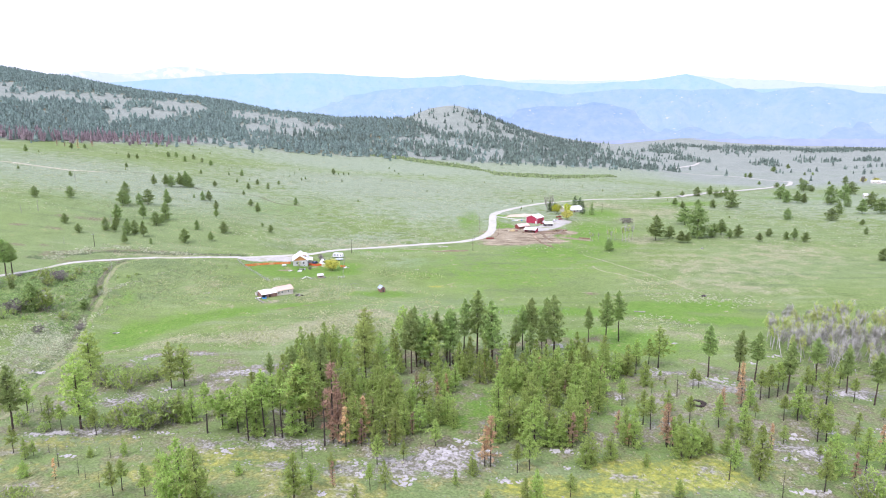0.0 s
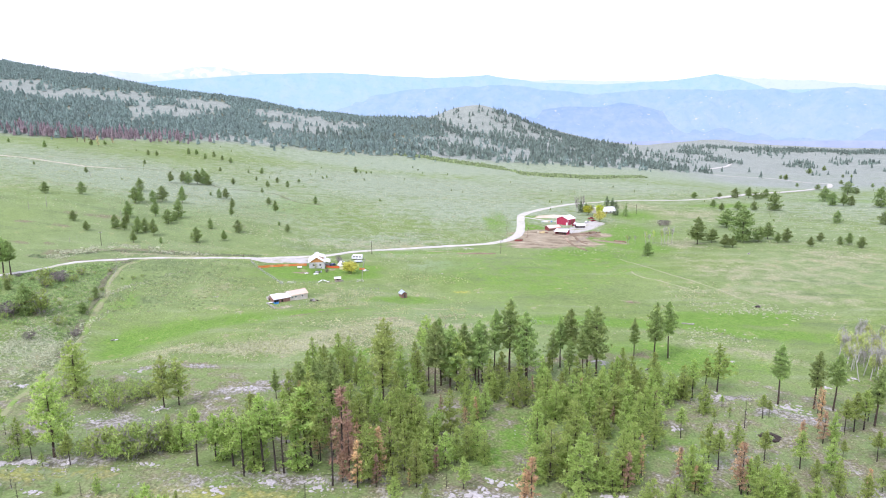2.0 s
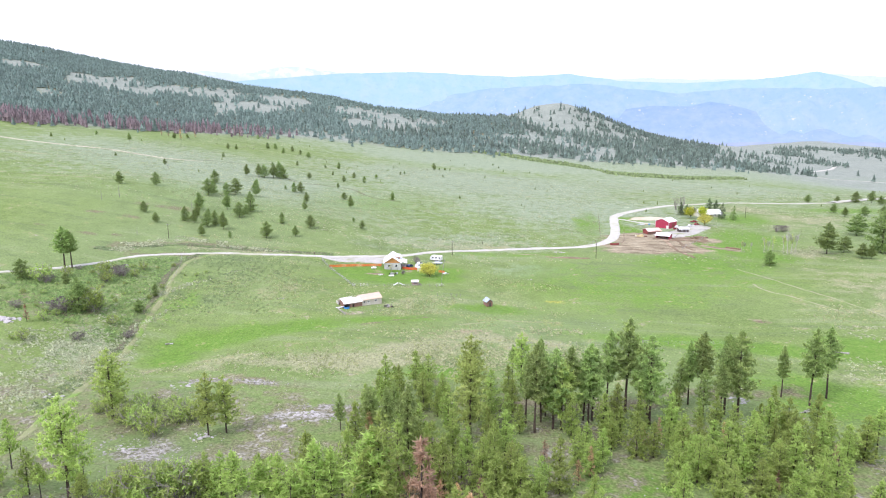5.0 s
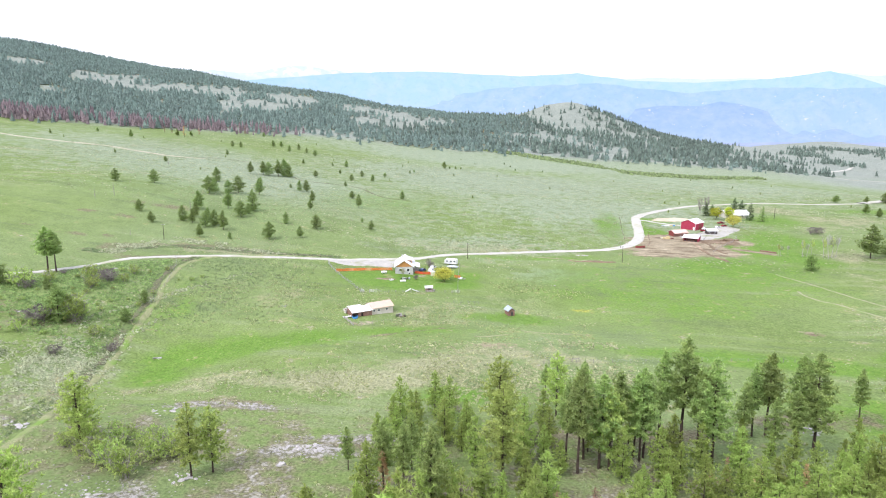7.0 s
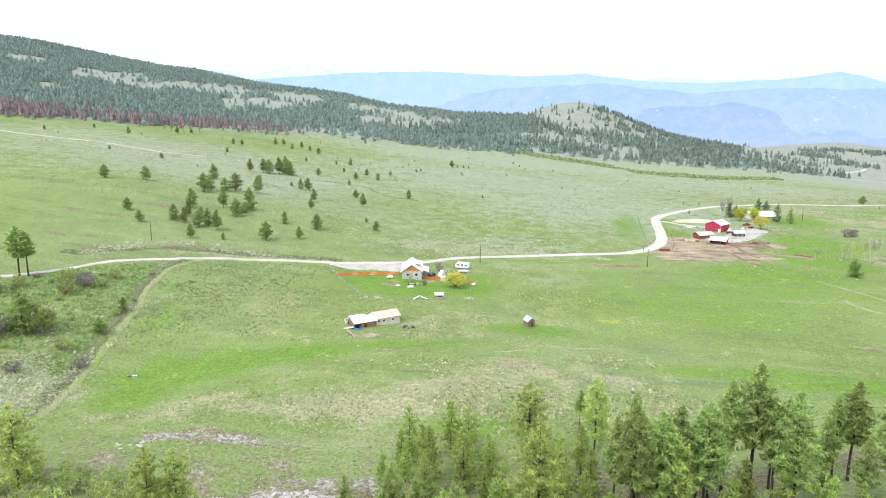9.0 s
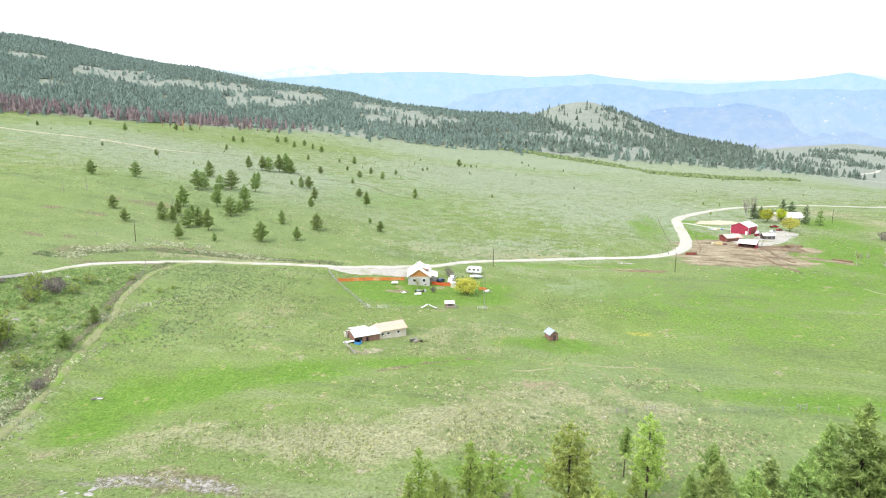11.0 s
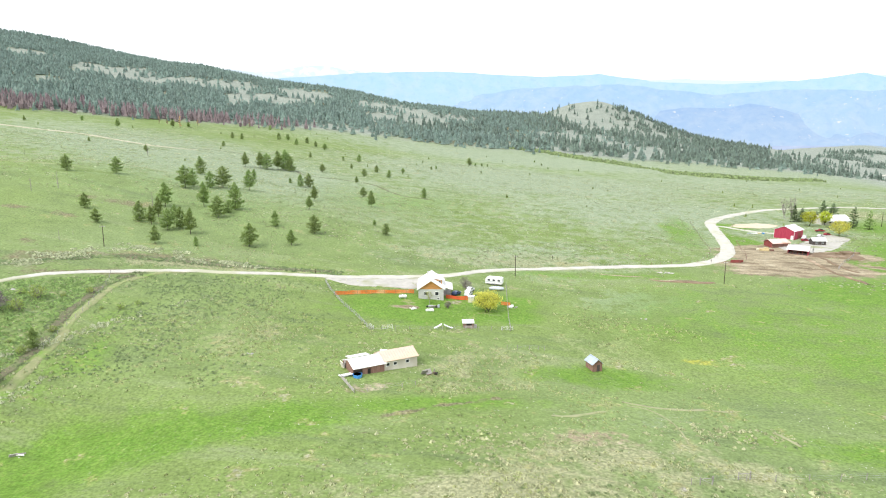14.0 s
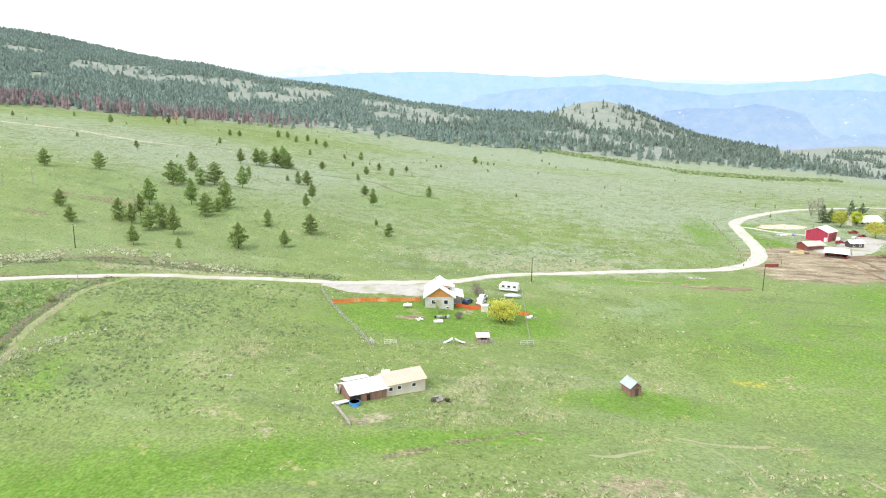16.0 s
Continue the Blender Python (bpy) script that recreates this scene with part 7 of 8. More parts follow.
for s, zz in ((-1, 2.35), (1, 2.5)):
    roof_plane(open_shed, s * 4.9, zz, 0, 3.9, -4.8, 4.8, M["white_metal"], 0.12, 0.9, pose(0, 0, 0, 0, 0, 90))

tan_shed = thing("stable", "low board stable with a rusty pale roof", "stable", pose(64.8, 526, gz(65, 524) - 0.1, 0, 0, 24))
for y in (-2.9, 2.9):
    part("wall", box(9.8, 0.2, 2.8, 0, y, -0.4), M["old_wood"] if y < 0 else M["dark_red"], tan_shed)
for x in (-4.8, 4.8):
    g = poly_prism([(-2.8, -0.4), (2.8, -0.4), (2.8, 2.4), (0, 3.7), (-2.8, 2.4)], -0.1, 0.1)
    bmesh.ops.transform(g, matrix=pose(x, 0, 0, 0, 0, 90), verts=g.verts)
    part("end_wall", g, M["dark_red"], tan_shed)
for s in (-1, 1):
    roof_plane(tan_shed, s * 4.2, 2.05, 0, 3.75, -5.4, 5.4, M["rust_roof"], 0.12, 0.9, pose(0, 0, 0, 0, 0, 90))
for i in range(5):
    part("post", box(0.16, 0.16, 2.4, -4.6 + i * 2.3, -4.0, -0.4), M["old_wood"], tan_shed)

cabin = thing("dark_cabin", "small dark cabin with a white roof", "cabin", pose(87.5, 535.5, gz(87, 534) - 0.1, 0, 0, 100))
shell(cabin, 4.0, 6.6, 2.4, 3.6, M["dark_wall"], M["dark_wall"], 0.5)
gable_roof(cabin, 4.0, 6.6, 2.4, 3.6, M["white_metal"], 0.4, 0.6)
for y in (-1.6, 1.4):
    window(cabin, 0.8, 0.9, -2.0, y, 0.9, -90)

farm = thing("farmhouse", "long low farmhouse with a white roof among trees", "house", pose(124, 622, gz(123, 617) - 0.1, 0, 0, 107))
shell(farm, 10.5, 19, 3.0, 5.4, M["pale_wall"], M["pale_wall"], 1.0)
gable_roof(farm, 10.5, 19, 3.0, 5.4, M["white_metal"], 0.7, 0.9)
for y in (-7, -3.5, 3.5, 7):
    window(farm, 1.4, 1.1, -5.25, y, 1.1, -90)
part("door", box(0.1, 1.0, 2.1, -5.3, 0, 0), M["dark_red"], farm, "dark red front door")
for y in (-6, -2, 2, 6):
    part("porch_post", box(0.14, 0.14, 2.5, -7.2, y, -0.2), M["trim"], farm)
part("porch_roof", roof_slab(-7.6, 2.4, -5.2, 3.1, -8, 8, 0.1), M["white_metal"], farm)


# ---- yard of the house by the road ----
def at(x, y, rz=0.0, lift=0.0):
    return pose(x, y, gz(x, y) + lift, 0, 0, rz)


def posts_along(root, pts, gap, h, mat, r=0.06, name="post"):
    c = catmull(pts, gap)
    base = np.array(root.matrix_world.translation)
    for x, y in c:
        part(name, cyl(r, h + 0.4, x - base[0], y - base[1], gz(x, y) - base[2] - 0.4, 6), mat, root)
    return c


def rail_along(root, pts, z, mat, r=0.025, step=3.0, name="wire"):
    """One unbroken wire or board that follows the land."""
    base = np.array(root.matrix_world.translation)
    c = catmull(pts, step)
    rows = np.array([[x, y, gz(x, y) + z] for x, y in c]) - base
    d = np.gradient(rows, axis=0)
    d /= np.linalg.norm(d, axis=1)[:, None]
    side = np.stack([-d[:, 1], d[:, 0], 0 * d[:, 0]], 1)
    V = np.stack([rows + side * r * u + np.array([0, 0, r * w]) for u, w in ((1, 0), (0, 1), (-1, 0), (0, -1))], 1)
    n = len(rows)
    ids = np.arange(4 * n).reshape(n, 4)
    Fq = np.stack([ids[:-1], np.roll(ids[:-1], -1, 1), np.roll(ids[1:], -1, 1), ids[1:]], -1).reshape(-1, 4).tolist()
    Fq += [ids[0].tolist()[::-1], ids[-1].tolist()]
    part(name, mesh_of(name, V.reshape(-1, 3), Fq, mat), None, root)


def netting(name, pts, h, mat, label):
    """Plastic snow fence: a slack thin band on stakes, with horizontal slats."""
    x0, y0 = pts[0]
    root = thing(name, label, "fence", at(x0, y0))
    c = catmull(pts, 1.0)
    base = np.array(root.matrix_world.translation)
    rows = np.array([[x, y, gz(x, y)] for x, y in c]) - base
    for k in range(5):
        sag = 0.05 * np.sin(np.arange(len(c)) * 1.3 + k) + 0.08 * np.abs(np.sin(np.arange(len(c)) * 0.52))
        lo = 0.08 + k * h / 5
        V = np.concatenate([rows + np.column_stack([0 * sag, 0 * sag - 0.015, lo - sag]), rows + np.column_stack([0 * sag, 0 * sag - 0.015, lo + h / 5 * 0.86 - sag]),
                            rows + np.column_stack([0 * sag, 0 * sag + 0.015, lo - sag]), rows + np.column_stack([0 * sag, 0 * sag + 0.015, lo + h / 5 * 0.86 - sag])])
        n = len(c)
        Fq = []
        for i in range(n - 1):
            Fq += [(i, i + 1, n + i + 1, n + i), (2 * n + i + 1, 2 * n + i, 3 * n + i, 3 * n + i + 1), (n + i, n + i + 1, 3 * n + i + 1, 3 * n + i), (i + 1, i, 2 * n + i, 2 * n + i + 1)]
        part("band", mesh_of("band", V, Fq, mat), None, root)
    posts_along(root, pts, 3.0, h + 0.2, M["old_wood"], 0.04, "stake")
    return root


netting("snow_fence", [(-114, 366.4), (-108, 371), (-100, 375.5), (-91, 380.2)], 1.25, M["orange"], "orange plastic snow fence on wooden stakes")
netting("snow_fence", [(-80, 379.6), (-76, 380.2), (-71.5, 381.2)], 1.2, M["redfence"], "red-orange plastic netting fence beside the house")
netting("snow_fence", [(-61.5, 379.6), (-58.4, 379.6)], 1.1, M["orange"], "short orange plastic fence by the willow")


def wire_fence(pts, label, gap=3.0, h=1.3, mat=None, wires=(0.5, 0.9, 1.25), group="wire fences", thick=0.008):
    root = thing("wire_fence", label, "fence", at(*pts[0]), group)
    posts_along(root, pts, gap, h, mat or M["grey_wood"], 0.07)
    for z in wires:
        rail_along(root, pts, z, M["steel"], thick)
    return root


wire_fence([(-122, 379), (-114, 366), (-104, 353), (-94.5, 341)], "grey wire mesh fence along the yard", 1.8, 1.3, None, (0.15, 0.4, 0.65, 0.9, 1.2), thick=0.022)
wire_fence([(-94, 341), (-84, 344.8), (-72, 350), (-56.5, 356.5)], "thin wire fence along the lower yard", 3.2)
wire_fence([(-56.3, 356.6), (-58, 368), (-60, 385), (-62.2, 405)], "pale post and wire fence along the yard", 2.0, 1.3, M["grey_wood"], thick=0.012)
wire_fence([(-184, 352), (-178, 342), (-170, 322), (-163, 300)], "old leaning wire fence along the track", 4.0)
wire_fence([(-56, 342), (-50, 343.5), (-46, 344.5)], "few leaning posts of an old fence", 3.5)
wire_fence([(-19, 279.5), (-9, 284), (8, 289), (22, 293), (40, 297), (60, 300)], "old wire fence below the meadow", 4.5)
for gx0, gy0, rot in ((-16.4, 280.4, 18), (-9.3, 284.3, 18), (27, 295.2, 14)):
    brace = thing("fence_brace", "grey wooden fence brace in the grass", "fence", at(gx0, gy0, rot), "fence braces")
    for px in (-1.1, 1.1):
        part("post", cyl(0.1, 1.9, px, 0, -0.4, 8), M["grey_wood"], brace)
    part("rail", cyl(0.06, 2.2, -1.1, 0, 1.15, 8, ry=90), M["grey_wood"], brace)
    part("diagonal", box(2.4, 0.05, 0.05, 0, 0, 0.6, ry=26), M["grey_wood"], brace)


def pipe_gate(x, y, rz, w=3.2, label="white pipe gate standing in the yard"):
    root = thing("pipe_gate", label, "gate", at(x, y, rz), "white gates")
    for z in (0.25, 0.7, 1.15):
        part("rail", cyl(0.03, w, -w / 2, 0, z, 8, ry=90), M["white"], root)
    for i, px in enumerate((-w / 2, 0, w / 2)):
        part("upright", cyl(0.045, 1.35, px, 0, -0.2, 8), M["white"], root)
    return root


pipe_gate(-94.6, 342.6, -50, 2.6, "white pipe gate at the yard corner")
pipe_gate(-90.2, 343.4, 22, 3.0)
pipe_gate(-57.4, 357.0, 14, 3.4, "white pipe gate at the lower fence")

# propane tank
tank = thing("propane_tank", "white horizontal propane tank on short legs", "gas tank", at(-93.1, 372.8, 20))
b = cyl(0.5, 2.2, -1.1, 0, 0.75, 16, ry=90)
cyl(0.5, 0.22, 1.1, 0, 0.75, 16, 0.24, ry=90, bm=b)
cyl(0.5, 0.22, -1.1, 0, 0.75, 16, 0.24, ry=-90, bm=b)
part("tank", b, M["white"], tank)
part("dome", cyl(0.18, 0.25, 0, 0, 1.2, 12), M["white"], tank)
for x in (-0.7, 0.7):
    part("leg", box(0.15, 0.7, 0.45, x, 0, -0.1), M["steel"], tank)


def hoop(x, y, rz, label="curved white plastic panel lying in the grass"):
    root = thing("bent_panel", label, "panel", at(x, y, rz), "bent panels")
    out = [(2.7 * u, 1.25 * (1 - u) ** 1.4 + 0.06) for u in np.linspace(0, 1, 10)]
    inn = [(2.6 * u, 1.1 * (1 - u) ** 1.4 - 0.03) for u in np.linspace(1, 0, 10)]
    part("panel", poly_prism(out + inn, -0.45, 0.45), M["white"], root)


hoop(-75.2, 350.3, 20)
hoop(-75.8, 350.3, 200)

# coop
coop = thing("chicken_coop", "small board coop with a white lean roof", "coop", pose(-68.7, 354.6, gz(-68.7, 354) + 0.05, 0, 0, 14))
for y in (-0.9, 0.9):
    part("wall", box(3.0, 0.08, 1.7, 0, y, -0.2), M["old_wood"], coop)
for x in (-1.46, 1.46):
    part("wall", box(0.08, 1.72, 1.9, x, 0, -0.2), M["old_wood"], coop)
part("roof", box(3.5, 2.5, 0.08, 0, 0, 1.75, rx=12), M["white_metal"], coop, "white sheet roof")
# dark slab on the front wall in place of the shade within
part("opening", box(1.6, 0.04, 0.7, 0.2, -0.95, 0.8), M["dark"], coop)
for i in range(8):
    part("slat", box(0.2, 0.03, 0.9, -1.35 + i * 0.38, -0.97, -0.1), M["grey_wood"], coop)
part("run", box(0.9, 1.0, 0.8, 2.1, 0, -0.1), M["grey_wood"], coop)

privy = thing("garden_shed", "small cream garden shed with a flat roof", "shed", pose(-71.4, 379.4, gz(-71.4, 379) + 0.05, 0, 0, 12))
part("body", box(2.0, 1.6, 1.9, 0, 0, -0.1), M["cream"], privy)
part("roof", box(2.4, 2.0, 0.12, 0, 0, 1.82, rx=5), M["white_metal"], privy)
for i in range(4):
    part("batten", box(0.06, 0.04, 1.85, -0.75 + i * 0.5, -0.82, -0.1), M["trim"], privy)
part("door", box(0.7, 0.05, 1.6, 0.25, -0.83, 0.0), M["pale_wall"], privy)


def wheel(root, x, y, z, r, w=0.22):
    b = cyl(r, w, x, y - w / 2, z + r, 14, rx=-90)
    ty = part("wheel", b, M["rubber"], root)
    part("rim", cyl(r * 0.55, w + 0.04, x, y - w / 2 - 0.02, z + r, 10, rx=-90), M["steel"], ty)


def travel_trailer(x, y, rz):
    root = thing("travel_trailer", "white travel trailer parked beside the road", "camper", at(x, y, rz))
    prof = [(-3.1, 0.55), (3.0, 0.55), (3.1, 1.0), (3.0, 2.75), (2.6, 2.9), (-2.5, 2.9), (-3.1, 2.45), (-3.25, 1.4)]
    part("body", poly_prism(prof, -1.2, 1.2), M["white"], root)
    part("stripe", box(6.1, 0.02, 0.25, 0, -1.212, 1.15), M["silver"], root)
    for px in (-1.8, 0.1, 2.0):
        part("window", box(0.9, 0.03, 0.6, px, -1.215, 1.6), M["glass"], root)
    part("door", box(0.65, 0.03, 1.8, 1.1, -1.215, 0.7), M["trim"], root)
    for px in (-0.4, 0.5):
        for py in (-1.1, 1.1):
            wheel(root, px, py, 0, 0.34)
    part("tow_bar", box(1.3, 0.12, 0.12, -3.8, 0, 0.5), M["steel"], root)
    for px in (-1.0, 1.5):
        part("roof_vent", box(0.5, 0.5, 0.15, px, 0, 2.88), M["trim"], root)
    return root


travel_trailer(-66.4, 404.2, -10)
cover = thing("covered_boat", "boat under a silver tarpaulin beside the trailer", "boat", at(-64.8, 397.2, 4))
hb = bmesh.new()
bmesh.ops.create_uvsphere(hb, u_segments=20, v_segments=10, radius=1)
for v in hb.verts:
    v.co = Vector((v.co.x * 2.8, v.co.y * 1.05 * (1 - 0.35 * max(0, v.co.x)), max(v.co.z, -0.45) * 0.75 + 0.75 + 0.08 * noise.noise(v.co * 4)))
part("hull_cover", hb, M["silver"], cover)
part("trailer_frame", box(5.0, 0.9, 0.15, -0.2, 0, 0.28), M["steel"], cover)
for s in (-0.95, 0.95):
    wheel(cover, -0.6, s, 0, 0.3)


def vehicle(x, y, rz, paint, label, kind="car", pickup=False, group="parked vehicles"):
    root = thing(kind, label, "car" if not pickup else "pickup truck", at(x, y, rz), group)
    if pickup:
        prof = [(-2.6, 0.5), (2.6, 0.5), (2.65, 1.0), (1.5, 1.12), (0.9, 1.75), (-0.5, 1.78), (-0.7, 1.15), (-2.6, 1.12)]
        cab = [(1.35, 1.14), (0.86, 1.66), (-0.42, 1.68), (-0.5, 1.14)]
    else:
        prof = [(-2.1, 0.4), (2.1, 0.4), (2.15, 0.85), (1.1, 1.0), (0.45, 1.42), (-1.1, 1.45), (-1.95, 1.0), (-2.15, 0.85)]
        cab = [(0.95, 1.0), (0.42, 1.36), (-1.05, 1.38), (-1.6, 1.0)]
    bd = poly_prism(prof, -0.85, 0.85)
    bmesh.ops.bevel(bd, geom=bd.edges[:], offset=0.06, segments=2, affect="EDGES")
    part("body", bd, paint, root)
    for s in (-0.857, 0.857):
        part("side_window", poly_prism(cab, s - 0.006, s + 0.006), M["glass"], root)
    sx = 1.18 if pickup else 0.76
    part("windscreen", box(0.04, 1.4, 0.6, sx + 0.06, 0, 1.16 if pickup else 0.95, ry=-48), M["glass"], root)
    for s in (-0.55, 0.55):
        part("headlight", box(0.06, 0.3, 0.15, 2.66 if pickup else 2.14, s, 0.75), M["trim"], root)
    for px in ((-1.6, 1.6) if pickup else (-1.3, 1.3)):
        for py in (-0.82, 0.82):
            wheel(root, px, py, 0, 0.36 if pickup else 0.31)
    return root


vehicle(-73.6, 390.5, 75, M["car_white"], "white pickup parked behind the house", "pickup_truck", True)
vehicle(-73.4, 386.2, 80, M["car_white"], "white car parked behind the house")
vehicle(-77.4, 385.2, 70, M["car_blue"], "dark blue car parked by the porch")
vehicle(86.9, 553.4, 60, M["car_white"], "white pickup parked by the red barn", "pickup_truck", True)
vehicle(104.9, 582.5, 10, M["car_red"], "dark red pickup parked in the farmyard", "pickup_truck", True)
vehicle(104, 569, 30, M["car_red"], "dark red car parked in the farmyard")
vehicle(98, 562, 40, M["car_white"], "white car parked in the farmyard")
vehicle(85, 545.5, 5, M["car_red"], "dark red car parked by the dark cabin")


# white and grey clutter in the yard
def clutter(name, x, y, rz, rows, label, cat):
    """rows: w, d, h, x, y, z, tilt, material."""
    root = thing(name, label, cat, at(x, y, rz))
    for i, (w, d, h, px, py, pz, tilt, mat) in enumerate(rows):
        part("piece", box(w, d, h, px, py, pz, rx=tilt, rz=13 * i, bev=min(w, d, h) * 0.15), M[mat], root)
    return root


clutter("white_skiff", -82.4, 365.0, 15, [(2.6, 1.1, 0.5, 0, 0, 0, 0, "white"), (2.2, 0.7, 0.2, 0.1, 0, 0.42, 4, "trim")], "white upturned skiff lying on the lawn", "boat")
clutter("scrap_heap", -82.2, 368.4, 10, [(1.6, 1.0, 0.7, -0.6, 0, 0, 12, "steel"), (1.2, 0.8, 0.6, 0.9, 0.3, 0, -9, "dark_wall"), (1.5, 0.2, 0.9, 0.2, -0.5, 0, 30, "grey_wood"), (0.7, 0.7, 0.9, 1.9, 0.1, 0, 5, "silver"), (0.8, 0.5, 0.5, -1.7, 0.3, 0, 0, "rubber")], "dark heap of machine parts on the lawn", "scrap")
clutter("fire_ring", -87.7, 364.4, 0, [(0.7, 0.4, 0.4, 0.8, 0, 0, 0, "trim"), (0.7, 0.4, 0.4, -0.8, 0.1, 0, 8, "pale_wall"), (0.7, 0.4, 0.4, 0, 0.7, 0, 0, "trim"), (0.8, 0.4, 0.35, 0, -0.7, 0, -8, "trim")], "ring of pale stones on the lawn", "fire ring")
clutter("debris_heap", -58.2, 377.5, 25, [(1.2, 0.9, 0.6, 0, 0, 0, 10, "trim"), (0.9, 0.7, 0.8, 0.8, 0.6, 0, -15, "white"), (1.6, 0.2, 0.3, 1.7, -0.4, 0, 0, "grey_wood"), (0.6, 0.5, 0.4, -0.7, 0.6, 0, 0, "silver")], "heap of white debris by the fence", "debris")
clutter("broken_frame", -72.8, 315.6, 30, [(1.6, 0.15, 1.5, -0.5, 0, 0, 38, "grey_wood"), (1.5, 0.15, 1.3, 0.5, 0.2, 0, -35, "grey_wood"), (2.6, 0.2, 0.2, 1.2, 0.1, 0, 0, "old_wood"), (0.2, 0.2, 1.2, 2.0, 0.4, 0, 20, "grey_wood"), (1.0, 0.6, 0.4, 2.2, -0.4, 0, 0, "dark")], "collapsed grey wooden frame beside the shed", "wreck")
clutter("white_sheet_stack", -90.6, 308.6, 40, [(3.2, 1.5, 0.12, 0, 0, 0.25, -6, "white_metal"), (2.8, 1.3, 0.1, 0.2, 0.1, 0.1, 0, "white_metal")], "white roofing sheets lying by the shed", "sheets")
drum = thing("water_trough", "round blue plastic water trough by the shed", "trough", at(-87.9, 309.2))
part("tub", cyl(1.05, 0.75, 0, 0, -0.05, 20, 1.12), M["blue"], drum)
part("water", cyl(1.0, 0.04, 0, 0, 0.66, 20), M["glass"], drum)
clutter("plank_stack", -92.6, 313.6, 112, [(2.4, 0.3, 1.6, 0, 0, 0, 12, "grey_wood"), (2.4, 0.2, 1.3, 0, 0.6, 0, -8, "pale_wall"), (1.4, 0.4, 0.5, 0.3, -0.5, 0, 0, "old_wood")], "old planks leaning by the shed end", "planks")
clutter("white_crate", -86.2, 325.4, 20, [(1.9, 1.3, 0.6, 0, 0, 0.2, 8, "white"), (1.5, 1.0, 0.3, 0, 0, 0, 0, "grey_wood")], "white crate behind the shed", "crate")
clutter("white_stones", -83.2, 326.8, 0, [(0.9, 0.6, 0.4, 0, 0, 0, 0, "trim"), (0.6, 0.5, 0.35, 0.7, 0.1, 0, 10, "trim")], "white stones behind the shed", "stones")
pen = thing("shed_pen", "old board pen wall below the shed", "fence", at(-91, 306.5))
posts_along(pen, [(-91.2, 307), (-88.6, 304), (-86, 301)], 1.3, 1.0, M["grey_wood"], 0.08)
for z in (0.2, 0.5, 0.8):
    rail_along(pen, [(-91.2, 307), (-88.6, 304), (-86, 301)], z, M["grey_wood"], 0.09, 1.5, "board")
wire_fence([(-86, 301), (-80, 304.5), (-74, 309)], "low wire fence below the shed", 2.6, 1.0)

# trees and shrubs of the yard and the farm
willow = broadleaf(901, 6.8, 0.8, 5.2, 1.05, (M["bark"], M["willow"]), "willow_tree", 1700, 0.42, 3, 6)
willow.matrix_world = at(-65.2, 371.5, 0, -0.1)
tagged(willow, "round golden-yellow willow tree in the yard", "willow tree")
lawn_tree = broadleaf(902, 4.8, 1.4, 1.4, 1.0, (M["grey_twig"], M["aspen"]), "young_tree", 110, 0.26, 1, 5, 0.2, 2)
lawn_tree.matrix_world = at(-84, 371.6, 0, -0.1)
tagged(lawn_tree, "thin young tree with fresh yellow-green leaves", "tree")
for n, (x, y, h, r, lab) in enumerate(((-77.6, 369.6, 2.4, 1.5, "round reddish-brown bare shrub on the lawn"), (-76.4, 396, 4.2, 2.2, "grey leafless shrub behind the house"), (-74.8, 393, 3.4, 2.0, "grey twiggy shrub behind the house"))):
    s = broadleaf(910 + n, h, 0.3, r, 1.05, (M["grey_twig"], M["shrub_dull"]), "shrub", 150, 0.3, 5, 5)
    s.matrix_world = at(x, y, 40 * n, -0.1)
    tagged(s, lab, "shrub")
for n, (x, y, h, r, mat, lab) in enumerate(((106.6, 606, 10, 5.6, "lime", "bright lime-yellow tree by the farmhouse"), (118, 613, 9.5, 4.4, "lime", "lime-yellow tree before the farmhouse"), (109, 566, 10, 6.4, "willow", "broad golden willow tree in the farmyard"),
                                            (103, 640, 14, 3.2, "haze_twig", "tall bare grey tree behind the barn"), (108, 644, 15, 3.0, "haze_twig", "tall bare grey tree behind the barn"))):
    s = broadleaf(920 + n, h, 1.4, r, 1.0, (M["grey_twig"] if mat == "haze_twig" else M["bark"], M[mat]), "garden_tree", 1100 if mat != "haze_twig" else 200, 0.5, 1, 6, 0.05, 3)
    s.matrix_world = at(x, y, 50 * n, -0.1)
    tagged(s, lab, "tree")
for n, (x, y, h) in enumerate(((103, 622, 11), (108, 624, 9), (137, 671, 10), (141, 664, 9), (131, 605, 13), (139, 602, 11.5))):
    s = pine(930 + n, h, 0.04, 3.4, 16, (M["bark"], M["spruce"] if n != 5 else M["pine_field"]), "spruce_tree", fill=1.1, size=0.6, foot=0.8, power=1.3)
    s.matrix_world = at(x, y, 33 * n, -0.1)
    tagged(s, "dark green spruce by the farmhouse" if n not in (5,) else "olive green pine by the farmhouse", "spruce tree", "farm conifers")

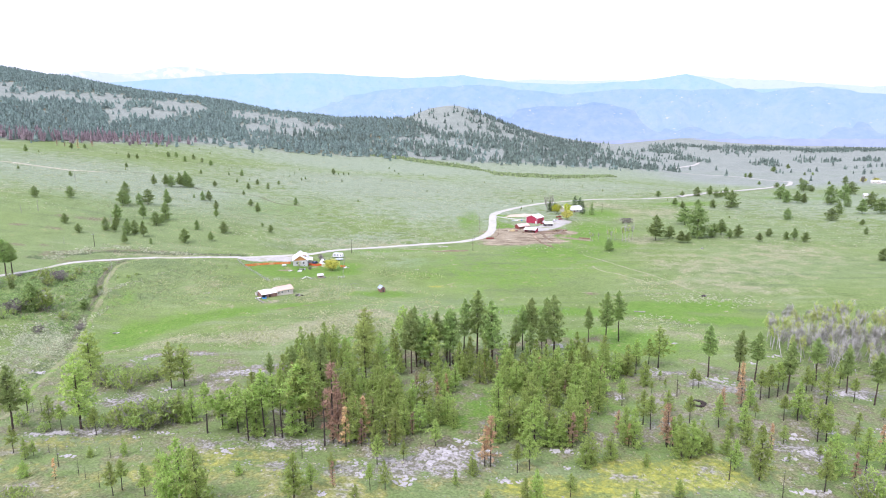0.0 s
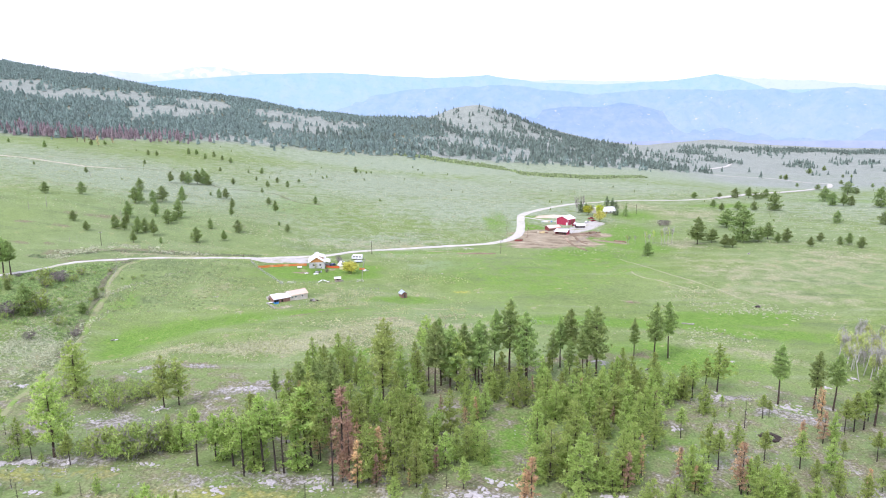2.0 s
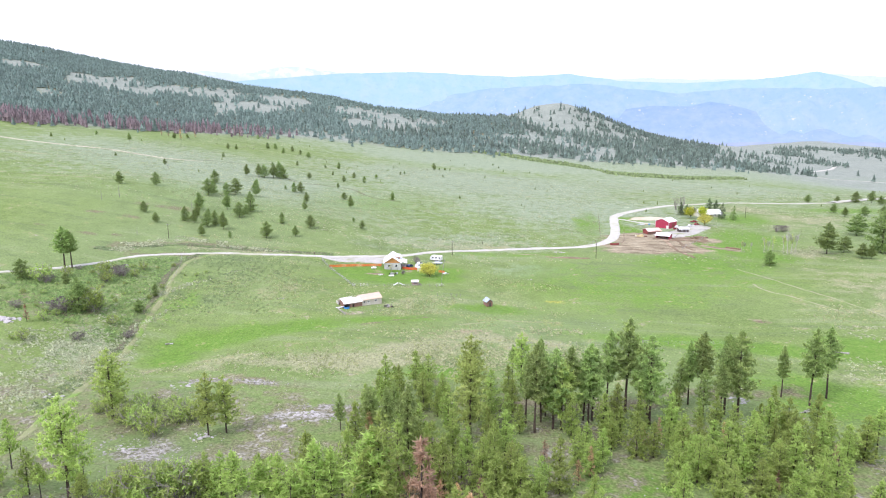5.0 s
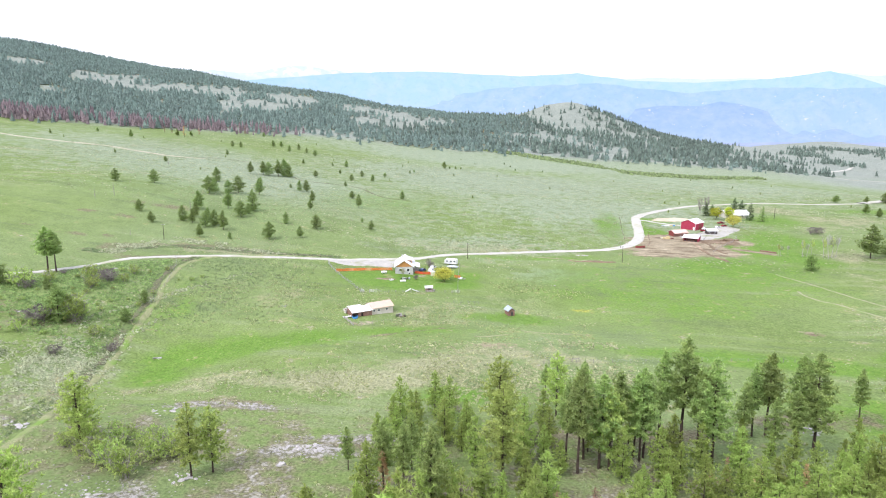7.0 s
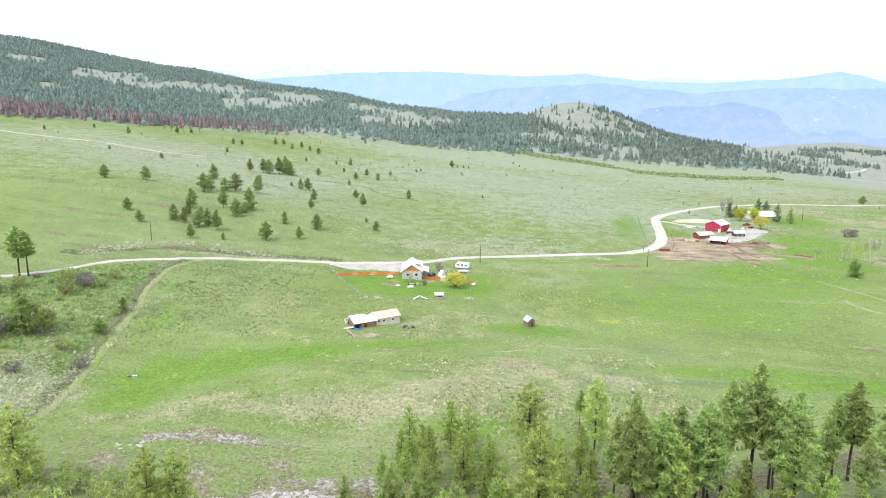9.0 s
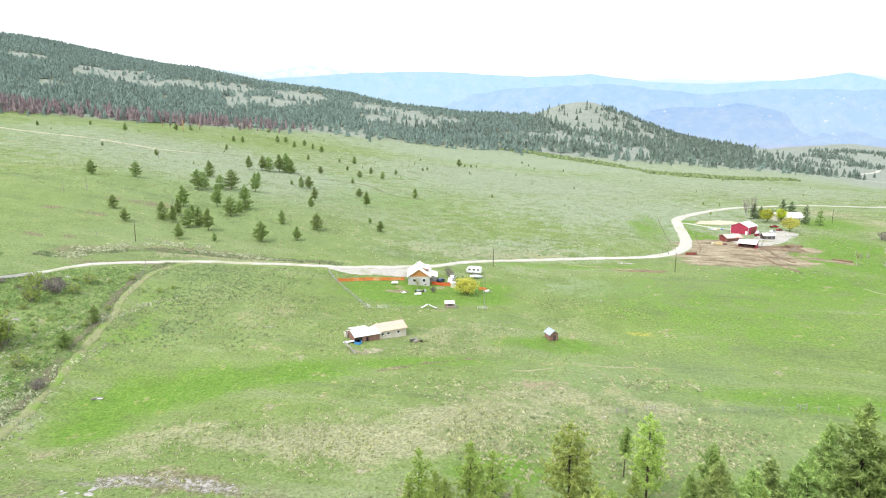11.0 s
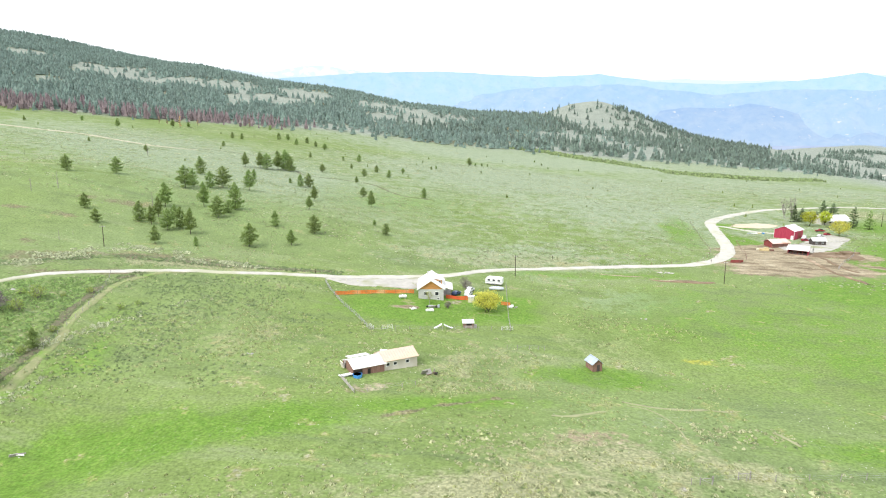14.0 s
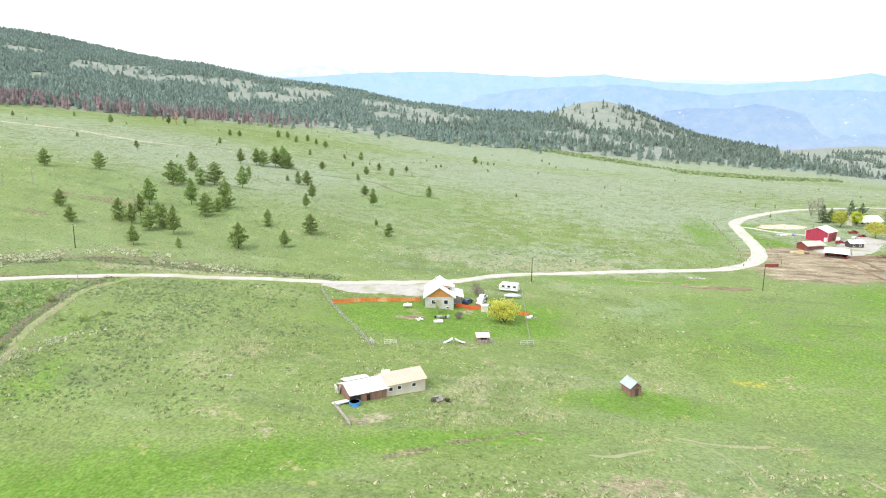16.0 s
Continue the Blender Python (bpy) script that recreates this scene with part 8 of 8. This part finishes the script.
# hamlet far over the plain
for n, (x, y, h, r, mat, lab) in enumerate(((752, 1165, 9, 7, "willow", "broad golden willow in the far hamlet"), (741, 1115, 9, 8, "willow", "golden willow in the far hamlet"), (722, 1120, 13, 3.5, "haze_twig", "tall bare grey tree in the far hamlet"))):
    s = broadleaf(940 + n, h, 1.4, r, 1.0, (M["bark"], M[mat]), "garden_tree", 420, 0.8, 1, 6, 0.05, 3)
    s.matrix_world = at(x, y, 50 * n, -0.1)
    tagged(s, lab, "tree", "trees of the hamlet")
for n, (x, y, w, d, rz) in enumerate(((730, 1098, 9, 14, 60), (712, 1056, 8, 11, 100), (507, 776, 4, 7, 80))):
    cottage = thing("cottage", "small white cottage with a pale roof far off", "cottage", at(x, y, rz), "far cottages")
    shell(cottage, w, d, 2.8, 4.6, M["pale_wall"], M["pale_wall"], 1.2)
    gable_roof(cottage, w, d, 2.8, 4.6, M["white_metal"], 0.5)
    for wy in (-d / 4, d / 4):
        window(cottage, 1.2, 1.0, -w / 2, wy, 1.0, -90)

# farm fences and clutter
wire_fence([(47, 531), (44.5, 512), (43, 496), (40, 484), (36, 479)], "post and wire fence along the barnyard", 3.0, 1.4, M["old_wood"])
wire_fence([(75, 474), (83, 489), (90, 500), (97, 514), (100, 522)], "weathered board fence round the mud yard", 2.2, 1.5, M["grey_wood"], (0.4, 0.8, 1.2), "barnyard fences")
wire_fence([(-25, 452.5), (0, 463.5), (17, 473), (29, 489)], "roadside post and wire fence", 4.5, 1.2, M["old_wood"])
wire_fence([(20, 478), (28, 500), (30, 530), (32, 560), (34, 590)], "pasture fence beside the road", 5.0, 1.2, M["old_wood"])
clutter("corral_panels", 34.5, 479, 12, [(4.6, 0.3, 1.3, 0, 0, 0, 0, "dark_red"), (2.4, 0.3, 1.1, 2.6, 0.5, 0, 10, "dark_red")], "rusty corral panels at the road corner", "panels")
clutter("hay_stack", 55.2, 511, -8, [(4.2, 1.6, 0.9, 0, 0, 0, 0, "hay"), (2.2, 1.2, 0.7, 0.8, 0.1, 0.85, 3, "hay"), (1.8, 1.4, 0.8, 3.4, 0.6, 0, 0, "old_wood"), (1.2, 1.2, 0.8, -2.8, 0.5, 0, 4, "cream")], "stack of straw bales and pallets", "hay")
clutter("lumber_heap", 64, 563, 10, [(3.5, 1.2, 0.7, 0, 0, 0, 0, "trim"), (2.2, 1.0, 0.6, 3.0, 0.8, 0, 5, "hay"), (2.6, 0.8, 0.5, -2.4, 1.0, 0, -4, "silver"), (1.0, 1.0, 0.8, 5.2, 0.2, 0, 0, "blue")], "heap of pale lumber beside the barn", "lumber")
clutter("manure_heap", 93, 513, 25, [(6.5, 3.5, 1.4, 0, 0, -0.3, 4, "mud"), (4.0, 2.6, 1.1, 4.2, -1.0, -0.3, -5, "mud"), (3.5, 2.4, 1.0, -3.8, 0.8, -0.3, 3, "mud")], "brown manure heap in the barnyard", "heap")
clutter("log_pile", 106, 479, -34, [(9.0, 0.9, 0.7, 0, 0, 0, 0, "old_wood"), (5.0, 0.8, 0.6, -2, 0.8, 0, 6, "mud")], "dark log pile below the barnyard", "logs")
clutter("driftwood", -140.5, 267.3, 10, [(2.6, 0.25, 0.25, 0, 0, 0.1, 12, "trim"), (1.8, 0.2, 0.2, 0.4, 0.4, 0.2, -14, "grey_wood"), (1.5, 0.2, 0.6, -0.5, -0.2, 0, 20, "grey_wood")], "bleached dead branches in the grass", "branches")
clutter("bleached_log", 92.8, 297, -18, [(5.0, 0.4, 0.4, 0, 0, 0, 0, "grey_wood"), (1.2, 0.3, 0.3, 2.2, 0.5, 0.1, 10, "grey_wood")], "bleached log lying on the green slope", "log")
clutter("stone_heap", 133.6, 323.4, 10, [(1.8, 1.2, 1.0, 0, 0, -0.1, 8, "dark_wall"), (1.2, 1.0, 0.7, 1.2, 0.4, -0.1, -10, "grey_wood")], "dark stump among the sage", "stump")
clutter("grey_boulder", 179.1, 441.9, 30, [(1.5, 1.1, 0.8, 0, 0, -0.2, 8, "rock"), (0.9, 0.8, 0.6, 1.4, 0.6, -0.1, -6, "rock")], "pale boulder in the dry field", "boulder")
clutter("fallen_logs", 62, 243, 20, [(4.0, 0.3, 0.3, 0, 0, 0, 0, "grey_wood"), (3.0, 0.25, 0.25, 1.0, 0.8, 0.1, 10, "grey_wood"), (2.6, 0.3, 0.3, -1.5, -0.6, 0, 0, "dark")], "grey fallen logs under the pines", "logs")


def power_pole(x, y, h, label="wooden power pole beside the road"):
    root = thing("power_pole", label, "pole", at(x, y, 20), "power poles")
    part("pole", cyl(0.16, h + 0.5, 0, 0, -0.5, 10, 0.1), M["bark"], root)
    part("crossarm", box(1.8, 0.1, 0.12, 0, -0.12, h - 0.7), M["grey_wood"], root)
    for x0 in (-0.8, 0, 0.8):
        part("insulator", cyl(0.05, 0.15, x0, -0.12, h - 0.58, 8), M["trim"], root)


for x, y, h in ((-60, 419.5, 8.5), (20.4, 436.5, 9), (-204.5, 376, 8), (152, 617, 9)):
    power_pole(x, y, h)
for x, y, h in ((-128.4, 385.8, 1.6), (-46.5, 457.3, 1.5), (23.4, 475.8, 1.5)):
    root = thing("marker_post", "short wooden marker post by the road", "post", at(x, y), "marker posts")
    part("post", cyl(0.12, h + 0.4, 0, 0, -0.4, 8), M["bark"], root)
    part("cap", cyl(0.13, 0.08, 0, 0, h, 8, 0.05), M["trim"], root)
